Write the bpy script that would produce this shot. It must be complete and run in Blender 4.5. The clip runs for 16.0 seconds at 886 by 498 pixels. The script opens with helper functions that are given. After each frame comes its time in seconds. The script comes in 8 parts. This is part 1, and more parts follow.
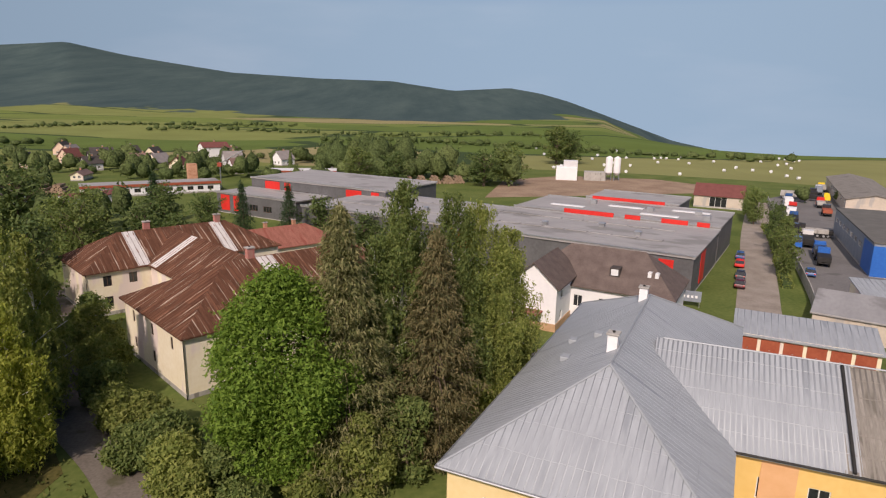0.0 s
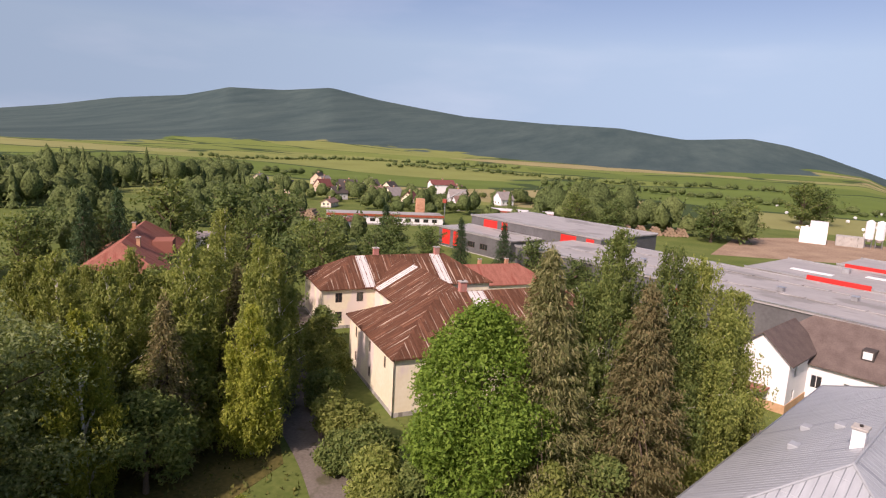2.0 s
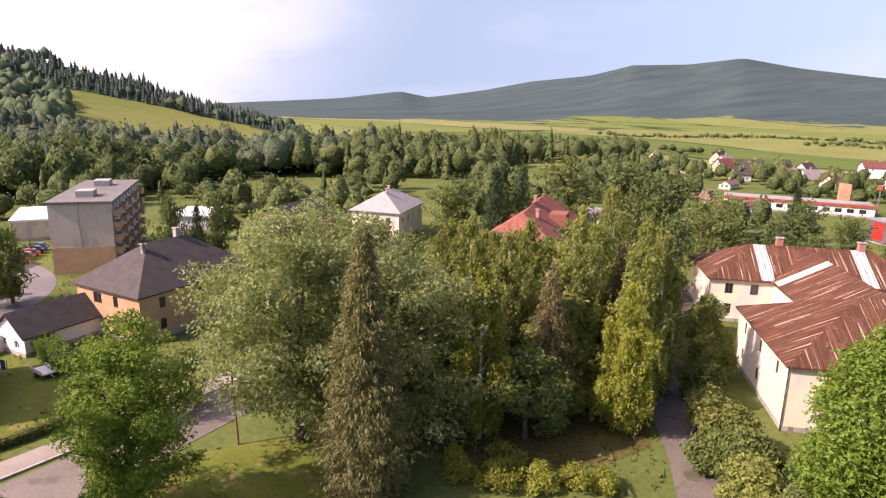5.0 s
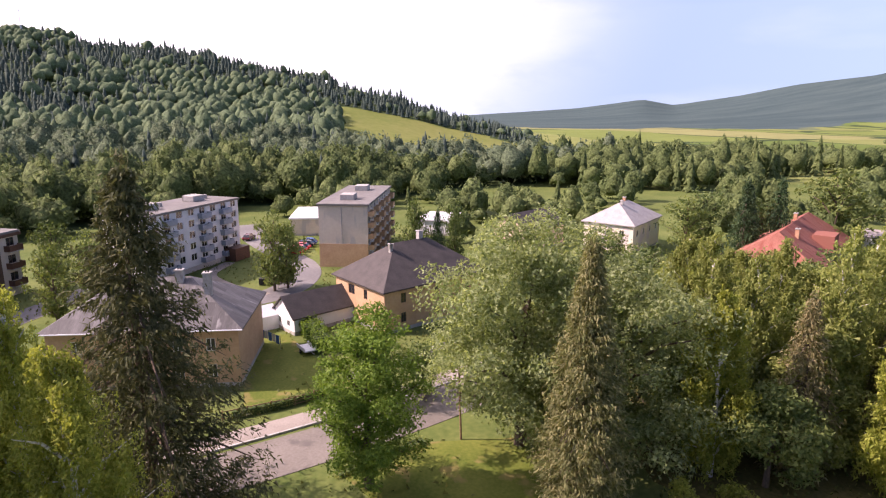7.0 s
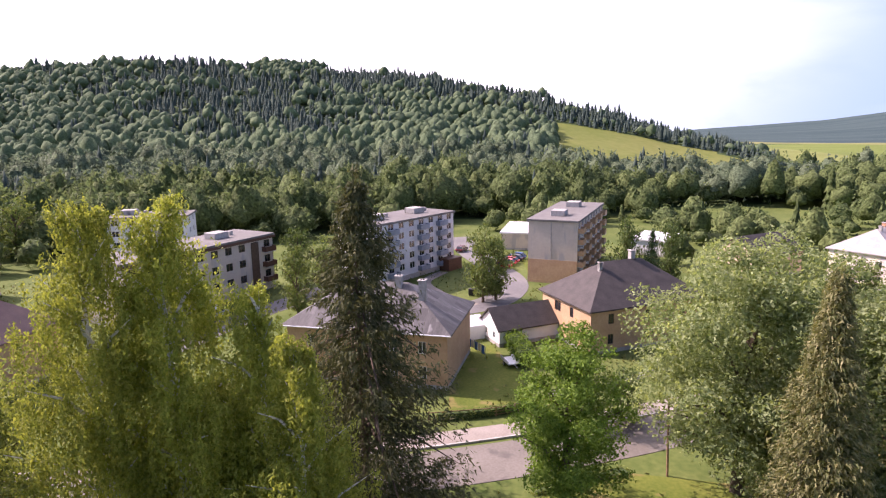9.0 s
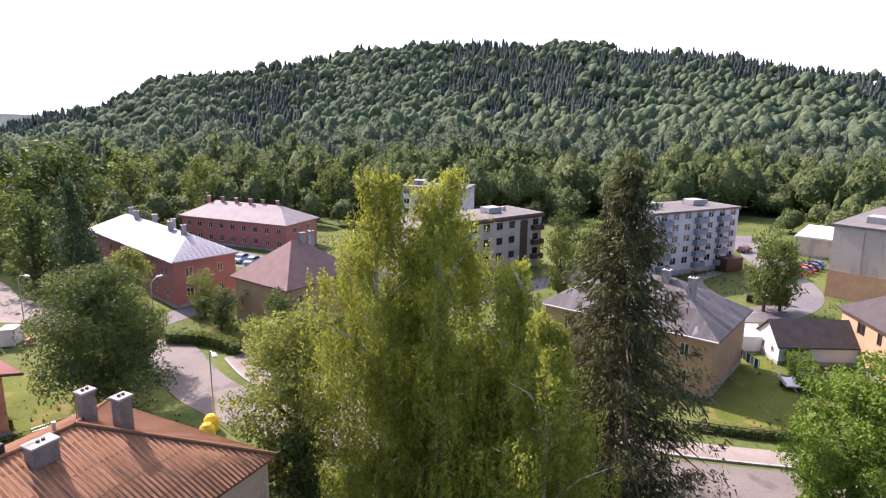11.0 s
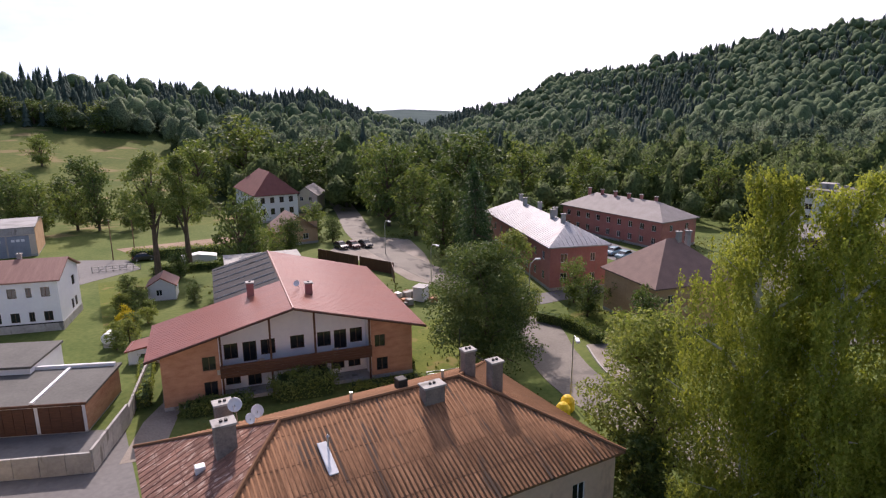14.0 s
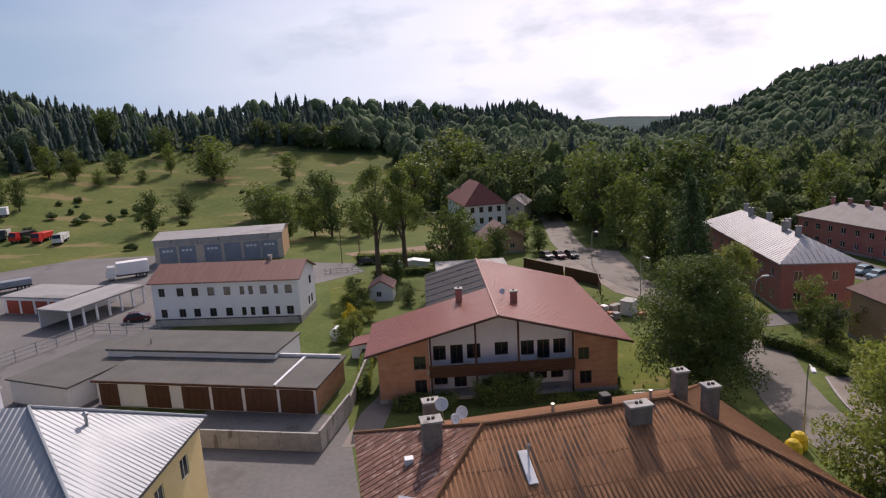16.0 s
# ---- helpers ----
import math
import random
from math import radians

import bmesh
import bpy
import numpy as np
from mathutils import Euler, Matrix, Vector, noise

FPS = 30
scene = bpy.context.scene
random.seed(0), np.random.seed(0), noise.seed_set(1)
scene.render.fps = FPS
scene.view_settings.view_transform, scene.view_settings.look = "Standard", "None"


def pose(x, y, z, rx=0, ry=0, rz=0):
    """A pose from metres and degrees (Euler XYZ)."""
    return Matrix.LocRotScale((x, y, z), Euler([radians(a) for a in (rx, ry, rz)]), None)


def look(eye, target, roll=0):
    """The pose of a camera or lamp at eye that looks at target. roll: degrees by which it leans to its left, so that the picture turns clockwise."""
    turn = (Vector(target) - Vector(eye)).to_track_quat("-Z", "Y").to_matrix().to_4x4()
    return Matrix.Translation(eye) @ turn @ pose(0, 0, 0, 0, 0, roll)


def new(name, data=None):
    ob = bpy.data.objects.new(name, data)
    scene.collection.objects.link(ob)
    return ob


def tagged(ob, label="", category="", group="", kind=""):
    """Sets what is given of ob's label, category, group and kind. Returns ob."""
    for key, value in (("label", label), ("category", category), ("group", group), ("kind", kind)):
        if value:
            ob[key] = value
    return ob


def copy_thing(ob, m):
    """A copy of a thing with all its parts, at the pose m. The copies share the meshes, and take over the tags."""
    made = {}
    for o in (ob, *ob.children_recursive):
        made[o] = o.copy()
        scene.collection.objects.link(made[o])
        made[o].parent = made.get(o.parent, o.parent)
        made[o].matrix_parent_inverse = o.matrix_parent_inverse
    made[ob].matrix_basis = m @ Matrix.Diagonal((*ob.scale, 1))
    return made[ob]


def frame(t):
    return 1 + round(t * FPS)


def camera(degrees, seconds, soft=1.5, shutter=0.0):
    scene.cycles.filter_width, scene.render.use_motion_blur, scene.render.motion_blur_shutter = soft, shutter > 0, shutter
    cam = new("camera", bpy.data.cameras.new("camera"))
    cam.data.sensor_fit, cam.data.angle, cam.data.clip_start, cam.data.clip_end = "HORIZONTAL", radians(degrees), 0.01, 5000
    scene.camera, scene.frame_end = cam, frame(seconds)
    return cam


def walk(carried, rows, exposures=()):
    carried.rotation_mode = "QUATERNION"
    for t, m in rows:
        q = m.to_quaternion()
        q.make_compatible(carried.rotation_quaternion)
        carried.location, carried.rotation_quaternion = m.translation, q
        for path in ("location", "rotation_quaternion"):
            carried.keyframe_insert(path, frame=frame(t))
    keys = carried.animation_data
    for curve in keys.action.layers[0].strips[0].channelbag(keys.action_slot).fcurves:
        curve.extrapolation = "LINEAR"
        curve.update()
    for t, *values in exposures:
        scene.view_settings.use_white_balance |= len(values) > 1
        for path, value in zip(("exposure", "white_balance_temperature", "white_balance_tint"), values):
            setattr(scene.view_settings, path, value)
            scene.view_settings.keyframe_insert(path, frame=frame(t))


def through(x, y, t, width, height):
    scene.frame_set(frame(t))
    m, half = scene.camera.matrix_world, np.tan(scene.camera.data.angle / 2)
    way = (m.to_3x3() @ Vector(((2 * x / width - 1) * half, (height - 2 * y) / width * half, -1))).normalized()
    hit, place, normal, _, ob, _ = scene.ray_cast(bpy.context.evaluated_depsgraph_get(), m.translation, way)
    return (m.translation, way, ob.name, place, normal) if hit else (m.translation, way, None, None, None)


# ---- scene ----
cam = camera(70.6, 16.0, 1.2)

PATH = [
    (0, -1.00, -13.10, 1.20),
    (0.5, 2.05, -10.85, 1.80),
    (1, 7.99, -8.97, 1.57),
    (1.5, 14.58, -9.95, 2.53),
    (2, 18.93, -9.90, 3.14),
    (2.5, 23.83, -10.06, 3.62),
    (3, 30.19, -10.95, 3.96),
    (3.5, 37.62, -11.94, 3.33),
    (4, 43.21, -11.90, 2.62),
    (4.2, 45.34, -12.3, 2.6),
    (6.3, 66.29, -12.1, -0.3),
    (6.5, 68.29, -11.92, -0.06),
    (7, 74.75, -12.63, 0.13),
    (7.5, 78.24, -12.69, -0.40),
    (8, 85.89, -11.67, -0.28),
    (8.5, 90.82, -10.50, 0.26),
    (8.7, 91.94, -10.74, -0.24),
    (10.8, 115.33, -12.21, 0.38),
    (11, 118.68, -12.58, 0.62),
    (11.5, 126.21, -11.05, 2.57),
    (12, 130.15, -9.97, 1.24),
    (12.5, 135.28, -10.66, 2.37),
    (13, 139.57, -11.53, -0.29),
    (13.5, 144.71, -12.55, 0.31),
    (14, 152.45, -13.15, -0.41),
    (14.5, 157.75, -12.05, -2.11),
    (15, 162.5, -10.81, -2.06),
    (15.5, 164.1, -11.8, -2.0),
    (16, 171.0, -11.70, -3.0),
]
EXPOSURE = [(0, -0.47, 6850, 23), (2, 0.05, 7000, 32), (3.5, 0.42, 7120, 38), (7, 0.76, 6740, 41), (8.7, 0.85, 6480, 41), (11, 0.9, 6260, 36), (12.5, 0.3, 6320, 31), (14.5, -0.02, 6380, 27), (16, -0.47, 6460, 25)]
walk(cam, [(t, pose(0, 0, 30, 90, 0, yaw) @ pose(0, 0, 0, pitch, 0, roll)) for t, yaw, pitch, roll in PATH], EXPOSURE)

# ---- world, sun ----
SUN_AZ, SUN_EL = 164.0, 40.0
world = bpy.data.worlds.new("sky")
scene.world = world
world.use_nodes = True
wn, wl = world.node_tree.nodes, world.node_tree.links
sky = wn.new("ShaderNodeTexSky")
sky.sky_type = "NISHITA"
sky.sun_disc = False
sky.sun_elevation = radians(SUN_EL)
sky.sun_rotation = radians(360 - SUN_AZ)
sky.altitude = 500
sky.air_density, sky.dust_density, sky.ozone_density = 1.15, 0.8, 1.6
wn["Background"].inputs[1].default_value = 0.095
# thin high cloud over the blue
wtc = wn.new("ShaderNodeTexCoord")
wmap = wn.new("ShaderNodeMapping")
wmap.inputs["Scale"].default_value = (1.6, 1.6, 7.0)
wnoise = wn.new("ShaderNodeTexNoise")
wnoise.inputs["Scale"].default_value, wnoise.inputs["Detail"].default_value = 1.7, 7.0
wramp = wn.new("ShaderNodeValToRGB")
wramp.color_ramp.elements[0].position, wramp.color_ramp.elements[1].position = 0.5, 0.8
wramp.color_ramp.elements[0].color, wramp.color_ramp.elements[1].color = (0, 0, 0, 1), (0.07, 0.07, 0.07, 1)
wmix = wn.new("ShaderNodeMix")
wmix.data_type = "RGBA"
# grey undersides and bright rims in the cloud
wtwo, wmap2, wgrey = wn.new("ShaderNodeTexNoise"), wn.new("ShaderNodeMapping"), wn.new("ShaderNodeValToRGB")
wmap2.inputs["Scale"].default_value, wmap2.inputs["Location"].default_value = (2.0, 2.0, 5.0), (0.7, 0.2, 0.4)
wtwo.inputs["Scale"].default_value, wtwo.inputs["Detail"].default_value, wtwo.inputs["Roughness"].default_value = 2.6, 6.0, 0.55
wgrey.color_ramp.elements[0].position, wgrey.color_ramp.elements[1].position = 0.33, 0.47
wgrey.color_ramp.elements[0].color, wgrey.color_ramp.elements[1].color = (11.6, 11.9, 12.5, 1), (16.2, 16.2, 16.4, 1)
wl.new(wtc.outputs["Generated"], wmap2.inputs[0]), wl.new(wmap2.outputs[0], wtwo.inputs["Vector"])
wl.new(wtwo.outputs["Fac"], wgrey.inputs[0]), wl.new(wgrey.outputs[0], wmix.inputs[7])
# the sky's horizon colour goes on below the horizon
wsep, wmax, wcom = wn.new("ShaderNodeSeparateXYZ"), wn.new("ShaderNodeMath"), wn.new("ShaderNodeCombineXYZ")
wmax.operation = "MAXIMUM"
wmax.inputs[1].default_value = 0.14
wl.new(wtc.outputs["Generated"], wsep.inputs[0])
wl.new(wsep.outputs[0], wcom.inputs[0]), wl.new(wsep.outputs[1], wcom.inputs[1])
wl.new(wsep.outputs[2], wmax.inputs[0]), wl.new(wmax.outputs[0], wcom.inputs[2])
wl.new(wcom.outputs[0], sky.inputs[0])
wl.new(wtc.outputs["Generated"], wmap.inputs[0])
wl.new(wmap.outputs[0], wnoise.inputs["Vector"])
wl.new(wnoise.outputs["Fac"], wramp.inputs[0])
# bright haze and cloud on the side of the sun
wdot, wveil, wpart, wsum = wn.new("ShaderNodeVectorMath"), wn.new("ShaderNodeMapRange"), wn.new("ShaderNodeMath"), wn.new("ShaderNodeMath")
wdot.operation, wveil.interpolation_type, wpart.operation, wsum.operation = "DOT_PRODUCT", "SMOOTHSTEP", "MULTIPLY_ADD", "MULTIPLY_ADD"
wdot.inputs[1].default_value = (-0.665, -0.557, 0.5)
wveil.inputs["From Min"].default_value, wveil.inputs["From Max"].default_value = 0.26, 0.96
wveil.inputs["To Min"].default_value, wveil.inputs["To Max"].default_value = 0.0, 1.0
wpart.inputs[1].default_value, wpart.inputs[2].default_value = 0.6, 0.6
wl.new(wtc.outputs["Generated"], wdot.inputs[0]), wl.new(wdot.outputs["Value"], wveil.inputs[0])
wl.new(wnoise.outputs["Fac"], wpart.inputs[0]), wl.new(wpart.outputs[0], wsum.inputs[0])
wl.new(wveil.outputs[0], wsum.inputs[1]), wl.new(wramp.outputs[0], wsum.inputs[2])
wsum.use_clamp = True
wl.new(wsum.outputs[0], wmix.inputs[0])
# clean dry air: a deeper blue
wblue = wn.new("ShaderNodeMix")
wblue.data_type, wblue.blend_type = "RGBA", "MULTIPLY"
wblue.inputs[0].default_value, wblue.inputs[7].default_value = 1.0, (0.98, 1.04, 1.1, 1)
wl.new(sky.outputs[0], wblue.inputs[6])
wl.new(wblue.outputs[2], wmix.inputs[6])
wl.new(wmix.outputs[2], wn["Background"].inputs[0])
sun = new("sun", bpy.data.lights.new("sun", "SUN"))
sun.data.energy, sun.data.angle, sun.data.color = 5.0, radians(0.6), (1.0, 0.91, 0.78)
sun_way = Vector((-math.sin(radians(SUN_AZ)) * math.cos(radians(SUN_EL)), math.cos(radians(SUN_AZ)) * math.cos(radians(SUN_EL)), math.sin(radians(SUN_EL))))
sun.matrix_world = look(sun_way * 200, (0, 0, 0))

# ---- materials ----
RNG = np.random.default_rng(7)


def material(name, a, b, rough=0.8, scale=1.0, bump=0.2, metal=0.0, fine=6.0, coords="Object", stretch=(1, 1, 1), vary=0.0, stain=None, spec=0.4, mid=(0.35, 0.65), sheets=None):
    """Two colours mixed by noise at two scales, with fine relief; sheets: width, length and unlikeness of roof sheets."""
    m = bpy.data.materials.new(name)
    m.use_nodes = True
    n, l = m.node_tree.nodes, m.node_tree.links
    p = n["Principled BSDF"]
    tc = n.new("ShaderNodeTexCoord")
    mp = n.new("ShaderNodeMapping")
    mp.inputs["Scale"].default_value = stretch
    l.new(tc.outputs[coords], mp.inputs[0])
    big, small = n.new("ShaderNodeTexNoise"), n.new("ShaderNodeTexNoise")
    big.inputs["Scale"].default_value, big.inputs["Detail"].default_value = scale, 5
    small.inputs["Scale"].default_value, small.inputs["Detail"].default_value = scale * fine, 4
    l.new(mp.outputs[0], big.inputs["Vector"]), l.new(mp.outputs[0], small.inputs["Vector"])
    add = n.new("ShaderNodeMath")
    add.operation = "MULTIPLY_ADD"
    add.inputs[1].default_value = 0.45
    l.new(small.outputs["Fac"], add.inputs[0])
    half = n.new("ShaderNodeMath")
    half.operation = "MULTIPLY"
    half.inputs[1].default_value = 0.55
    l.new(big.outputs["Fac"], half.inputs[0]), l.new(half.outputs[0], add.inputs[2])
    ramp = n.new("ShaderNodeValToRGB")
    ramp.color_ramp.elements[0].position, ramp.color_ramp.elements[1].position = mid
    ramp.color_ramp.elements[0].color, ramp.color_ramp.elements[1].color = (*a, 1), (*b, 1)
    l.new(add.outputs[0], ramp.inputs[0])
    out = ramp.outputs[0]
    if stain:
        colour, at, size, squash = stain
        sm = n.new("ShaderNodeMapping")
        sm.inputs["Scale"].default_value = squash
        l.new(tc.outputs[coords], sm.inputs[0])
        st = n.new("ShaderNodeTexNoise")
        st.inputs["Scale"].default_value, st.inputs["Detail"].default_value = size, 6
        l.new(sm.outputs[0], st.inputs["Vector"])
        sr = n.new("ShaderNodeValToRGB")
        sr.color_ramp.elements[0].position, sr.color_ramp.elements[1].position = at, at + 0.07
        l.new(st.outputs["Fac"], sr.inputs[0])
        mx = n.new("ShaderNodeMix")
        mx.data_type = "RGBA"
        mx.inputs[7].default_value = (*colour, 1)
        l.new(sr.outputs[0], mx.inputs[0]), l.new(out, mx.inputs[6])
        out = mx.outputs[2]
    if sheets:
        bk, sh, sv = n.new("ShaderNodeTexBrick"), n.new("ShaderNodeHueSaturation"), n.new("ShaderNodeMapRange")
        bk.inputs["Scale"].default_value, bk.inputs["Mortar Size"].default_value = 1.0, 0.0
        bk.inputs["Brick Width"].default_value, bk.inputs["Row Height"].default_value = sheets[0], sheets[1]
        bk.inputs["Color1"].default_value, bk.inputs["Color2"].default_value = (0, 0, 0, 1), (1, 1, 1, 1)
        l.new(tc.outputs[coords], bk.inputs["Vector"]), l.new(bk.outputs["Color"], sv.inputs[0])
        sv.inputs["To Min"].default_value, sv.inputs["To Max"].default_value = 1 - sheets[2], 1 + sheets[2]
        l.new(sv.outputs[0], sh.inputs["Value"]), l.new(out, sh.inputs["Color"])
        out = sh.outputs[0]
    if vary:
        oi = n.new("ShaderNodeObjectInfo")
        hs = n.new("ShaderNodeHueSaturation")
        mr = n.new("ShaderNodeMapRange")
        mr.inputs["To Min"].default_value, mr.inputs["To Max"].default_value = 1 - vary, 1 + vary
        l.new(oi.outputs["Random"], mr.inputs[0]), l.new(mr.outputs[0], hs.inputs["Value"]), l.new(out, hs.inputs["Color"])
        out = hs.outputs[0]
    l.new(out, p.inputs["Base Color"])
    p.inputs["Roughness"].default_value, p.inputs["Metallic"].default_value = rough, metal
    p.inputs["Specular IOR Level"].default_value = spec
    if bump:
        bp = n.new("ShaderNodeBump")
        bp.inputs["Strength"].default_value, bp.inputs["Distance"].default_value = bump, 0.05
        l.new(add.outputs[0], bp.inputs["Height"]), l.new(bp.outputs[0], p.inputs["Normal"])
    return m


def leaf_material(name, a, b, through=0.35, rough=0.6, patch=0.0, shine=(1.22, 1.2, 0.6)):
    """Leaves: colour by leaf, light shining through."""
    m = bpy.data.materials.new(name)
    m.use_nodes = True
    n, l = m.node_tree.nodes, m.node_tree.links
    p = n["Principled BSDF"]
    g = n.new("ShaderNodeNewGeometry")
    ramp = n.new("ShaderNodeValToRGB")
    ramp.color_ramp.elements[0].color, ramp.color_ramp.elements[1].color = (*a, 1), (*b, 1)
    l.new(g.outputs["Random Per Island"], ramp.inputs[0])
    oi = n.new("ShaderNodeObjectInfo")
    mr = n.new("ShaderNodeMapRange")
    mr.inputs["To Min"].default_value, mr.inputs["To Max"].default_value = 0.85, 1.15
    hs = n.new("ShaderNodeHueSaturation")
    l.new(oi.outputs["Random"], mr.inputs[0]), l.new(mr.outputs[0], hs.inputs["Value"]), l.new(ramp.outputs[0], hs.inputs["Color"])
    if patch:
        tc, no, pm, mu = n.new("ShaderNodeTexCoord"), n.new("ShaderNodeTexNoise"), n.new("ShaderNodeMapRange"), n.new("ShaderNodeMath")
        no.inputs["Scale"].default_value, no.inputs["Detail"].default_value = patch, 4
        pm.inputs["From Min"].default_value, pm.inputs["From Max"].default_value = 0.35, 0.65
        pm.inputs["To Min"].default_value, pm.inputs["To Max"].default_value = 0.55, 1.45
        mu.operation = "MULTIPLY"
        l.new(tc.outputs["Object"], no.inputs["Vector"]), l.new(no.outputs["Fac"], pm.inputs[0])
        l.new(pm.outputs[0], mu.inputs[0]), l.new(mr.outputs[0], mu.inputs[1]), l.new(mu.outputs[0], hs.inputs["Value"])
    l.new(hs.outputs[0], p.inputs["Base Color"])
    p.inputs["Roughness"].default_value, p.inputs["Specular IOR Level"].default_value = rough, 0.14
    tr, mix = n.new("ShaderNodeBsdfTranslucent"), n.new("ShaderNodeMixShader")
    warm = n.new("ShaderNodeMix")
    warm.data_type, warm.blend_type = "RGBA", "MULTIPLY"
    warm.inputs[0].default_value, warm.inputs[7].default_value = 1.0, (*shine, 1)
    l.new(hs.outputs[0], warm.inputs[6]), l.new(warm.outputs[2], tr.inputs[0])
    mix.inputs[0].default_value = through
    l.new(p.outputs[0], mix.inputs[1]), l.new(tr.outputs[0], mix.inputs[2])
    l.new(mix.outputs[0], n["Material Output"].inputs[0])
    return m


def wood_material(name, a, b, leafy=1.3, deep=0.5):
    """Far tree crowns: colour by tree and by patch, with leafy relief."""
    m = bpy.data.materials.new(name)
    m.use_nodes = True
    n, l = m.node_tree.nodes, m.node_tree.links
    p = n["Principled BSDF"]
    g, tc, oi = n.new("ShaderNodeNewGeometry"), n.new("ShaderNodeTexCoord"), n.new("ShaderNodeTexNoise")
    fine, mix, add, ramp = n.new("ShaderNodeTexNoise"), n.new("ShaderNodeMath"), n.new("ShaderNodeMath"), n.new("ShaderNodeValToRGB")
    oi.inputs["Scale"].default_value, oi.inputs["Detail"].default_value = 0.02, 3
    fine.inputs["Scale"].default_value, fine.inputs["Detail"].default_value = leafy, 5
    l.new(tc.outputs["Object"], oi.inputs["Vector"]), l.new(tc.outputs["Object"], fine.inputs["Vector"])
    mix.operation, add.operation = "MULTIPLY_ADD", "MULTIPLY_ADD"
    mix.inputs[1].default_value, add.inputs[1].default_value = 0.55, 0.85
    l.new(g.outputs["Random Per Island"], mix.inputs[0]), l.new(oi.outputs["Fac"], add.inputs[0])
    add.inputs[2].default_value = -0.2
    l.new(add.outputs[0], mix.inputs[2])
    ramp.color_ramp.elements[0].color, ramp.color_ramp.elements[1].color = (*a, 1), (*b, 1)
    l.new(mix.outputs[0], ramp.inputs[0])
    hs, mr = n.new("ShaderNodeHueSaturation"), n.new("ShaderNodeMapRange")
    mr.inputs["From Min"].default_value, mr.inputs["From Max"].default_value = 0.32, 0.68
    mr.inputs["To Min"].default_value, mr.inputs["To Max"].default_value = 1 - deep * 0.95, 1 + deep
    l.new(fine.outputs["Fac"], mr.inputs[0]), l.new(mr.outputs[0], hs.inputs["Value"]), l.new(ramp.outputs[0], hs.inputs["Color"])
    l.new(hs.outputs[0], p.inputs["Base Color"])
    p.inputs["Roughness"].default_value, p.inputs["Specular IOR Level"].default_value = 0.8, 0.15
    bp = n.new("ShaderNodeBump")
    bp.inputs["Strength"].default_value, bp.inputs["Distance"].default_value = min(1.0, deep * 2.0), 1.0
    l.new(fine.outputs["Fac"], bp.inputs["Height"]), l.new(bp.outputs[0], p.inputs["Normal"])
    tr, mx = n.new("ShaderNodeBsdfTranslucent"), n.new("ShaderNodeMixShader")
    mx.inputs[0].default_value = 0.4
    l.new(hs.outputs[0], tr.inputs[0]), l.new(p.outputs[0], mx.inputs[1]), l.new(tr.outputs[0], mx.inputs[2])
    l.new(mx.outputs[0], n["Material Output"].inputs[0])
    return m


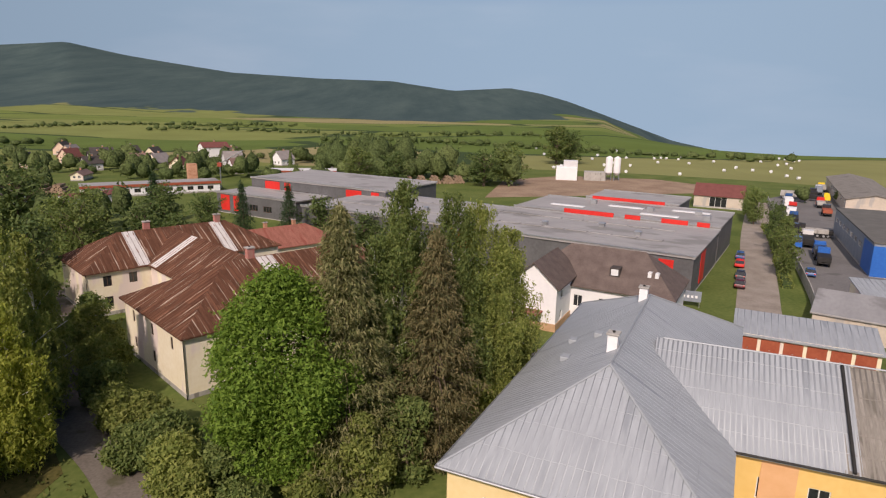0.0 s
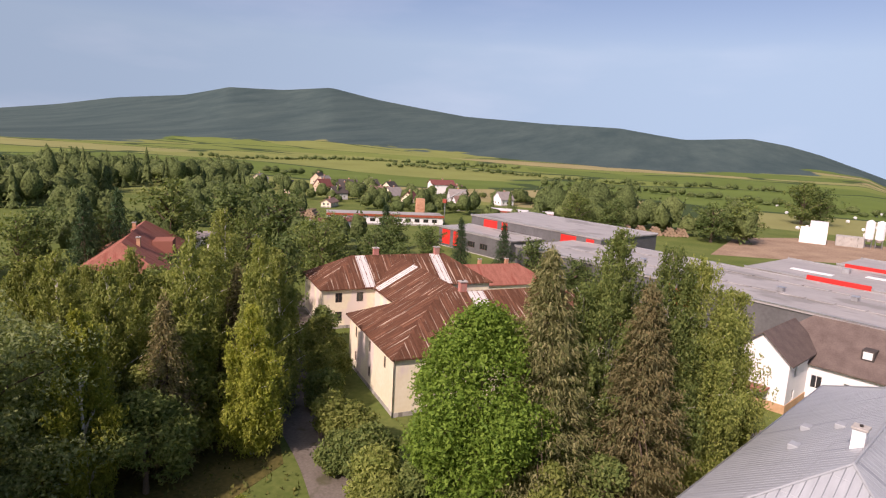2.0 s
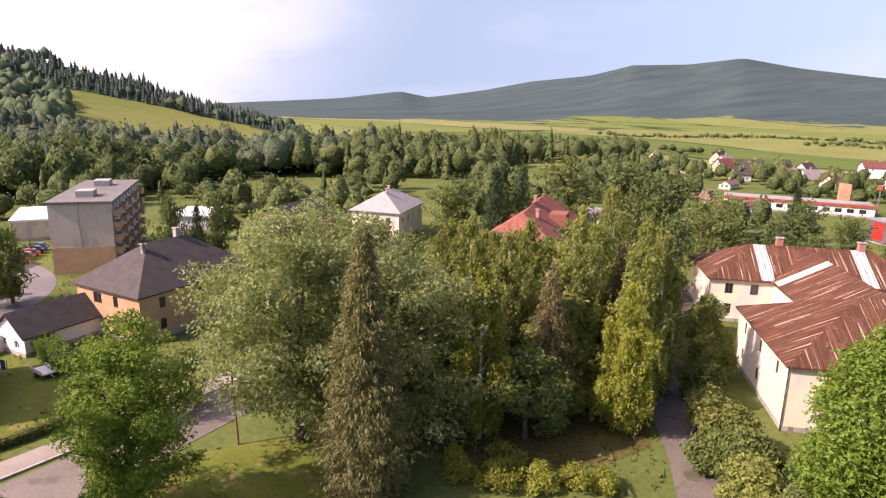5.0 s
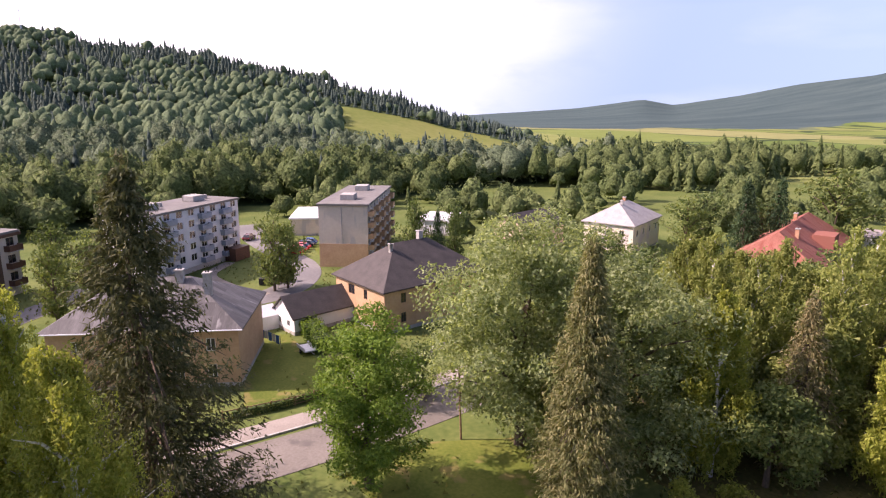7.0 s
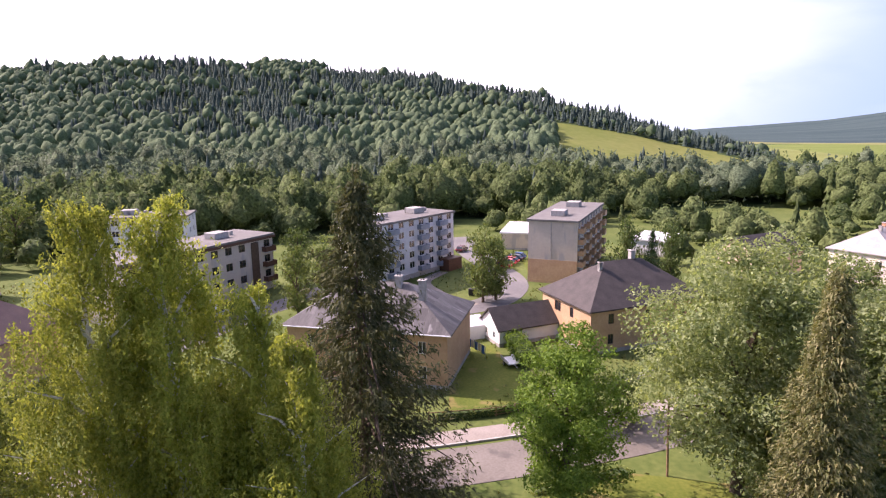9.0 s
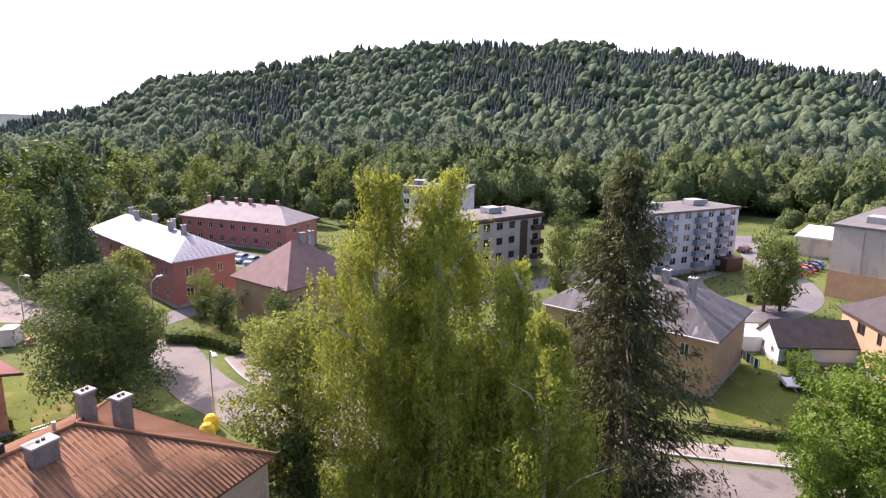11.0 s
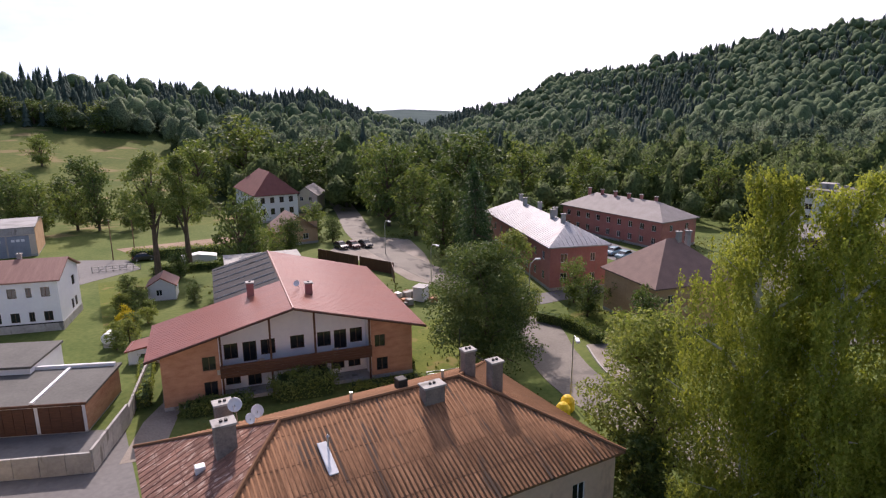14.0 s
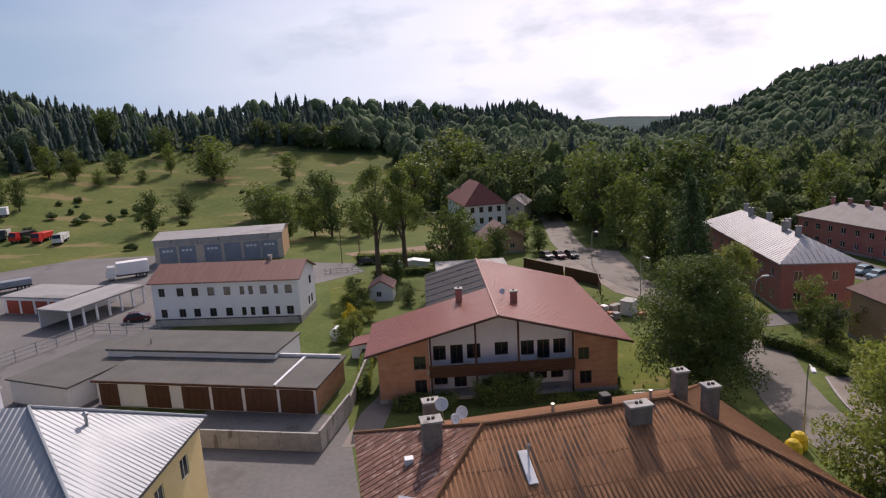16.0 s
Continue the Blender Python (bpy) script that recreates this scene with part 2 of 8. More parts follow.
def land_material():
    """Far land: a quilt of fields with dark hedges between them, giving way up the slopes to forest tinted blue for
    haze.
    """
    m = bpy.data.materials.new("far_land")
    m.use_nodes = True
    n, l = m.node_tree.nodes, m.node_tree.links
    p = n["Principled BSDF"]
    tc, mp, warp, wide = n.new("ShaderNodeTexCoord"), n.new("ShaderNodeMapping"), n.new("ShaderNodeTexNoise"), n.new("ShaderNodeMix")
    mp.inputs["Rotation"].default_value, mp.inputs["Scale"].default_value = (0, 0, 0.5), (0.0026, 0.0062, 0.0)
    l.new(tc.outputs["Object"], mp.inputs[0])
    warp.inputs["Scale"].default_value, warp.inputs["Detail"].default_value = 1.1, 2
    l.new(mp.outputs[0], warp.inputs["Vector"])
    wide.data_type, wide.blend_type = "RGBA", "ADD"
    wide.inputs[0].default_value = 0.35
    l.new(mp.outputs[0], wide.inputs[6]), l.new(warp.outputs["Color"], wide.inputs[7])
    cell, edge = n.new("ShaderNodeTexVoronoi"), n.new("ShaderNodeTexVoronoi")
    edge.feature = "DISTANCE_TO_EDGE"
    for q in (cell, edge):
        q.inputs["Scale"].default_value = 1.0
        l.new(wide.outputs[2], q.inputs["Vector"])
    sep, ramp = n.new("ShaderNodeSeparateColor"), n.new("ShaderNodeValToRGB")
    l.new(cell.outputs["Color"], sep.inputs[0]), l.new(sep.outputs[0], ramp.inputs[0])
    ramp.color_ramp.interpolation = "CONSTANT"
    tones = ((0.0, (0.105, 0.15, 0.04)), (0.3, (0.145, 0.185, 0.052)), (0.55, (0.18, 0.205, 0.068)), (0.75, (0.215, 0.22, 0.09)), (0.9, (0.26, 0.23, 0.115)))
    for i, (at, rgb) in enumerate(tones):
        e = ramp.color_ramp.elements[i] if i < 2 else ramp.color_ramp.elements.new(at)
        e.position, e.color = at, (*rgb, 1)
    grain, hs, mr = n.new("ShaderNodeTexNoise"), n.new("ShaderNodeHueSaturation"), n.new("ShaderNodeMapRange")
    grain.inputs["Scale"].default_value, grain.inputs["Detail"].default_value = 0.02, 6
    mr.inputs["To Min"].default_value, mr.inputs["To Max"].default_value = 0.75, 1.25
    l.new(tc.outputs["Object"], grain.inputs["Vector"]), l.new(grain.outputs["Fac"], mr.inputs[0])
    l.new(mr.outputs[0], hs.inputs["Value"]), l.new(ramp.outputs[0], hs.inputs["Color"])
    # hedges along some of the field edges
    near, some, both, hedged = n.new("ShaderNodeMapRange"), n.new("ShaderNodeMath"), n.new("ShaderNodeMath"), n.new("ShaderNodeMix")
    near.inputs["From Min"].default_value, near.inputs["From Max"].default_value = 0.035, 0.02
    l.new(edge.outputs["Distance"], near.inputs[0])
    some.operation, both.operation = "GREATER_THAN", "MULTIPLY"
    some.inputs[1].default_value = 0.47
    l.new(warp.outputs["Fac"], some.inputs[0]), l.new(near.outputs[0], both.inputs[0]), l.new(some.outputs[0], both.inputs[1])
    hedged.data_type = "RGBA"
    hedged.inputs[7].default_value = (0.045, 0.07, 0.03, 1)
    l.new(both.outputs[0], hedged.inputs[0]), l.new(hs.outputs[0], hedged.inputs[6])
    # forest above, its edge uneven
    at, rag, rim, tree, bark, wooded = n.new("ShaderNodeAttribute"), n.new("ShaderNodeTexNoise"), n.new("ShaderNodeMath"), n.new("ShaderNodeTexNoise"), n.new("ShaderNodeValToRGB"), n.new("ShaderNodeMix")
    at.attribute_name = "wooded"
    rag.inputs["Scale"].default_value, rag.inputs["Detail"].default_value = 0.0042, 5
    l.new(tc.outputs["Object"], rag.inputs["Vector"])
    rim.operation = "MULTIPLY_ADD"
    rim.inputs[1].default_value = 4.5
    l.new(rag.outputs["Fac"], rim.inputs[0]), l.new(at.outputs["Fac"], rim.inputs[2])
    cut = n.new("ShaderNodeMapRange")
    cut.inputs["From Min"].default_value, cut.inputs["From Max"].default_value = 2.2, 2.3
    l.new(rim.outputs[0], cut.inputs[0])
    tree.inputs["Scale"].default_value, tree.inputs["Detail"].default_value, tree.inputs["Roughness"].default_value = 0.012, 9, 0.72
    steep = n.new("ShaderNodeMapping")
    steep.inputs["Scale"].default_value = (1.0, 0.14, 1.6)
    l.new(tc.outputs["Object"], steep.inputs[0])
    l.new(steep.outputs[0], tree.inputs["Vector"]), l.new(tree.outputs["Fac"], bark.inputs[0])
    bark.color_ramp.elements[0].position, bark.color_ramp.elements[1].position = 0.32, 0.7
    # blue-grey instead of plain green: distance haze put into the forest colour
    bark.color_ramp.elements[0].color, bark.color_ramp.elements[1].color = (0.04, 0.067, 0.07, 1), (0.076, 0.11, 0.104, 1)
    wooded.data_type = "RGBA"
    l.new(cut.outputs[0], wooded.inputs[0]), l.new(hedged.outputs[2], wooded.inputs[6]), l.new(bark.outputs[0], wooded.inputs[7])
    l.new(wooded.outputs[2], p.inputs["Base Color"])
    p.inputs["Roughness"].default_value, p.inputs["Specular IOR Level"].default_value = 0.95, 0.03
    bp = n.new("ShaderNodeBump")
    bp.inputs["Strength"].default_value, bp.inputs["Distance"].default_value = 0.7, 5.0
    l.new(tree.outputs["Fac"], bp.inputs["Height"]), l.new(bp.outputs[0], p.inputs["Normal"])
    return m


M = {
    "grass": material("grass", (0.068, 0.104, 0.024), (0.142, 0.168, 0.05), 0.9, 0.11, 0.5, fine=14, spec=0.1),
    "lawn": material("lawn", (0.076, 0.112, 0.018), (0.152, 0.17, 0.034), 0.9, 0.25, 0.4, fine=12, spec=0.1, stain=((0.19, 0.165, 0.055), 0.57, 0.35, (1, 1, 1))),
    "dry_grass": material("dry_grass", (0.07, 0.105, 0.026), (0.148, 0.162, 0.048), 0.95, 0.05, 0.4, fine=14, spec=0.1, stain=((0.22, 0.18, 0.085), 0.56, 0.05, (1, 2.4, 1))),
    "forest_floor": material("forest_floor", (0.04, 0.066, 0.026), (0.075, 0.105, 0.04), 0.95, 0.05, 0.6, fine=9, spec=0.05),
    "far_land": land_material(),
    "hill_field": material("hill_field", (0.13, 0.16, 0.035), (0.2, 0.205, 0.06), 0.9, 0.02, 0.2, fine=10, spec=0.1),
    "asphalt": material("asphalt", (0.132, 0.115, 0.096), (0.2, 0.178, 0.15), 0.78, 0.18, 0.15, fine=22, stain=((0.115, 0.102, 0.088), 0.56, 0.3, (1, 1, 1))),
    "old_drive": material("old_drive", (0.115, 0.098, 0.08), (0.19, 0.165, 0.14), 0.9, 0.25, 0.2, fine=16, stain=((0.09, 0.085, 0.05), 0.55, 0.35, (1, 1, 1))),
    "yard": material("yard", (0.125, 0.12, 0.118), (0.185, 0.178, 0.172), 0.85, 0.12, 0.12, fine=18, stain=((0.11, 0.105, 0.1), 0.6, 0.2, (1, 1, 1))),
    # brown dry ground, its colour also darkened to stand in for tree shade
    "litter": material("litter", (0.06, 0.062, 0.02), (0.15, 0.125, 0.045), 0.95, 0.25, 0.5, fine=10, spec=0.05),
    "chimney_render": material("chimney_render", (0.15, 0.13, 0.115), (0.29, 0.25, 0.22), 0.9, 1.2, 0.2),
    "gravel": material("gravel", (0.2, 0.17, 0.14), (0.33, 0.29, 0.25), 0.95, 0.3, 0.4, fine=20),
    "dirt": material("dirt", (0.2, 0.13, 0.085), (0.34, 0.25, 0.17), 0.95, 0.12, 0.4, fine=12),
    "concrete": material("concrete", (0.3, 0.29, 0.27), (0.45, 0.43, 0.4), 0.85, 0.6, 0.2, stain=((0.2, 0.19, 0.17), 0.6, 1.0, (1, 1, 0.3))),
    "grey_panel": material("grey_panel", (0.49, 0.425, 0.35), (0.58, 0.505, 0.42), 0.85, 0.3, 0.1, stain=((0.4, 0.37, 0.34), 0.56, 0.5, (1, 1, 0.25))),
    "white_panel": material("white_panel", (0.56, 0.56, 0.58), (0.66, 0.66, 0.66), 0.85, 0.4, 0.1),
    "white_wall": material("white_wall", (0.72, 0.72, 0.74), (0.8, 0.8, 0.8), 0.8, 0.3, 0.08),
    "cream_wall": material("cream_wall", (0.74, 0.655, 0.47), (0.82, 0.755, 0.6), 0.9, 0.35, 0.2, stain=((0.7, 0.6, 0.55), 0.53, 0.35, (1, 1, 0.35))),
    "yellow_wall": material("yellow_wall", (0.72, 0.47, 0.15), (0.78, 0.54, 0.2), 0.85, 0.3, 0.08),
    "pale_yellow_wall": material("pale_yellow_wall", (0.74, 0.56, 0.27), (0.8, 0.64, 0.36), 0.85, 0.3, 0.08),
    "orange_wall": material("orange_wall", (0.66, 0.36, 0.17), (0.72, 0.42, 0.22), 0.85, 0.3, 0.08),
    "red_wall": material("red_wall", (0.38, 0.15, 0.125), (0.47, 0.215, 0.18), 0.9, 0.5, 0.2, stain=((0.36, 0.2, 0.16), 0.6, 0.8, (1, 1, 0.4))),
    "brick_wall": material("brick_wall", (0.39, 0.185, 0.105), (0.58, 0.33, 0.205), 0.9, 0.8, 0.3, fine=9, stretch=(1, 1, 2.6)),
    "tan_wall": material("tan_wall", (0.44, 0.27, 0.15), (0.56, 0.37, 0.22), 0.9, 0.5, 0.2),
    "pink_wall": material("pink_wall", (0.62, 0.45, 0.34), (0.74, 0.56, 0.43), 0.9, 0.5, 0.15, stain=((0.5, 0.36, 0.28), 0.58, 0.6, (1, 1, 0.4))),
    "dark_clad": material("dark_clad", (0.085, 0.085, 0.088), (0.13, 0.13, 0.135), 0.6, 0.3, 0.1),
    "red_paint": material("red_paint", (0.55, 0.02, 0.015), (0.66, 0.035, 0.025), 0.5, 0.5, 0.05),
    "garage_red": material("garage_red", (0.26, 0.045, 0.025), (0.36, 0.07, 0.04), 0.6, 0.7, 0.1),
    "rust_red": material("rust_red", (0.28, 0.06, 0.03), (0.38, 0.1, 0.05), 0.7, 0.6, 0.1),
    "blue_paint": material("blue_paint", (0.015, 0.11, 0.42), (0.025, 0.15, 0.5), 0.5, 0.5, 0.05),
    "blue_grey": material("blue_grey", (0.19, 0.22, 0.26), (0.27, 0.3, 0.345), 0.6, 0.6, 0.1),
    "brown_wood": material("brown_wood", (0.07, 0.03, 0.018), (0.13, 0.058, 0.032), 0.6, 1.5, 0.2, stretch=(1, 1, 8)),
    "old_wood": material("old_wood", (0.16, 0.1, 0.055), (0.3, 0.19, 0.11), 0.9, 1.2, 0.3, stretch=(1, 1, 6)),
    "bark": material("bark", (0.07, 0.05, 0.035), (0.15, 0.11, 0.08), 0.95, 3, 0.6, stretch=(1, 1, 0.3)),
    "birch_bark": material("birch_bark", (0.5, 0.48, 0.43), (0.75, 0.72, 0.66), 0.8, 2, 0.2, stain=((0.06, 0.05, 0.045), 0.6, 3, (0.4, 0.4, 3))),
    "frame_white": material("frame_white", (0.68, 0.68, 0.67), (0.76, 0.76, 0.75), 0.5, 2, 0.0),
    "frame_dark": material("frame_dark", (0.07, 0.04, 0.025), (0.12, 0.07, 0.045), 0.6, 2, 0.0),
    "glass": material("glass", (0.012, 0.014, 0.016), (0.03, 0.034, 0.04), 0.08, 0.5, 0.0, spec=0.7),
    "black": material("black", (0.012, 0.012, 0.012), (0.03, 0.028, 0.026), 0.7, 2, 0.1),
    "rubber": material("rubber", (0.015, 0.015, 0.015), (0.03, 0.03, 0.03), 0.9, 4, 0.1),
    "metal": material("metal", (0.42, 0.43, 0.44), (0.55, 0.56, 0.57), 0.4, 1, 0.05, metal=0.8),
    "zinc_roof": material("zinc_roof", (0.29, 0.315, 0.34), (0.39, 0.42, 0.445), 0.55, 0.25, 0.05, metal=0.15, stretch=(2, 0.35, 1), coords="UV", stain=((0.26, 0.285, 0.31), 0.57, 0.25, (2, 0.3, 1)), sheets=(0.5, 2.4, 0.03)),
    "old_sheet": material("old_sheet", (0.15, 0.135, 0.115), (0.28, 0.26, 0.23), 0.75, 0.5, 0.2, coords="UV", stretch=(3, 0.5, 1), stain=((0.13, 0.12, 0.1), 0.55, 0.5, (2, 0.5, 1))),
    "dark_sheet": material("dark_sheet", (0.055, 0.052, 0.05), (0.125, 0.118, 0.114), 0.6, 0.5, 0.2, coords="UV", stretch=(3, 0.5, 1), stain=((0.26, 0.25, 0.245), 0.62, 0.5, (2, 0.5, 1)), sheets=(1.0, 2.0, 0.35)),
    "brown_roof": material("brown_roof", (0.152, 0.077, 0.044), (0.375, 0.207, 0.117), 0.92, 0.7, 0.2, spec=0.1, coords="UV", stretch=(2.5, 0.5, 1), stain=((0.11, 0.078, 0.06), 0.55, 0.45, (2.2, 0.5, 1)), sheets=(1.1, 2.1, 0.2)),
    "rusty_roof": material("rusty_roof", (0.078, 0.036, 0.022), (0.17, 0.078, 0.048), 0.85, 0.8, 0.15, spec=0.12, coords="UV", stretch=(3, 0.4, 1), stain=((0.46, 0.38, 0.31), 0.585, 0.8, (5.0, 0.16, 1)), sheets=(0.7, 1.8, 0.25)),
    "old_rust": material("old_rust", (0.12, 0.055, 0.04), (0.3, 0.155, 0.11), 0.85, 0.7, 0.15, coords="UV", stretch=(3, 0.9, 1), stain=((0.42, 0.29, 0.23), 0.55, 1.1, (3.0, 1.2, 1)), sheets=(0.6, 1.3, 0.2)),
    "rust_patch": material("rust_patch", (0.5, 0.48, 0.46), (0.66, 0.64, 0.62), 0.6, 0.7, 0.1, coords="UV", stain=((0.26, 0.12, 0.08), 0.6, 1.2, (2, 0.4, 1))),
    "red_sheet": material("red_sheet", (0.18, 0.044, 0.028), (0.25, 0.068, 0.041), 0.38, 0.3, 0.06, coords="UV", stretch=(2, 0.4, 1)),
    "salmon_roof": material("salmon_roof", (0.22, 0.085, 0.06), (0.34, 0.14, 0.105), 0.85, 0.7, 0.15, coords="UV", stretch=(2, 0.6, 1), spec=0.15, stain=((0.24, 0.075, 0.055), 0.56, 0.5, (2, 0.4, 1))),
    "pale_grey_roof": material("pale_grey_roof", (0.29, 0.275, 0.265), (0.41, 0.39, 0.375), 0.8, 0.6, 0.1, coords="UV"),
    "dark_tile": material("dark_tile", (0.042, 0.036, 0.034), (0.08, 0.068, 0.062), 0.8, 0.7, 0.3, coords="UV", fine=9),
    "umber_tile": material("umber_tile", (0.085, 0.062, 0.055), (0.15, 0.115, 0.1), 0.8, 0.7, 0.3, coords="UV", fine=9),
    "maroon_tile": material("maroon_tile", (0.135, 0.044, 0.038), (0.19, 0.066, 0.056), 0.8, 0.7, 0.3, coords="UV", fine=9),
    "brown_tile": material("brown_tile", (0.16, 0.1, 0.085), (0.23, 0.145, 0.122), 0.8, 0.7, 0.3, coords="UV", fine=9),
    "office_roof": material("office_roof", (0.2, 0.095, 0.075), (0.28, 0.145, 0.115), 0.6, 0.5, 0.08, coords="UV", stretch=(3, 0.4, 1)),
    "pale_tile": material("pale_tile", (0.22, 0.195, 0.185), (0.31, 0.28, 0.265), 0.75, 0.5, 0.2, coords="UV", fine=9),
    "silver_roof": material("silver_roof", (0.3, 0.3, 0.315), (0.41, 0.41, 0.425), 0.58, 0.4, 0.15, metal=0.12, coords="UV", stain=((0.35, 0.3, 0.3), 0.6, 0.4, (2, 0.5, 1))),
    "dark_glazing": material("dark_glazing", (0.02, 0.02, 0.024), (0.045, 0.043, 0.046), 0.75, 0.5, 0.05, fine=9, spec=0.15),
    "tar_roof": material("tar_roof", (0.095, 0.093, 0.085), (0.14, 0.136, 0.124), 0.9, 0.3, 0.15, fine=14),
    "flat_roof": material("flat_roof", (0.13, 0.122, 0.112), (0.2, 0.19, 0.175), 0.85, 0.12, 0.1, stain=((0.09, 0.085, 0.08), 0.57, 0.12, (1, 1, 1))),
    "hall_roof": material("hall_roof", (0.27, 0.265, 0.26), (0.35, 0.34, 0.335), 0.65, 0.1, 0.05, stretch=(1, 3, 1), stain=((0.22, 0.215, 0.205), 0.58, 0.08, (1, 2, 1))),
    "skylight_white": material("skylight_white", (0.66, 0.67, 0.68), (0.75, 0.76, 0.77), 0.4, 0.5, 0.0),
    "yellow_paint": material("yellow_paint", (0.75, 0.5, 0.01), (0.82, 0.58, 0.03), 0.5, 1, 0.0),
    "leaf_bright": leaf_material("leaf_bright", (0.085, 0.158, 0.023), (0.182, 0.275, 0.045), 0.35),
    "leaf_green": leaf_material("leaf_green", (0.155, 0.202, 0.049), (0.315, 0.338, 0.101), 0.42, shine=(1.1, 1.12, 0.7)),
    "leaf_deep": leaf_material("leaf_deep", (0.098, 0.150, 0.044), (0.205, 0.245, 0.078), 0.34),
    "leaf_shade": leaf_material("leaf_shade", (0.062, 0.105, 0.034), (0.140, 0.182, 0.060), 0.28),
    "leaf_birch": leaf_material("leaf_birch", (0.19, 0.235, 0.036), (0.38, 0.395, 0.082), 0.48, shine=(1.1, 1.1, 0.7)),
    "leaf_tuft": leaf_material("leaf_tuft", (0.06, 0.085, 0.02), (0.17, 0.17, 0.05), 0.3),
    "leaf_silver": leaf_material("leaf_silver", (0.15, 0.205, 0.08), (0.37, 0.425, 0.21), 0.48),
    "needle_brown": leaf_material("needle_brown", (0.118, 0.125, 0.057), (0.250, 0.205, 0.101), 0.25),
    "needle_dark": leaf_material("needle_dark", (0.048, 0.061, 0.028), (0.122, 0.122, 0.058), 0.2, 0.75),
    "needle_green": leaf_material("needle_green", (0.030, 0.068, 0.029), (0.075, 0.120, 0.051), 0.2),
    "needle_olive": leaf_material("needle_olive", (0.130, 0.160, 0.057), (0.360, 0.335, 0.163), 0.3),
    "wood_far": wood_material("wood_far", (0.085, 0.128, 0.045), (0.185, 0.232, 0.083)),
    # slope and hill trees: greens paled and blued, aerial haze put into the colour
    "wood_slope_hazed": wood_material("wood_slope_hazed", (0.100, 0.148, 0.085), (0.205, 0.255, 0.144)),
    "wood_hill_hazed": wood_material("wood_hill_hazed", (0.105, 0.162, 0.088), (0.205, 0.272, 0.138), 1.3, 0.3),
    "spruce_hill_hazed": wood_material("spruce_hill_hazed", (0.07, 0.108, 0.09), (0.118, 0.162, 0.128), 0.7, 0.25),
}
for car_colour, rgb in {"car_red": (0.42, 0.02, 0.02), "car_white": (0.7, 0.7, 0.7), "car_silver": (0.4, 0.45, 0.5), "car_blue": (0.03, 0.09, 0.25), "car_dark": (0.03, 0.03, 0.035), "car_teal": (0.28, 0.42, 0.5), "car_wine": (0.09, 0.015, 0.02)}.items():
    M[car_colour] = material(car_colour, tuple(c * 0.92 for c in rgb), rgb, 0.25, 1.0, 0.0, spec=0.6)

# ---- building blocks ----


def part(name, bm, mat, parent=None, label=""):
    """Links a bmesh as one mesh object under a thing or a part."""
    me = bpy.data.meshes.new(name)
    bm.to_mesh(me)
    bm.free()
    return mesh_part(name, me, mat, parent, label)


def mesh_part(name, me, mat, parent=None, label="", at=None):
    ob = new(name, me)
    if mat is not None and not me.materials:
        me.materials.append(mat)
    if parent is not None:
        ob.parent = parent
    if at is not None:
        ob.matrix_basis = at
    return tagged(ob, label)


def arrays_mesh(name, verts, faces, mat):
    """A mesh from arrays of corners and of triangles or quads."""
    me = bpy.data.meshes.new(name)
    verts, faces = np.asarray(verts, np.float32), np.asarray(faces, np.int32)
    k = faces.shape[1]
    me.vertices.add(len(verts))
    me.vertices.foreach_set("co", verts.ravel())
    me.loops.add(faces.size)
    me.loops.foreach_set("vertex_index", faces.ravel())
    me.polygons.add(len(faces))
    me.polygons.foreach_set("loop_start", np.arange(0, faces.size, k, dtype=np.int32))
    me.update(calc_edges=True)
    me.materials.append(mat)
    return me


def thing(name, m, label, category, group="", kind=""):
    ob = new(name)
    ob.empty_display_size = 0.5
    ob.matrix_basis = m
    return tagged(ob, label, category, group, kind)


def add_box(bm, lo, hi, m=None):
    vs = [bm.verts.new(Vector((x, y, z)) if m is None else m @ Vector((x, y, z))) for z in (lo[2], hi[2]) for y in (lo[1], hi[1]) for x in (lo[0], hi[0])]
    for f in ((0, 2, 3, 1), (4, 5, 7, 6), (0, 1, 5, 4), (2, 6, 7, 3), (0, 4, 6, 2), (1, 3, 7, 5)):
        bm.faces.new([vs[i] for i in f])
    return bm


def box(lo, hi, bevel=0.0):
    bm = add_box(bmesh.new(), lo, hi)
    if bevel:
        bmesh.ops.bevel(bm, geom=bm.edges[:], offset=bevel, segments=1, affect="EDGES")
    return bm


def add_tube(bm, pts, radii, sides=6):
    """A tapered tube along points."""
    rings = []
    for i, (p, r) in enumerate(zip(pts, radii)):
        p = Vector(p)
        d = Vector(pts[min(i + 1, len(pts) - 1)]) - Vector(pts[max(i - 1, 0)])
        q = d.to_track_quat("Z", "Y")
        rings.append([bm.verts.new(p + q @ Vector((r * math.cos(a * 2 * math.pi / sides), r * math.sin(a * 2 * math.pi / sides), 0))) for a in range(sides)])
    for a, b in zip(rings, rings[1:]):
        for i in range(sides):
            bm.faces.new((a[i], a[(i + 1) % sides], b[(i + 1) % sides], b[i]))
    bm.faces.new(rings[0][::-1]), bm.faces.new(rings[-1])
    return bm


def tube(pts, radii, sides=6):
    return add_tube(bmesh.new(), pts, radii, sides)


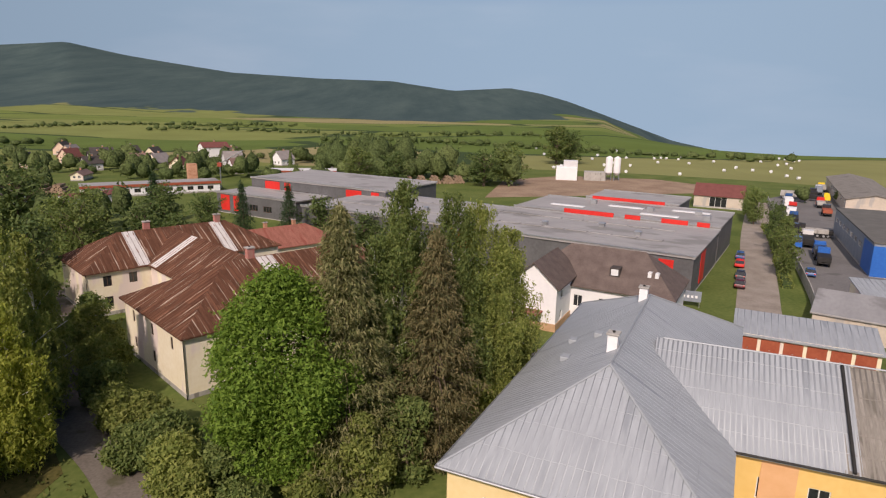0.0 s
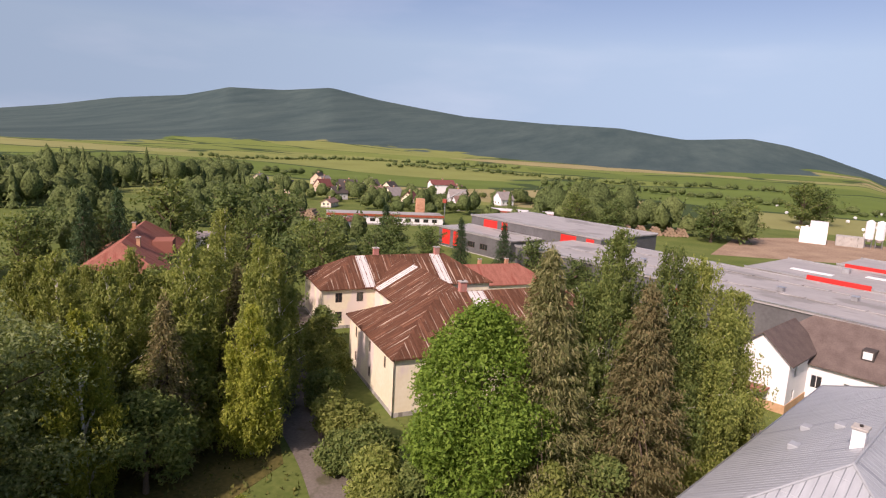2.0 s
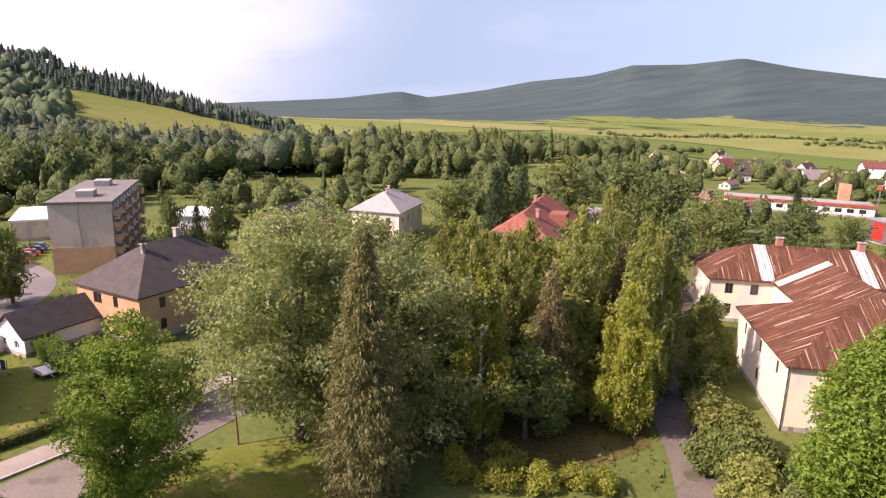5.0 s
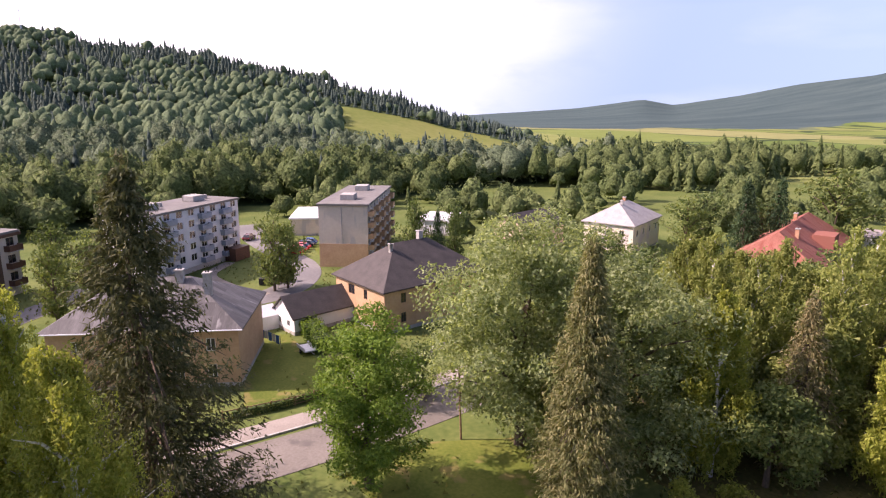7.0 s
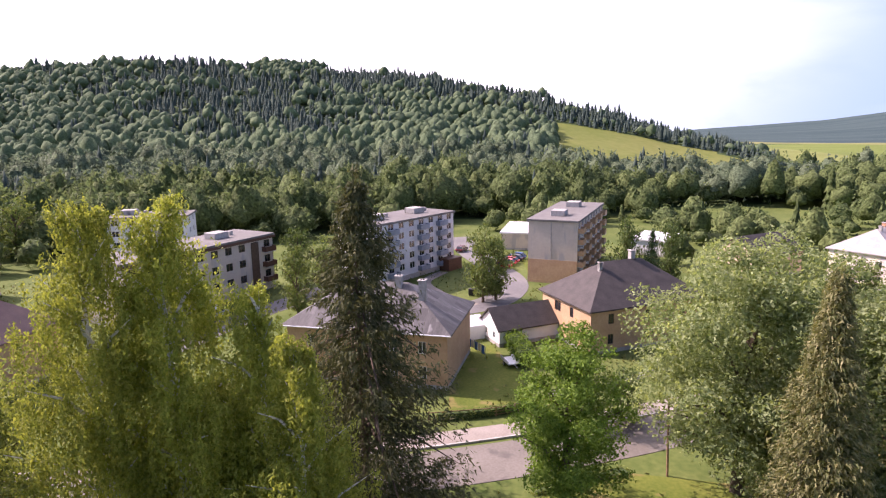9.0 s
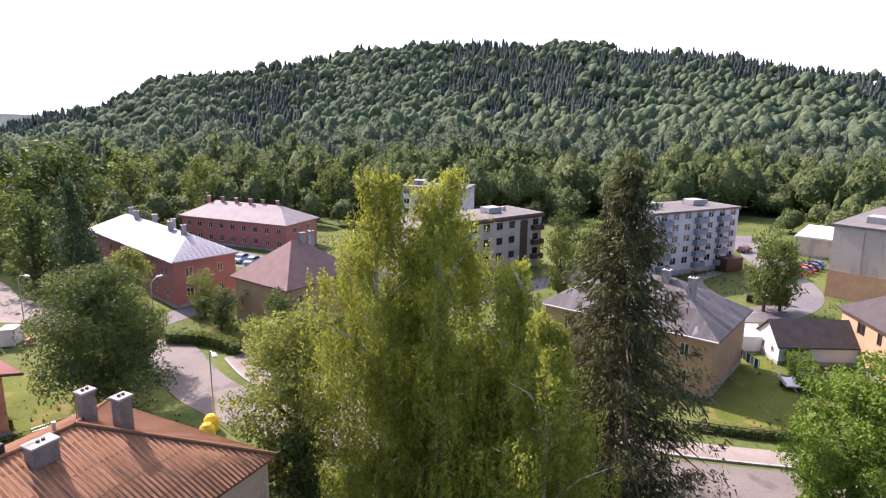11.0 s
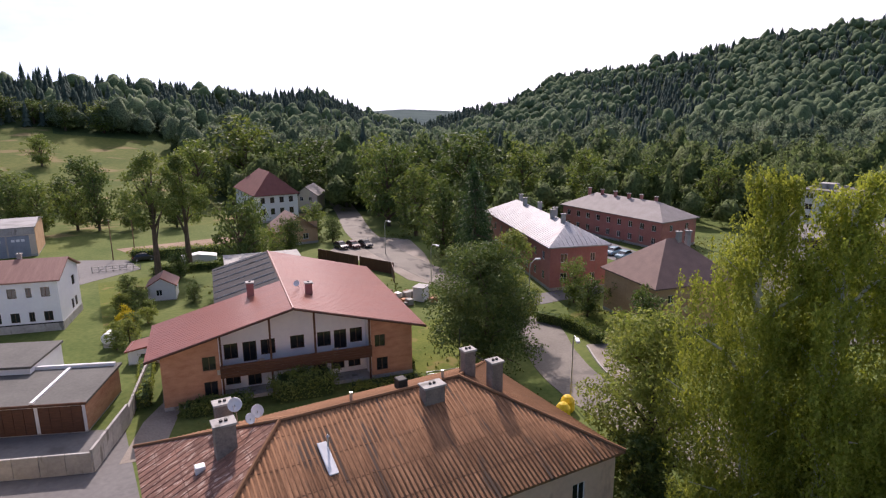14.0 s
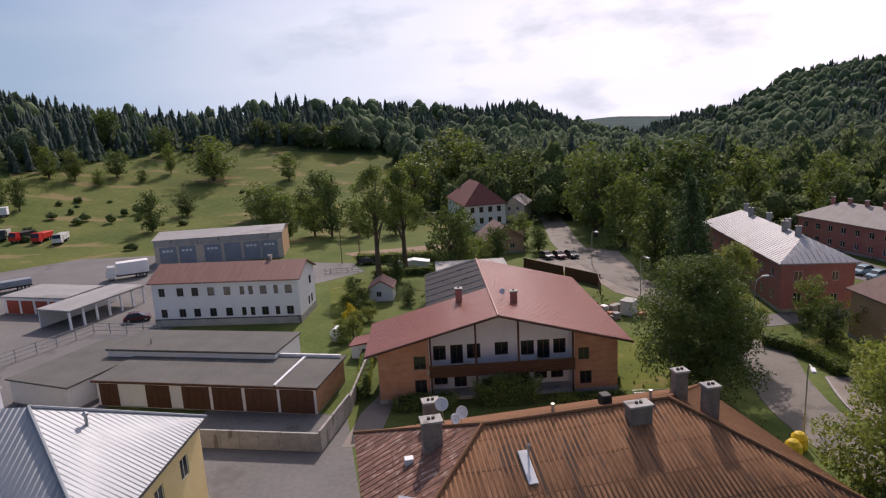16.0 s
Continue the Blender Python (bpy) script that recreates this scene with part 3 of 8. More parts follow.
def sheet(name, corners, z, mat, kind="structure", label="", category="ground", thick=0.25, m=None):
    """A flat piece of ground with a rim, from its outline."""
    bm = bmesh.new()
    top = [bm.verts.new((x, y, z)) for x, y in corners]
    low = [bm.verts.new((x, y, z - thick)) for x, y in corners]
    f = bm.faces.new(top)
    if f.normal.z < 0 or sum((corners[i - 1][0] - c[0]) * (corners[i - 1][1] + c[1]) for i, c in enumerate(corners)) > 0:
        f.normal_flip()
    for i in range(len(corners)):
        bm.faces.new((low[i - 1], low[i], top[i], top[i - 1]))
    bmesh.ops.recalc_face_normals(bm, faces=bm.faces[:])
    bmesh.ops.triangulate(bm, faces=[g for g in bm.faces if len(g.verts) > 4])
    ob = part(name, bm, mat)
    return tagged(ob, label, category, kind=kind)


def ribbon(name, line, width, z, mat, label, category="road", thick=0.25):
    """A road along a line of points, smoothed, of one width."""
    pts = smooth_line(line)
    left, right = [], []
    for i, p in enumerate(pts):
        d = (pts[min(i + 1, len(pts) - 1)] - pts[max(i - 1, 0)]).normalized()
        s = Vector((-d.y, d.x)) * width / 2
        left.append(tuple(p + s)), right.append(tuple(p - s))
    bm = bmesh.new()
    rows = [[bm.verts.new((*a, z)), bm.verts.new((*b, z)), bm.verts.new((*b, z - thick)), bm.verts.new((*a, z - thick))] for a, b in zip(left, right)]
    for a, b in zip(rows, rows[1:]):
        bm.faces.new((a[0], a[1], b[1], b[0])), bm.faces.new((a[1], a[2], b[2], b[1])), bm.faces.new((a[3], a[0], b[0], b[3]))
    bmesh.ops.recalc_face_normals(bm, faces=bm.faces[:])
    return tagged(part(name, bm, mat), label, category, kind="structure")


def smooth_line(line, steps=6):
    p = [Vector(q) for q in line]
    out = []
    for i in range(len(p) - 1):
        a, b, c, d = p[max(i - 1, 0)], p[i], p[i + 1], p[min(i + 2, len(p) - 1)]
        for k in range(steps):
            t = k / steps
            out.append(0.5 * ((2 * b) + (c - a) * t + (2 * a - 5 * b + 4 * c - d) * t * t + (3 * b - a - 3 * c + d) * t ** 3))
    return out + [p[-1]]


# ---- houses ----
window_meshes = {}


def window_at(house, at, w, h, frame_mat, bars=1):
    """A window: frame with mullions, and its pane."""
    key = (round(w, 2), round(h, 2), frame_mat.name, bars)
    if key not in window_meshes:
        bm, t = bmesh.new(), 0.07 if w < 1.6 else 0.09
        add_box(bm, (-w / 2, -0.05, 0), (-w / 2 + t, 0.05, h)), add_box(bm, (w / 2 - t, -0.05, 0), (w / 2, 0.05, h))
        add_box(bm, (-w / 2 + t, -0.05, 0), (w / 2 - t, 0.05, t)), add_box(bm, (-w / 2 + t, -0.05, h - t), (w / 2 - t, 0.05, h))
        for i in range(bars):
            x = -w / 2 + (i + 1) * w / (bars + 1)
            add_box(bm, (x - t / 2, -0.04, t), (x + t / 2, 0.04, h - t))
        fm = bpy.data.meshes.new("window_frame")
        bm.to_mesh(fm), bm.free()
        fm.materials.append(frame_mat)
        pm = bpy.data.meshes.new("pane")
        bm = add_box(bmesh.new(), (-w / 2 + t, -0.012, t), (w / 2 - t, 0.012, h - t))
        bm.to_mesh(pm), bm.free()
        pm.materials.append(M["glass"])
        window_meshes[key] = (fm, pm)
    fm, pm = window_meshes[key]
    win = mesh_part("window", fm, None, house, at=at)
    mesh_part("pane", pm, None, win)
    return win


def facade(house, at, width, height, holes, mat, frame_mat, depth=0.2, bars=1, name="wall", gable=None):
    """One wall with real openings: holes are (middle, sill, width, height). Local x runs along the wall, y inwards."""
    xs = sorted({0.0, width, *[round(v, 3) for c, z, w, h in holes for v in (c - w / 2, c + w / 2)]})
    zs = sorted({0.0, height, *[round(v, 3) for c, z, w, h in holes for v in (z, z + h)]})
    bm = bmesh.new()
    grid = {}

    def v(x, y, z):
        key = (round(x, 3), round(y, 3), round(z, 3))
        if key not in grid:
            grid[key] = bm.verts.new(key)
        return grid[key]

    for x0, x1 in zip(xs, xs[1:]):
        for z0, z1 in zip(zs, zs[1:]):
            if any(abs((x0 + x1) / 2 - c) < w / 2 and z < (z0 + z1) / 2 < z + h for c, z, w, h in holes):
                continue
            bm.faces.new((v(x0, 0, z0), v(x1, 0, z0), v(x1, 0, z1), v(x0, 0, z1)))
    for c, z, w, h in holes:
        a, b = c - w / 2, c + w / 2
        ring = [(a, z), (b, z), (b, z + h), (a, z + h)]
        for (xa, za), (xb, zb) in zip(ring, ring[1:] + ring[:1]):
            bm.faces.new((v(xa, 0, za), v(xa, depth, za), v(xb, depth, zb), v(xb, 0, zb)))
    if gable:
        bm.faces.new((v(0, 0, height), v(width, 0, height), v(gable[0], 0, height + gable[1])))
    part(name, bm, mat, house).matrix_basis = at
    for c, z, w, h in holes:
        window_at(house, at @ Matrix.Translation((c, depth * 0.6, z)), w, h, frame_mat, bars if w < 1.9 else 2)


def roof_planes(L, W, eave, rise, kind, over, inset=None):
    """The sloping faces of a roof, each from its low edge round."""
    a, b = L / 2 + over, W / 2 + over
    drop = rise * over / (W / 2)
    lo, hi = eave - drop, eave + rise
    if kind == "gable":
        return [[(-a, -b, lo), (a, -b, lo), (a, 0, hi), (-a, 0, hi)], [(a, b, lo), (-a, b, lo), (-a, 0, hi), (a, 0, hi)]]
    if kind == "shed":
        return [[(-a, -b, lo), (a, -b, lo), (a, b, hi), (-a, b, hi)]]
    i = (W / 2 if inset is None else inset)
    r = max(L / 2 - i, 0.05)
    return [[(-a, -b, lo), (a, -b, lo), (r, 0, hi), (-r, 0, hi)], [(a, b, lo), (-a, b, lo), (-r, 0, hi), (r, 0, hi)],
            [(a, -b, lo), (a, b, lo), (r, 0, hi)], [(-a, b, lo), (-a, -b, lo), (-r, 0, hi)]]


def roof_part(parent, planes, mat, thick=0.18, name="roof", label=""):
    """Sloping faces with thickness; their map runs along and up the slope in metres."""
    bm = bmesh.new()
    uv = bm.loops.layers.uv.new("UVMap")
    for poly in planes:
        p = [Vector(q) for q in poly]
        e = (p[1] - p[0]).normalized()
        n = e.cross(p[-1] - p[0]).normalized()
        up = n.cross(e)
        top, low = [bm.verts.new(q) for q in p], [bm.verts.new(q - Vector((0, 0, thick))) for q in p]
        faces = [(top, p), (low[::-1], p[::-1])]
        for i in range(len(p)):
            faces.append(([low[i - 1], low[i], top[i], top[i - 1]], [p[i - 1], p[i], p[i], p[i - 1]]))
        for vs, qs in faces:
            f = bm.faces.new(vs)
            for loop, q in zip(f.loops, qs):
                loop[uv].uv = ((q - p[0]).dot(e), (q - p[0]).dot(up))
    return part(name, bm, mat, parent, label)


def roof_ribs(parent, planes, mat, step, w, h, name="rib", label="", off=0.0):
    """Raised ribs that run up each slope, joined into one mesh."""
    verts, faces = [], []
    for poly in planes:
        p = [np.array(q) for q in poly]
        e = (p[1] - p[0]) / np.linalg.norm(p[1] - p[0])
        n = np.cross(e, p[-1] - p[0])
        n /= np.linalg.norm(n)
        up = np.cross(n, e)
        flat = [((q - p[0]) @ e, (q - p[0]) @ up) for q in p]
        u0, u1 = min(f[0] for f in flat), max(f[0] for f in flat)
        for u in np.arange(u0 + step / 2, u1, step):
            cuts = []
            for (ua, va), (ub, vb) in zip(flat, flat[1:] + flat[:1]):
                if (ua - u) * (ub - u) < 0:
                    cuts.append(va + (vb - va) * (u - ua) / (ub - ua))
            if len(cuts) < 2 or max(cuts) - min(cuts) < 0.3:
                continue
            a, b = min(cuts), max(cuts)
            i = len(verts)
            for v in (a, b):
                base = p[0] + e * u + up * v + n * off
                verts += [base - e * w / 2, base - e * w / 4 + n * h, base + e * w / 4 + n * h, base + e * w / 2]
            faces += [(i, i + 1, i + 5, i + 4), (i + 1, i + 2, i + 6, i + 5), (i + 2, i + 3, i + 7, i + 6), (i, i + 3, i + 2, i + 1), (i + 4, i + 5, i + 6, i + 7)]
    ob = mesh_part(name, arrays_mesh(name, verts, faces, mat), None, parent, label)
    return tagged(ob, kind="stuff")


def row(n, first, last, sill, w, h):
    """n evenly spaced openings between two places along a wall."""
    return [(first + (last - first) * (i / (n - 1) if n > 1 else 0.5), sill, w, h) for i in range(n)]


def roof_laps(parent, planes, mat, step, w=0.1, h=0.035):
    """Level laps between the courses of roof sheets, a little wavy, joined into one mesh."""
    verts, faces = [], []
    rng = np.random.default_rng(len(planes) + int(step * 10))
    for poly in planes:
        p = [np.array(q) for q in poly]
        e = (p[1] - p[0]) / np.linalg.norm(p[1] - p[0])
        n = np.cross(e, p[-1] - p[0])
        n /= np.linalg.norm(n)
        up = np.cross(n, e)
        flat = [((q - p[0]) @ e, (q - p[0]) @ up) for q in p]
        for v in np.arange(step, max(f[1] for f in flat), step):
            cuts = [ua + (ub - ua) * (v - va) / (vb - va) for (ua, va), (ub, vb) in zip(flat, flat[1:] + flat[:1]) if (va - v) * (vb - v) < 0]
            if len(cuts) < 2:
                continue
            us = np.arange(min(cuts) + 0.1, max(cuts) - 0.9, 1.05)
            for u in us:
                i, d = len(verts), rng.normal() * 0.03
                for uu in (u, u + 1.03):
                    base = p[0] + e * uu + up * (v + d)
                    verts += [base - up * w + n * 0.004, base - up * w + n * h, base + n * 0.004]
                faces += [(i, i + 1, i + 4, i + 3), (i + 1, i + 2, i + 5, i + 4)]
    return tagged(mesh_part("sheet_lap", arrays_mesh("sheet_lap", np.array(verts), faces, mat), None, parent, "stepped laps between sheet courses"), kind="stuff")


def chimney(parent, x, y, z0, z1, w=0.6, d=0.6, mat=None, pots=1):
    bm = box((x - w / 2, y - d / 2, z0), (x + w / 2, y + d / 2, z1 - 0.15))
    ob = part("chimney", bm, mat or M["chimney_render"], parent)
    part("chimney_cap", box((x - w / 2 - 0.1, y - d / 2 - 0.1, z1 - 0.15), (x + w / 2 + 0.1, y + d / 2 + 0.1, z1), 0.02), M["concrete"], ob)
    for i in range(pots):
        px = x + (i - (pots - 1) / 2) * 0.3
        part("flue", tube([(px, y, z1), (px, y, z1 + 0.12)], [0.11, 0.11], 8), M["black"], ob)
    return ob


def house(name, label, cx, cy, ang, L, W, eave, rise, kind, wall, roof, sides=None, over=0.45, frame_mat=None, inset=None, category="house", group="", bars=1, plinth=0.5, base=0.0, roof_label=""):
    """Walls with openings, plinth and roof. sides: openings of front (-y), right (+x), back (+y), left (-x)."""
    h = thing(name, pose(cx, cy, base, 0, 0, ang), label, category, group)
    sides = sides or {}
    frame_mat = frame_mat or M["frame_white"]
    spans = {"front": (L, pose(-L / 2, -W / 2, 0)), "right": (W, pose(L / 2, -W / 2, 0, 0, 0, 90)), "back": (L, pose(L / 2, W / 2, 0, 0, 0, 180)), "left": (W, pose(-L / 2, W / 2, 0, 0, 0, 270))}
    for side, (width, at) in spans.items():
        end = side in ("left", "right") and kind == "gable"
        facade(h, at, width, eave - (0.06 if kind == "hip" else 0), sides.get(side, []), wall, frame_mat, bars=bars, gable=(width / 2, rise) if end else None)
    part("plinth", box((-L / 2 - 0.05, -W / 2 - 0.05, -0.4), (L / 2 + 0.05, W / 2 + 0.05, plinth)), M["concrete"], h)
    if kind == "flat":
        part("roof", box((-L / 2 - over, -W / 2 - over, eave), (L / 2 + over, W / 2 + over, eave + rise), 0.03), roof, h, roof_label)
        return h, []
    planes = roof_planes(L, W, eave, rise, kind, over, inset)
    roof_part(h, planes, roof, label=roof_label)
    return h, planes


def gutter(parent, a, b, mat):
    part("gutter", tube([a, b], [0.08, 0.08], 6), mat, parent)


def downpipe(parent, x, y, z, mat):
    part("downpipe", tube([(x, y, 0), (x, y, z)], [0.05, 0.05], 6), mat, parent)

# ---- the land ----
NEAR = ((40, -3.2), (60, -3.2), (66, -3), (70, -1.9), (74.5, -1), (79, 0.5), (83, 1.7), (87, 2.5), (92, 3.47), (96, 4.07), (100, 4.36), (106, 5.29), (112, 5.23), (118, 5.33), (126, 4.74), (131, 3.56), (136, 2.39), (140, 2.31), (143, 1.54), (147, -0.53), (150.5, -1.14), (154, -2.49), (157, -1.93), (160, -0.75), (164, 0.65), (168, 0.25), (172, 0.45), (175, 1.15), (184, 1.45), (190, 1.15), (192, 0.65), (198, 1.25), (203, 2.35), (208, 3.75), (216, 3.95), (235, 4), (260, 0), (290, -3))
FAR = ((-60, -3.4), (-40, -3.6), (-30, -3.7), (-25, -3.4), (-21, -2.7), (-16.4, -1.15), (-12, 0.4), (-9.6, 1.05), (-6.9, 1.5), (-1.9, 1.2), (3.5, 1.9), (10, 1.9), (17, 2.2), (25, 3.28), (29, 4.05), (33, 3.58), (37.5, 3.52), (41, 2.57), (46, 1.92), (50, 1.12), (55, 0.41), (57.5, 0.88), (63, 0.1), (68, -0.3), (73, -0.6), (80, -0.8), (100, -2), (146, -1.2), (151, -0.75), (156, -0.5), (160, -0.7), (165, -1.2), (200, -3), (300, -3))


def table(pairs, a):
    return np.interp(a, [p[0] for p in pairs], [p[1] for p in pairs])


def smoothstep(x):
    x = np.clip(x, 0, 1)
    return x * x * (3 - 2 * x)


def crest_radius(az):
    return np.interp(az, [60, 75, 85, 110, 145, 155, 165, 185, 215], [520, 520, 560, 620, 600, 640, 480, 400, 420])


def foot_radius(az):
    return np.interp(az, [60, 75, 85, 110, 145, 155, 165, 178, 190, 215], [330, 260, 225, 215, 225, 260, 215, 195, 185, 170])


def wob(x, y, s):
    return np.sin(x / s + 1.3 * np.sin(y / (1.7 * s))) * np.cos(y / (0.8 * s) + 0.9 * np.sin(x / (2.1 * s)))


def height(az, r):
    """Height of the ground at an azimuth (degrees, 0 ahead at the start, turning left) and a distance."""
    az, r = np.asarray(az, float), np.asarray(r, float)
    x, y = -np.sin(np.radians(az)) * r, np.cos(np.radians(az)) * r
    rc, rf = crest_radius(az), foot_radius(az)
    zc = 30 + rc * np.tan(np.radians(table(NEAR, az)))
    up = smoothstep((r - rf) / (rc - rf) * 0.5) * 2
    up = np.where(r > rc, 1.0, np.clip(up, 0, 1))
    near = np.maximum(zc, -25) * up - np.clip(r - rc, 0, None) * 0.12
    rm = 2500.0
    zm = 30 + rm * np.tan(np.radians(table(FAR, az)))
    s = (r - 1050) / (rm - 1050)
    far = zm * smoothstep(s * 0.5) * 2
    far = np.where(r > rm, zm - (r - rm) * 0.2, np.where(s > 0, np.clip(np.abs(far), 0, None) * np.sign(zm), 0))
    far = np.where((zm < 0) & (r > 400), zm * smoothstep((r - 400) / 1600) - np.clip(r - rm, 0, None) * 0.2, far)
    out = np.where((az > 58) & (az < 275), np.where(r > rc * 1.1, np.maximum(near, far), near), far)
    blend = smoothstep((az - 52) / 12)
    plain_far = far
    out = np.where(az < 70, plain_far * (1 - blend) + out * blend, out)
    return out + wob(x, y, 60) * 2.0 * smoothstep((r - 260) / 300) * (1 - smoothstep((r - 800) / 300)) + wob(x, y, 190) * 2.5 * smoothstep((r - 1100) / 700)


def place(az, r):
    return -math.sin(radians(az)) * r, math.cos(radians(az)) * r


def az_of(x, y):
    a = math.degrees(math.atan2(-x, y))
    return a if a > -75 else a + 360


def forest_edge(az):
    """How far off the forest begins on the far slopes."""
    return np.interp(az, [-40, -26, -20, -14, -9, 0, 12, 20, 28, 35, 45, 58, 84, 96], [4500, 2600, 1900, 1550, 1300, 1050, 1150, 1250, 1350, 1300, 1150, 1000, 950, 300])


def zone(az, r, x, y):
    """Which ground cover lies there: index into the ground's materials."""
    w = wob(x, y, 45) * 0.5 + wob(x, y, 17) * 0.3
    if 58 < az < 157:
        if az < 84 and r >= 540:
            return 2
        if az < 84 and r > 330 + w * 30:
            if r > 478 + w * 12 and az > 64:
                return 1
            return 3
        if r > 760:
            return 2
        return 1 if r > foot_radius(az) - 30 + w * 20 else 0
    if az >= 157 and r > 760:
        return 2
    if az >= 157:
        edge = np.interp(az, [157, 163, 172, 176, 190, 200, 215], [180, 185, 200, 330, 345, 330, 250])
        return 1 if r > edge + w * 25 else (4 if r > 165 else 0)
    return 2 if r > 300 else 0


def build_ground():
    azs = np.concatenate([np.arange(-75, -34, 0.75), np.arange(-34, 88, 0.55), np.arange(88, 285, 0.75)])
    rs = np.concatenate([[0.0], np.arange(14, 160, 14), np.arange(160, 460, 9), np.geomspace(460, 1500, 62), np.geomspace(1540, 2700, 26), [3100, 3700, 4600]])
    az, r = np.meshgrid(azs, rs, indexing="ij")
    z = height(az, r)
    x, y = -np.sin(np.radians(az)) * r, np.cos(np.radians(az)) * r
    z = np.where(r < 150, 0, z)
    n, k = az.shape
    verts = np.stack([x, y, z], -1).reshape(-1, 3)
    i, j = np.meshgrid(np.arange(n), np.arange(k - 1), indexing="ij")
    i2 = (i + 1) % n
    faces = np.stack([i * k + j, i * k + j + 1, i2 * k + j + 1, i2 * k + j], -1).reshape(-1, 4)
    me = arrays_mesh("ground", verts, faces, M["grass"])
    far = me.attributes.new("wooded", "FLOAT", "POINT")
    far.data.foreach_set("value", ((r - forest_edge(az)) / 230).astype(np.float32).ravel())
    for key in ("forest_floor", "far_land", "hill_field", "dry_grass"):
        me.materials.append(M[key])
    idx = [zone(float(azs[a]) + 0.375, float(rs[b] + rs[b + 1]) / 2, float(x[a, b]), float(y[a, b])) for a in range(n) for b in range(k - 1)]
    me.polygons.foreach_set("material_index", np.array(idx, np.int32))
    me.polygons.foreach_set("use_smooth", np.ones(len(faces), bool))
    me.update()
    return tagged(new("ground", me), "grassy valley floor rising to fields and wooded hills", "ground", kind="structure")


build_ground()

# ---- roads, yards, lawns ----
STREET = [(-66, 42), (-64, 30), (-60, 20), (-56.5, 12), (-53.5, 4), (-51, -4), (-48, -15), (-44.5, -28), (-42, -40), (-42.5, -50), (-45, -58), (-49, -67), (-50, -78), (-49, -92), (-48, -108), (-48, -122), (-50, -140), (-56, -165), (-63, -196), (-74, -235)]
ribbon("road", STREET, 6.3, 0.05, M["asphalt"], "worn pinkish grey asphalt village street", "road")
FAR_WALK = [(-72, 36), (-66.5, 24), (-62, 13), (-58.7, 3.5), (-56, -5), (-53, -16), (-49.6, -28.5), (-47.2, -40), (-48, -49), (-51.5, -57)]
ribbon("pavement", FAR_WALK, 2.6, 0.17, M["gravel"], "grey gravelled pavement along the street", "pavement")
ribbon("kerb", [(p[0] + 1.45, p[1] - 0.25) for p in FAR_WALK], 0.2, 0.2, M["concrete"], "low concrete kerb beside the street", "kerb")
sheet("junction", [(-36, -122), (-42, -129), (-50, -134), (-57, -126), (-54, -112), (-50, -100), (-46, -90), (-43, -96), (-43, -106), (-40, -114)], 0.04, M["gravel"], label="pale gravelled road junction", category="road")
ribbon("side_road", [(-50, -76), (-58, -76), (-68, -76), (-78, -72)], 4.5, 0.045, M["yard"], "grey side road between the red houses", "road")
ribbon("path", [(-16, 36), (-20, 41), (-26, 48), (-33.5, 55.5), (-42, 66), (-52, 84), (-60, 100)], 5.4, 0.04, M["old_drive"], "cracked grey asphalt drive under the trees", "path")
# sheet of brown litter whose darker colour also carries the grove's shade
sheet("grove_floor", [(-30, 40), (-29.5, 46), (-35, 53), (-42, 62), (-50, 76), (-72, 72), (-76, 52), (-62, 40), (-50, 31), (-40, 29), (-33, 33)], 0.02, M["litter"], label="leaf litter and dry grass, the grove's shade darkened into its colour", category="ground")
ribbon("estate_road", [(-96, -14), (-103, -1), (-112, 4), (-122, 4.5), (-134, 1), (-150, -4), (-170, -8)], 6.5, 0.045, M["yard"], "asphalt estate road between the apartment blocks", "road")
ribbon("estate_road", [(-80, -44), (-92, -40.5), (-106, -34), (-120, -27)], 5.5, 0.045, M["yard"], "asphalt lane in front of the grey flats", "road")
ribbon("estate_path", [(-103, -2), (-110, -8), (-119, -12), (-128, -9)], 2.2, 0.05, M["gravel"], "pale path to the block of flats", "path")
sheet("parking", [(-84, -84), (-92, -86), (-95, -110), (-88, -112), (-83, -100)], 0.035, M["yard"], label="asphalt parking strip beside the red terrace", category="pavement")
sheet("yard", [(60, -84), (30, -98), (26, -108), (-2, -127), (0, -136), (20, -146), (46, -164), (80, -170), (100, -190), (112, -165), (88, -120)], 0.04, M["yard"], label="wide worn asphalt yard of the depot", category="ground")
sheet("service_yard", [(30, -60), (27, -97), (46, -104), (62, -84), (50, -60)], 0.035, M["yard"], label="asphalt yard in front of the garages", category="ground")
sheet("courtyard", [(1, -46), (2, -62), (16, -68), (30, -58), (14, -46)], 0.03, M["yard"], label="patched asphalt courtyard below the yellow house", category="ground")
sheet("lawn", [(-61, -4), (-64, 4), (-72, 4.5), (-83, 1), (-86, -5)], 0.03, M["lawn"], label="mown green lawn beside the brick house", category="lawn")
sheet("lawn", [(-28, -60), (-28, -73), (-38, -76), (-42, -70), (-36, -58)], 0.03, M["lawn"], label="mown green lawn beside the villa", category="lawn")
sheet("garden_path", [(2.6, -55.5), (0.4, -62.5), (-1.6, -66), (-2.2, -76), (-1.8, -86), (-3.4, -86), (-3.8, -76), (-3.2, -64), (-0.6, -55)], 0.04, M["gravel"], label="worn concrete path between garages and villa", category="path")
sheet("lawn", [(4, -94), (0, -94), (-4, -120), (5, -120)], 0.03, M["lawn"], label="strip of green lawn by the white office", category="lawn")
sheet("lawn", [(-52, -58), (-56, -68), (-63, -71), (-59, -57)], 0.03, M["lawn"], label="small garden lawn behind a hedge", category="lawn")
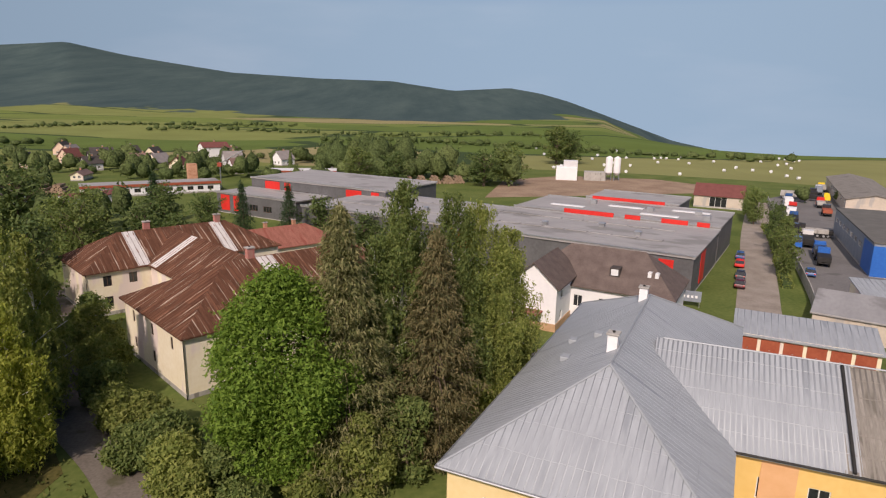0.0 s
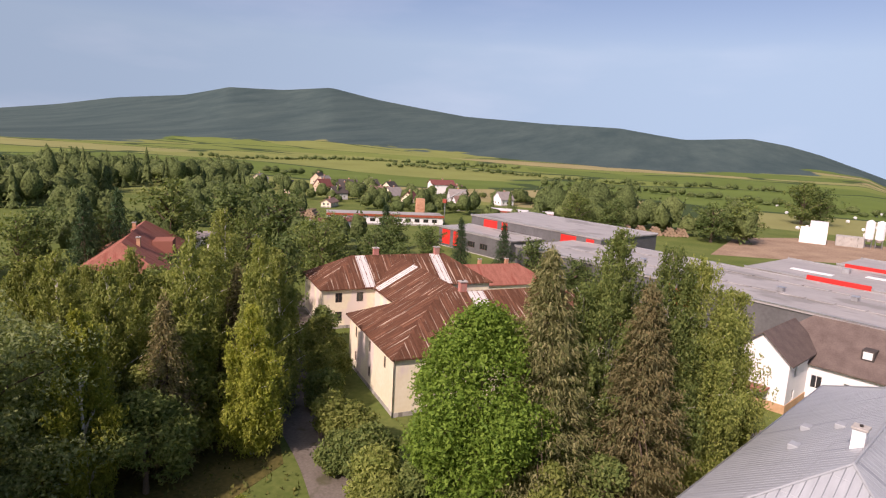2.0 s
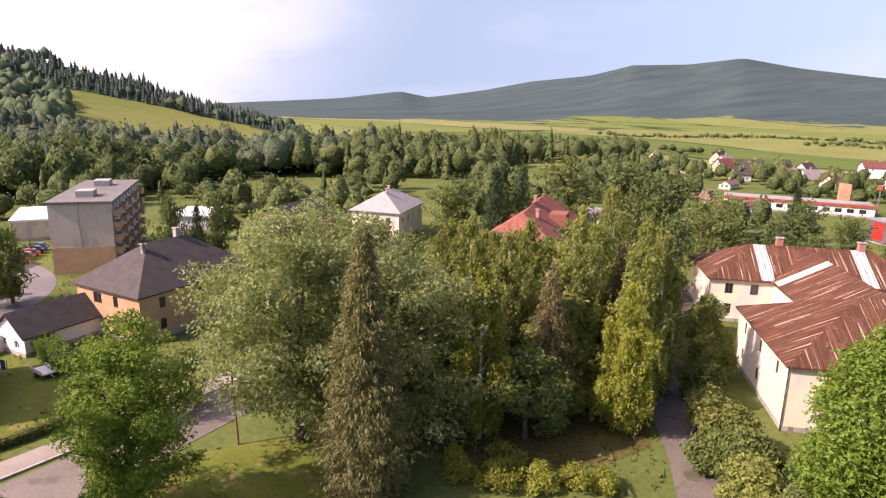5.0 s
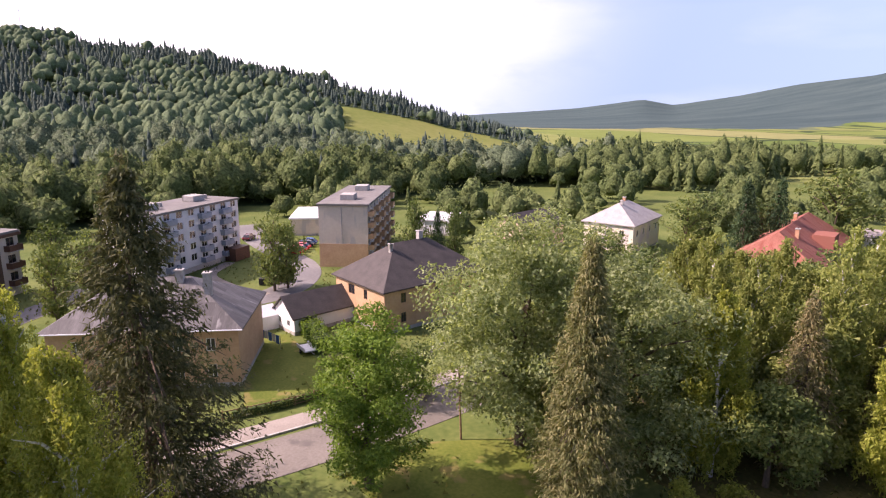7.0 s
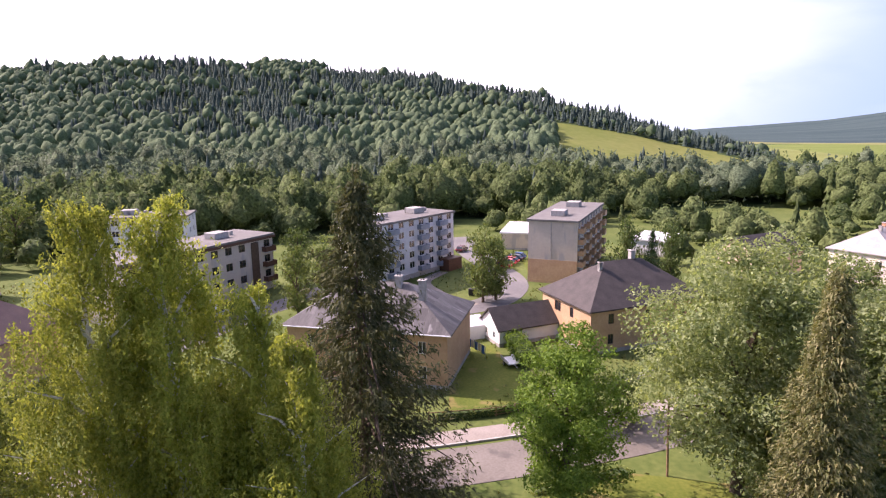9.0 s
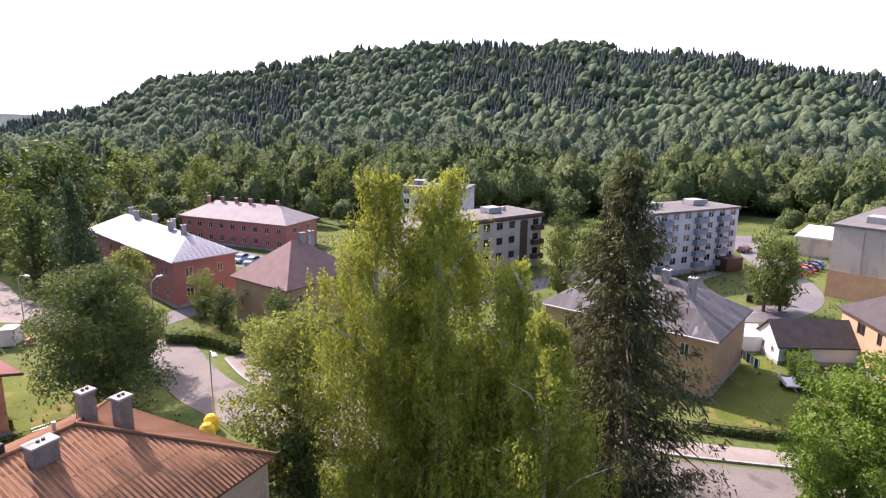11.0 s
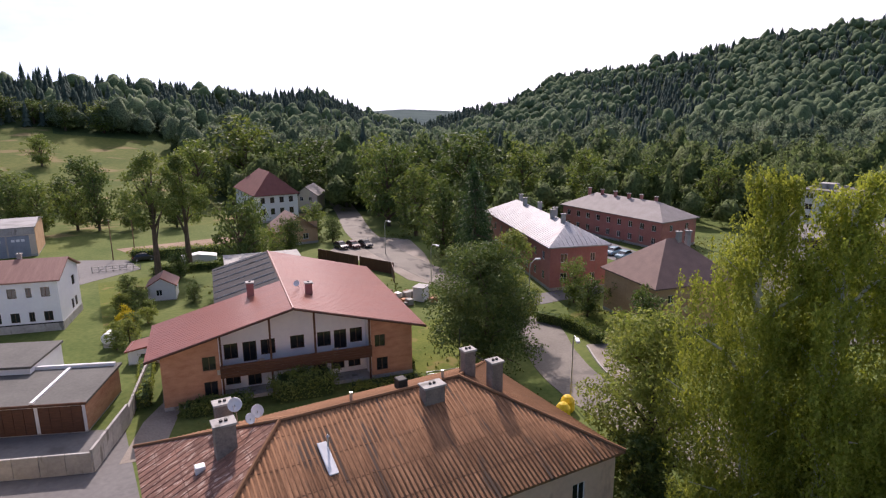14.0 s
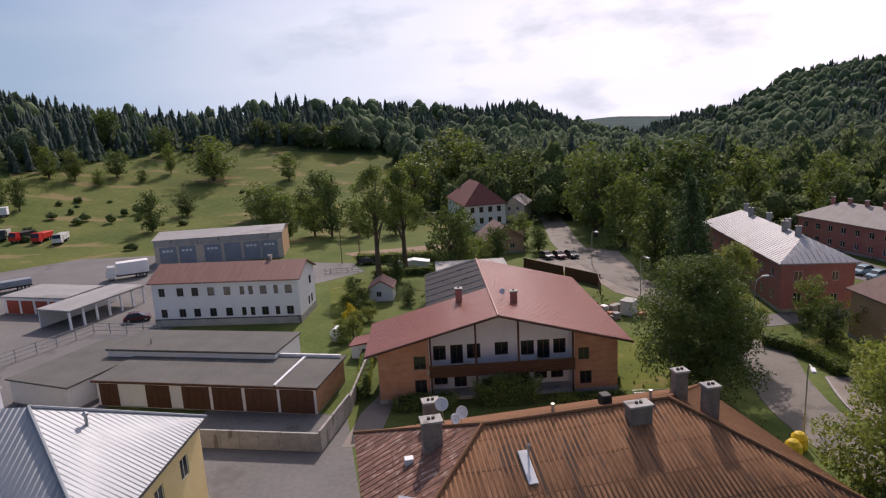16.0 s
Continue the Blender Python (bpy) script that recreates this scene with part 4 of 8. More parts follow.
sheet("lawn", [(-120, 10), (-114, 13), (-122, 9), (-140, 8), (-138, 12)], 0.03, M["lawn"], label="grass strip by the block of flats", category="lawn")
sheet("lawn", [(-40, 8), (-48, 4), (-51, 12), (-49, 24), (-38, 20)], 0.02, M["lawn"], label="sunlit lawn between street and trees", category="lawn")
ribbon("factory_road", [(42, 70), (48.5, 86), (57.5, 104), (68.5, 126), (82, 153), (110, 206)], 6.4, 0.05, M["gravel"], "pale concrete road beside the factory", "road")
sheet("truck_yard", [(56, 83), (64, 98), (86, 146), (118, 215), (175, 262), (160, 190), (128, 128), (98, 96), (80, 84)], 0.03, M["yard"], label="worn asphalt yard full of parked trucks", category="ground")
sheet("dirt_yard", [(18, 205), (30, 255), (80, 290), (110, 250), (96, 225), (60, 215)], 0.03, M["dirt"], label="bare brown earth around the concrete plant", category="ground")
sheet("garden_bed", [(-4, -134), (-30, -140), (-32, -150), (2, -148)], 0.03, M["dirt"], label="bare garden plot behind the sheds", category="ground")
sheet("forecourt", [(6, 62), (14, 74), (24, 72), (16, 60)], 0.03, M["gravel"], label="gravelled forecourt of the white house", category="ground")

# ---- buildings near the start of the turn ----
grey_ribs = M["zinc_roof"]


def grey_house():
    """The long grey-roofed house below the camera: main range and its wing."""
    h, planes = house("grey_roofed_house", "yellow house with a pale grey sheet-metal hipped roof", 16.9, 48.5, 63, 37, 16, 8, 4.6, "hip", M["pale_yellow_wall"], M["zinc_roof"],
                      {"left": row(3, 3, 13, 4.6, 1.1, 1.5), "front": row(4, 2, 14, 4.6, 1.1, 1.5), "back": row(9, 3, 34, 4.6, 1.1, 1.5)}, 0.5, inset=9.2, frame_mat=M["frame_white"])
    roof_ribs(h, planes, M["zinc_roof"], 0.5, 0.07, 0.014, label="raised seams of the sheet roof")
    roof_laps(h, planes, M["zinc_roof"], 2.4, 0.05, 0.008)
    for poly in planes[2:]:
        for a, b in ((0, 2), (1, 2)):
            part("ridge_cap", tube([Vector(poly[a]) + Vector((0, 0, 0.04)), Vector(poly[b]) + Vector((0, 0, 0.06))], [0.08, 0.08], 6), M["zinc_roof"], h)
    part("ridge_cap", tube([(-9.3, 0, 12.66), (9.3, 0, 12.66)], [0.09, 0.09], 6), M["zinc_roof"], h)
    chimney(h, -5.4, 0.6, 11.5, 13.6, 0.75, 0.75, M["white_wall"])
    chimney(h, 8.6, 0.5, 11.5, 13.6, 0.75, 0.75, M["white_wall"])
    for x, y in ((-3.5, 4.6), (1.5, 5.2), (0.5, 2.8)):
        z = 8 + 4.6 * (1 - y / 8) + 0.1
        part("roof_hatch", box((x - 0.45, y - 0.35, z - 0.25), (x + 0.45, y + 0.35, z + 0.18), 0.04), M["zinc_roof"], h)
    gutter(h, (-19, 8.6, 7.62), (19, 8.6, 7.62), M["metal"])
    gutter(h, (-19.1, -8.6, 7.62), (-19.1, 8.6, 7.62), M["metal"])
    for lo, hi, roof, label in ((0.0, 12.3, "zinc_roof", "grey sheet-metal roof of the wing"), (12.3, 46.0, "old_sheet", "mossy weathered asbestos sheet roof")):
        mid = (lo + hi) / 2 + 2
        cx, cy = 17.0 + 0.918 * mid, 47.6 - 0.397 * mid
        w, wp = house("house_wing", "yellow and orange rendered wing with a ribbed sheet roof", cx, cy, -23.4, hi - lo, 15, 8, 4.1 if lo == 0 else 4.0, "gable", M["yellow_wall"], M[roof],
                      {"front": row(4 if lo == 0 else 9, 1.6, hi - lo - 1.6, 4.4, 1.3, 1.6)}, 0.5, roof_label=label)
        roof_ribs(w, wp, M[roof], 0.36, 0.14, 0.028, label="rounded ribs of the roof sheets")
        gutter(w, (-(hi - lo) / 2, -8.05, 7.72), ((hi - lo) / 2, -8.05, 7.72), M["black"])
        part("wall_panel", box((1.0, -7.56, 0.6), (3.2, -7.5, 7.6)), M["orange_wall"], w, "orange rendered wall panel")
        part("ridge_cap", tube([(-(hi - lo) / 2, 0, 12.12), ((hi - lo) / 2, 0, 12.12)], [0.07, 0.07], 6), M["zinc_roof"], w)
        roof_laps(w, wp, M[roof], 1.6)
    part("seam", tube([(-16.85, -8.0, 7.9), (-16.85, -0.2, 12.1)], [0.12, 0.12], 6), M["black"], w, "dark joint between the two roofs")


grey_house()


def yellow_house():
    h, planes = house("yellow_house", "yellow rendered house with a pale ribbed sheet-metal hipped roof", 34.0, -44.5, -10.0, 39.5, 15.2, 8, 4.8, "hip", M["pale_yellow_wall"], M["zinc_roof"],
                      {"left": [(3.6, 4.6, 1.3, 1.7), (8.0, 4.6, 1.3, 1.7), (12.0, 4.6, 1.3, 1.7)], "front": row(8, 3, 36, 4.6, 1.3, 1.7), "back": row(8, 3, 36, 4.6, 1.3, 1.7)}, 0.5, frame_mat=M["frame_white"])
    roof_ribs(h, planes, M["zinc_roof"], 0.4, 0.14, 0.01, label="raised ribs of the roof sheets")
    for poly in planes[2:]:
        for a, b in ((0, 2), (1, 2)):
            part("ridge_cap", tube([Vector(poly[a]) + Vector((0, 0, 0.05)), Vector(poly[b]) + Vector((0, 0, 0.06))], [0.12, 0.12], 6), M["zinc_roof"], h)
    chimney(h, -9.0, -1.2, 11.8, 13.7, 0.6, 0.6, M["white_wall"])
    pipe = part("flue_pipe", tube([(-15.2, -1.0, 9.6), (-15.2, -1.0, 11.6)], [0.11, 0.11], 8), M["metal"], h)
    part("cowl", tube([(-15.2, -1.0, 11.6), (-15.2, -1.0, 11.75), (-15.2, -1.0, 11.9)], [0.2, 0.2, 0.02], 8), M["metal"], pipe)
    part("roof_hatch", box((-16.9, -2.9, 9.2), (-16.3, -2.3, 9.75), 0.04), M["black"], h)
    gutter(h, (-20.25, -8.2, 7.65), (-20.25, 8.2, 7.65), M["black"])
    downpipe(h, -19.85, 7.6, 7.6, M["metal"])


yellow_house()


def brown_roofed_house():
    """The old house with ribbed brown roof and many chimneys; one end slope is newer, dark rusty sheet."""
    h, planes = house("brown_roofed_house", "old house with a weathered brown ribbed sheet hipped roof", -13.8, -36.6, 182, 28.2, 16.6, 7, 3.7, "hip", M["pink_wall"], M["brown_roof"],
                      {"front": row(6, 3, 25, 3.8, 1.1, 1.5), "left": row(3, 3, 13, 3.8, 1.1, 1.5)}, 0.45, inset=7.6)
    end = min(planes, key=lambda p: sum(q[0] for q in p) / len(p))
    rest = [p for p in planes if p is not end]
    roof_ribs(h, rest, M["brown_roof"], 0.33, 0.15, 0.04, label="ribs of the brown roof sheets")
    roof_laps(h, rest, M["brown_roof"], 2.1, 0.06, 0.014)
    roof_part(h, [[Vector(q) + Vector((-0.02, 0, 0.05)) for q in end]], M["old_rust"], 0.04, "end_slope", "dark rust-red sheet end slope")
    raised = [[Vector(q) + Vector((-0.02, 0, 0.055)) for q in end]]
    roof_ribs(h, raised, M["old_rust"], 0.6, 0.06, 0.025, label="standing seams of the rusty slope")
    roof_laps(h, raised, M["old_rust"], 1.3, 0.05, 0.012)
    for poly in planes[2:]:
        for a, b in ((0, 2), (1, 2)):
            part("ridge_cap", tube([Vector(poly[a]) + Vector((0, 0, 0.06)), Vector(poly[b]) + Vector((0, 0, 0.08))], [0.13, 0.13], 6), M["brown_roof"], h)
    part("ridge_cap", tube([(-6.45, 0, 10.76), (6.45, 0, 10.76)], [0.13, 0.13], 6), M["brown_roof"], h)
    for x, y, z0, z1, w, d in ((9.0, -1.0, 9.0, 11.8, 0.9, 0.8), (8.2, 1.4, 9.0, 12.0, 0.9, 0.7), (3.7, -1.2, 9.4, 11.3, 1.5, 0.9), (-9.1, 4.6, 7.4, 10.7, 1.1, 0.8), (-9.7, 0.8, 8.2, 11.2, 1.25, 0.95)):
        chimney(h, x, y, z0, z1, w, d, M["chimney_render"], 2)
    part("roof_hatch", box((1.9, 0.3, 10.5), (2.6, 1.1, 11.3), 0.05), M["black"], h)
    rack = part("chimney_rack", tube([(8.6, -0.2, 11.5), (8.6, 1.2, 11.5)], [0.03, 0.03], 5), M["black"], h)
    part("mast", tube([(7.9, 2.1, 9.6), (7.9, 2.1, 13.4)], [0.03, 0.03], 5), M["black"], rack)
    light = part("skylight", box((-0.3, -1.2, -0.03), (0.3, 1.2, 0.09), 0.03), M["skylight_white"], h, "pale grey roof light")
    light.matrix_basis = pose(-4.6, -3.3, 9.27, math.degrees(math.atan2(3.7, 8.3)), 0, 0)
    vent = part("vent_pipe", tube([(-4.3, -2.6, 9.4), (-4.3, -2.6, 10.3)], [0.07, 0.07], 8), M["metal"], h)
    part("cowl", tube([(-4.3, -2.6, 10.3), (-4.3, -2.6, 10.45)], [0.13, 0.02], 8), M["metal"], vent)
    for x in (-1.6, 5.4):
        part("vent_pipe", tube([(x, 0.35, 10.5), (x, 0.35, 11.3)], [0.12, 0.12], 8), M["metal"], h)
    part("roof_hatch", box((-11.6, 0.4, 8.2), (-11.0, 1.0, 8.75), 0.04), M["skylight_white"], h)
    plank = part("roof_ladder", box((-0.15, -1.0, 0), (0.15, 1.0, 0.1)), M["skylight_white"], h, "pale plank lying on the slope")
    plank.matrix_basis = pose(-11.6, -3.6, 8.45, 0, -26, 60)
    for i, (x, y, z, r, a) in enumerate(((-5.2, -40.0, 10.7, 0.6, -20), (-6.4, -38.6, 10.6, 0.55, 15), (-5.8, -37.8, 10.6, 0.45, 30))):
        dish = new("satellite_dish", dish_mesh(r))
        dish.matrix_basis = pose(x, y, z, -62, 0, a)
        tagged(dish, "pale grey satellite dish on a bracket by the chimneys", "satellite dish", "dishes on the roof")
        part("mast", tube([(0, 0, -0.02), (0, 0.89, -0.86), (0, 1.5, -1.6)], [0.03, 0.03, 0.03], 5), M["metal"], dish)


def dish_mesh(r):
    bm = bmesh.new()
    bmesh.ops.create_uvsphere(bm, u_segments=16, v_segments=12, radius=r * 1.6)
    bmesh.ops.delete(bm, geom=[v for v in bm.verts if v.co.z > -r * 1.6 * 0.78], context="VERTS")
    bmesh.ops.translate(bm, verts=bm.verts, vec=(0, 0, r * 1.3))
    bmesh.ops.solidify(bm, geom=bm.faces[:], thickness=0.04)
    add_tube(bm, [(0, r * 0.8, 0.1), (0, 0.05, r * 0.9)], [0.02, 0.02], 5)
    me = bpy.data.meshes.new("satellite_dish")
    bm.to_mesh(me), bm.free()
    me.materials.append(M["skylight_white"])
    return me


brown_roofed_house()


def villa():
    """The brick and white double villa with its recessed balconies under a wide red gable."""
    L, W, eave, rise = 25.0, 26.0, 6.3, 3.4
    h = thing("villa", pose(-16.1, -74.7, 0, 0, 0, 83), "brick and white double villa with a red sheet roof and balconies", "house")
    fm = M["frame_dark"]
    # one half is short: behind it a narrower wing carries a dark glazed slope
    cut, wing = 3.2, 7.0
    facade(h, pose(cut, -W / 2, 0), L / 2 - cut, eave, row(2, 2, L / 2 - cut - 2, 3.9, 1.3, 1.4) + row(2, 2, L / 2 - cut - 2, 1.0, 1.3, 1.4), M["brick_wall"], fm)
    facade(h, pose(cut, -wing, 0, 0, 0, 270), W / 2 - wing, eave, [], M["brick_wall"], fm, gable=(0.0, rise * 6 / 13))
    facade(h, pose(-L / 2, -wing, 0), L / 2 + cut, eave + rise * 6 / 13 - 0.1, row(4, 3, 13, 3.9, 1.3, 1.4), M["brick_wall"], fm)
    facade(h, pose(L / 2, W / 2, 0, 0, 0, 180), L, eave, row(5, 3, L - 3, 3.9, 1.3, 1.4) + row(5, 3, L - 3, 1.0, 1.3, 1.4), M["brick_wall"], fm)
    facade(h, pose(-L / 2, W / 2, 0, 0, 0, 270), W / 2 + wing, eave, row(4, 3, 17, 3.9, 1.3, 1.4) + row(4, 3, 17, 1.0, 1.3, 1.4), M["brick_wall"], fm, gable=(W / 2, rise))
    # the face with balconies: brick ends, white recess between
    face = lambda x: pose(L / 2, -W / 2 + x, 0, 0, 0, 90)
    facade(h, face(0), 5.5, eave, [(4.5, 3.7, 1.3, 1.5), (4.5, 0.9, 1.3, 1.6)], M["brick_wall"], fm, name="wing_wall", gable=(5.5, rise * 5.5 / 13))
    facade(h, face(W - 4.7), 4.7, eave, [(1.0, 3.7, 1.2, 1.4), (1.2, 0.9, 1.3, 1.5)], M["brick_wall"], fm, name="wing_wall", gable=(0.0, rise * 4.7 / 13))
    deep = 2.1
    upper = [(1.2, 3.8, 1.4, 1.7), (3.1, 3.3, 1.4, 2.2), (5.0, 3.8, 1.5, 1.7), (8.1, 4.0, 1.5, 1.5), (11.0, 3.8, 1.5, 1.7), (12.8, 3.3, 1.4, 2.2), (14.6, 3.8, 1.4, 1.7)]
    lower = [(1.2, 0.9, 1.5, 1.6), (3.4, 0.5, 1.4, 2.0), (10.4, 0.9, 1.5, 1.6), (12.4, 0.9, 1.5, 1.6), (14.3, 0.9, 1.4, 1.6)]
    facade(h, pose(L / 2 - deep, -W / 2 + 5.5, 0, 0, 0, 90), 15.8, eave + 1.1, upper + lower, M["white_wall"], fm, name="recess_wall", gable=(7.5, rise - 1.5))
    for y0 in (5.5, W - 4.7):
        part("recess_side", box((L / 2 - deep, -W / 2 + y0 - 0.12, 0), (L / 2 - 0.02, -W / 2 + y0 + 0.12, eave + 1.0)), M["white_wall"], h)
    part("balcony_floor", box((L / 2 - deep, -W / 2 + 5.65, 2.9), (L / 2 + 0.2, W / 2 - 4.85, 3.1), 0.02), M["concrete"], h)
    for i in range(5):
        part("balcony_board", box((L / 2 + 0.25, -W / 2 + 5.5, 2.75 + i * 0.28), (L / 2 + 0.33, W / 2 - 4.7, 3.0 + i * 0.28), 0.01), M["brown_wood"], h, "dark brown stained balcony board")
    for y in (5.7, 10.6, 15.2, 21.1):
        part("post", box((L / 2 + 0.05, -W / 2 + y - 0.1, 0), (L / 2 + 0.25, -W / 2 + y + 0.1, eave + rise * (1 - abs(y - 13) / 13) - 0.1)), M["brown_wood"], h)
    part("plinth", box((cut - 0.05, -W / 2 - 0.05, -0.4), (L / 2 + 0.05, W / 2 + 0.05, 0.4)), M["concrete"], h)
    part("plinth", box((-L / 2 - 0.05, -wing - 0.05, -0.4), (cut - 0.06, W / 2 + 0.05, 0.4)), M["concrete"], h)
    at_roof = lambda x, y: Vector((x, y, eave + rise * (1 - abs(y) / 13)))
    x0, x1, far = -L / 2 - 1.3, L / 2 + 1.3, W / 2 + 1.3
    planes = [[at_roof(cut - 0.6, -far), at_roof(x1, -far), at_roof(x1, 0), at_roof(cut - 0.6, 0)], [at_roof(x1, far), at_roof(x0, far), at_roof(x0, 0), at_roof(x1, 0)]]
    roof_part(h, planes, M["red_sheet"], 0.22)
    dark = [[at_roof(x0, -wing - 0.6), at_roof(cut - 0.62, -wing - 0.6), at_roof(cut - 0.62, -0.02), at_roof(x0, -0.02)]]
    roof_part(h, dark, M["dark_glazing"], 0.18, "glazed_slope", "dark glazed roof slope with pale bars")
    for i in range(6):
        x = x0 + 1.2 + i * 2.75
        part("roof_bar", tube([at_roof(x, -wing - 0.5) + Vector((0, 0, 0.05)), at_roof(x, -0.3) + Vector((0, 0, 0.05))], [0.09, 0.09], 4), M["concrete"], h, "pale bar on the dark slope")
    part("ridge_cap", tube([at_roof(x0, 0), at_roof(x1, 0)], [0.12, 0.12], 6), M["red_sheet"], h)
    roof_ribs(h, planes, M["red_sheet"], 0.55, 0.05, 0.012, label="seams of the red roof sheets")
    for x in (L / 2 + 1.32,):
        for s in (-1, 1):
            part("barge_board", tube([(x, s * (W / 2 + 1.3), eave - rise * 0.1 - 0.08), (x, 0, eave + rise - 0.08)], [0.13, 0.13], 4), M["brown_wood"], h)
    chimney(h, 4.5, -3.6, 8.2, 10.4, 0.75, 0.75, M["red_wall"], 1)
    chimney(h, 7.0, 2.6, 8.4, 10.4, 0.75, 0.75, M["red_wall"], 1)
    d = new("satellite_dish", dish_mesh(0.45))
    d.matrix_basis = h.matrix_basis @ pose(6.0, 1.4, 10.1, 60, 0, 60)
    tagged(d, "small pale satellite dish on the red roof", "satellite dish", "dishes on the roof")
    part("mast", tube([(0, 0, 0), (0, -0.25, -1.0)], [0.03, 0.03], 5), M["metal"], d)
    house("annex", "low pale flat-roofed annex behind the villa", -18.6, -95.9, 83, 10, 11, 6.4, 0.25, "flat", M["white_wall"], M["concrete"], {}, 0.3)


villa()


def garages():
    """Rows of flat-roofed garages with timber and red doors."""
    h, _ = house("garage_row", "flat-roofed white garage row with brown timber doors", 16.1, -71.6, 160.1, 26.5, 8.5, 3.0, 0.25, "flat", M["white_wall"], M["tar_roof"], {}, 0.35, category="garage", plinth=0.15)
    for xa, xb in ((-12.9, -10.5), (-7.0, -4.0), (-2.5, 0.8), (1.2, 4.7), (5.1, 8.8), (9.15, 13.0)):
        d = part("garage_door", box((xa, -4.33, 0.1), (xb, -4.24, 2.75), 0.02), M["brown_wood"], h, "brown timber garage door")
        for k in (1, 2, 3):
            x = xa + (xb - xa) * k / 4
            part("batten", box((x - 0.04, -4.38, 0.15), (x + 0.04, -4.33, 2.7)), M["brown_wood"], d)
    part("fascia", box((-13.6, -4.66, 2.98), (13.6, -4.58, 3.24)), M["brown_wood"], h)
    part("parapet", box((-13.6, 3.7, 3.25), (13.2, 4.0, 3.6)), M["white_wall"], h)
    part("roof_strip", box((8.65, -4.5, 3.255), (8.95, 3.6, 3.42)), M["white_wall"], h)
    part("end_wall", box((13.27, -4.2, 0.2), (13.33, 4.2, 2.95)), M["brick_wall"], h, "orange brick end wall")
    b, _ = house("garage_row", "raised flat grey-roofed garage range behind", 19.5, -79.5, 160.1, 22.5, 7.0, 3.9, 0.25, "flat", M["white_wall"], M["tar_roof"], {}, 0.2, category="garage", plinth=0.15)
    part("vent_pipe", tube([(-6.5, -1.5, 4.1), (-6.5, -1.5, 5.0)], [0.12, 0.12], 8), M["metal"], b)
    c, _ = house("garage_row", "low white shed with a flat grey roof", 33.4, -79.3, 150.1, 9.5, 13.5, 2.9, 0.2, "flat", M["white_wall"], M["tar_roof"], {}, 0.3, category="garage", plinth=0.15)
    for name, x, y, ang, n in (("red_garages", 54.5, -119.9, 156.2, 4), ("red_garages", 64.3, -108.7, 101.2, 3)):
        g, _ = house(name, "white garages with rust-red doors and a flat pale roof", x, y, ang, n * 3.2 + 1, 8, 3.0, 0.25, "flat", M["white_wall"], M["hall_roof"], {}, 0.3, category="garage", plinth=0.1)
        for i in range(n):
            px = -(n * 3.2) / 2 + 1.6 + i * 3.2
            part("garage_door", box((px - 1.3, -4.08, 0.1), (px + 1.3, -4.0, 2.5), 0.02), M["garage_red"], g, "rust-red garage door")
    p = thing("carport", pose(44.9, -112.6, 0, 0, 0, 243), "open white carport with posts and a pale flat roof", "carport")
    part("roof", box((-8.0, -3.6, 3.0), (8.0, 3.6, 3.3), 0.03), M["hall_roof"], p)
    part("back_wall", box((-7.8, 3.2, 0), (7.8, 3.4, 3.0)), M["white_wall"], p)
    for i in range(7):
        part("post", box((-7.8 + i * 2.6 - 0.15, -3.4, 0), (-7.8 + i * 2.6 + 0.15, -3.1, 3.0)), M["white_wall"], p)
    # garages with red doors by the factory road
    for x, y, ang, n, d in ((47.1, 73.1, -27, 6, 7.0), (74.5, 90.0, -20, 6, 9.0)):
        g, gp = house("red_garages", "cream garages with rust-red doors and a pale sheet roof", x, y, ang, n * 2.5 + 0.5, d, 2.9, 0.9, "shed", M["cream_wall"], M["zinc_roof"], {}, 0.35, category="garage", plinth=0.1)
        roof_ribs(g, gp, M["zinc_roof"], 0.8, 0.08, 0.05, label="seams of the garage roof")
        for i in range(n):
            px = -(n * 2.5) / 2 + 1.25 + i * 2.5
            dr = part("garage_door", box((px - 1.05, -d / 2 - 0.08, 0.1), (px + 1.05, -d / 2, 2.45), 0.02), M["rust_red"], g, "rust-red garage door")
            part("handle", box((px - 0.1, -d / 2 - 0.12, 1.1), (px + 0.1, -d / 2 - 0.08, 1.16)), M["metal"], dr)
    house("flat_shed", "low shed with a flat grey felt roof", 60.5, 84.0, 55, 14, 9, 3.0, 0.25, "flat", M["grey_panel"], M["hall_roof"], {}, 0.3, category="shed", plinth=0.1)


garages()


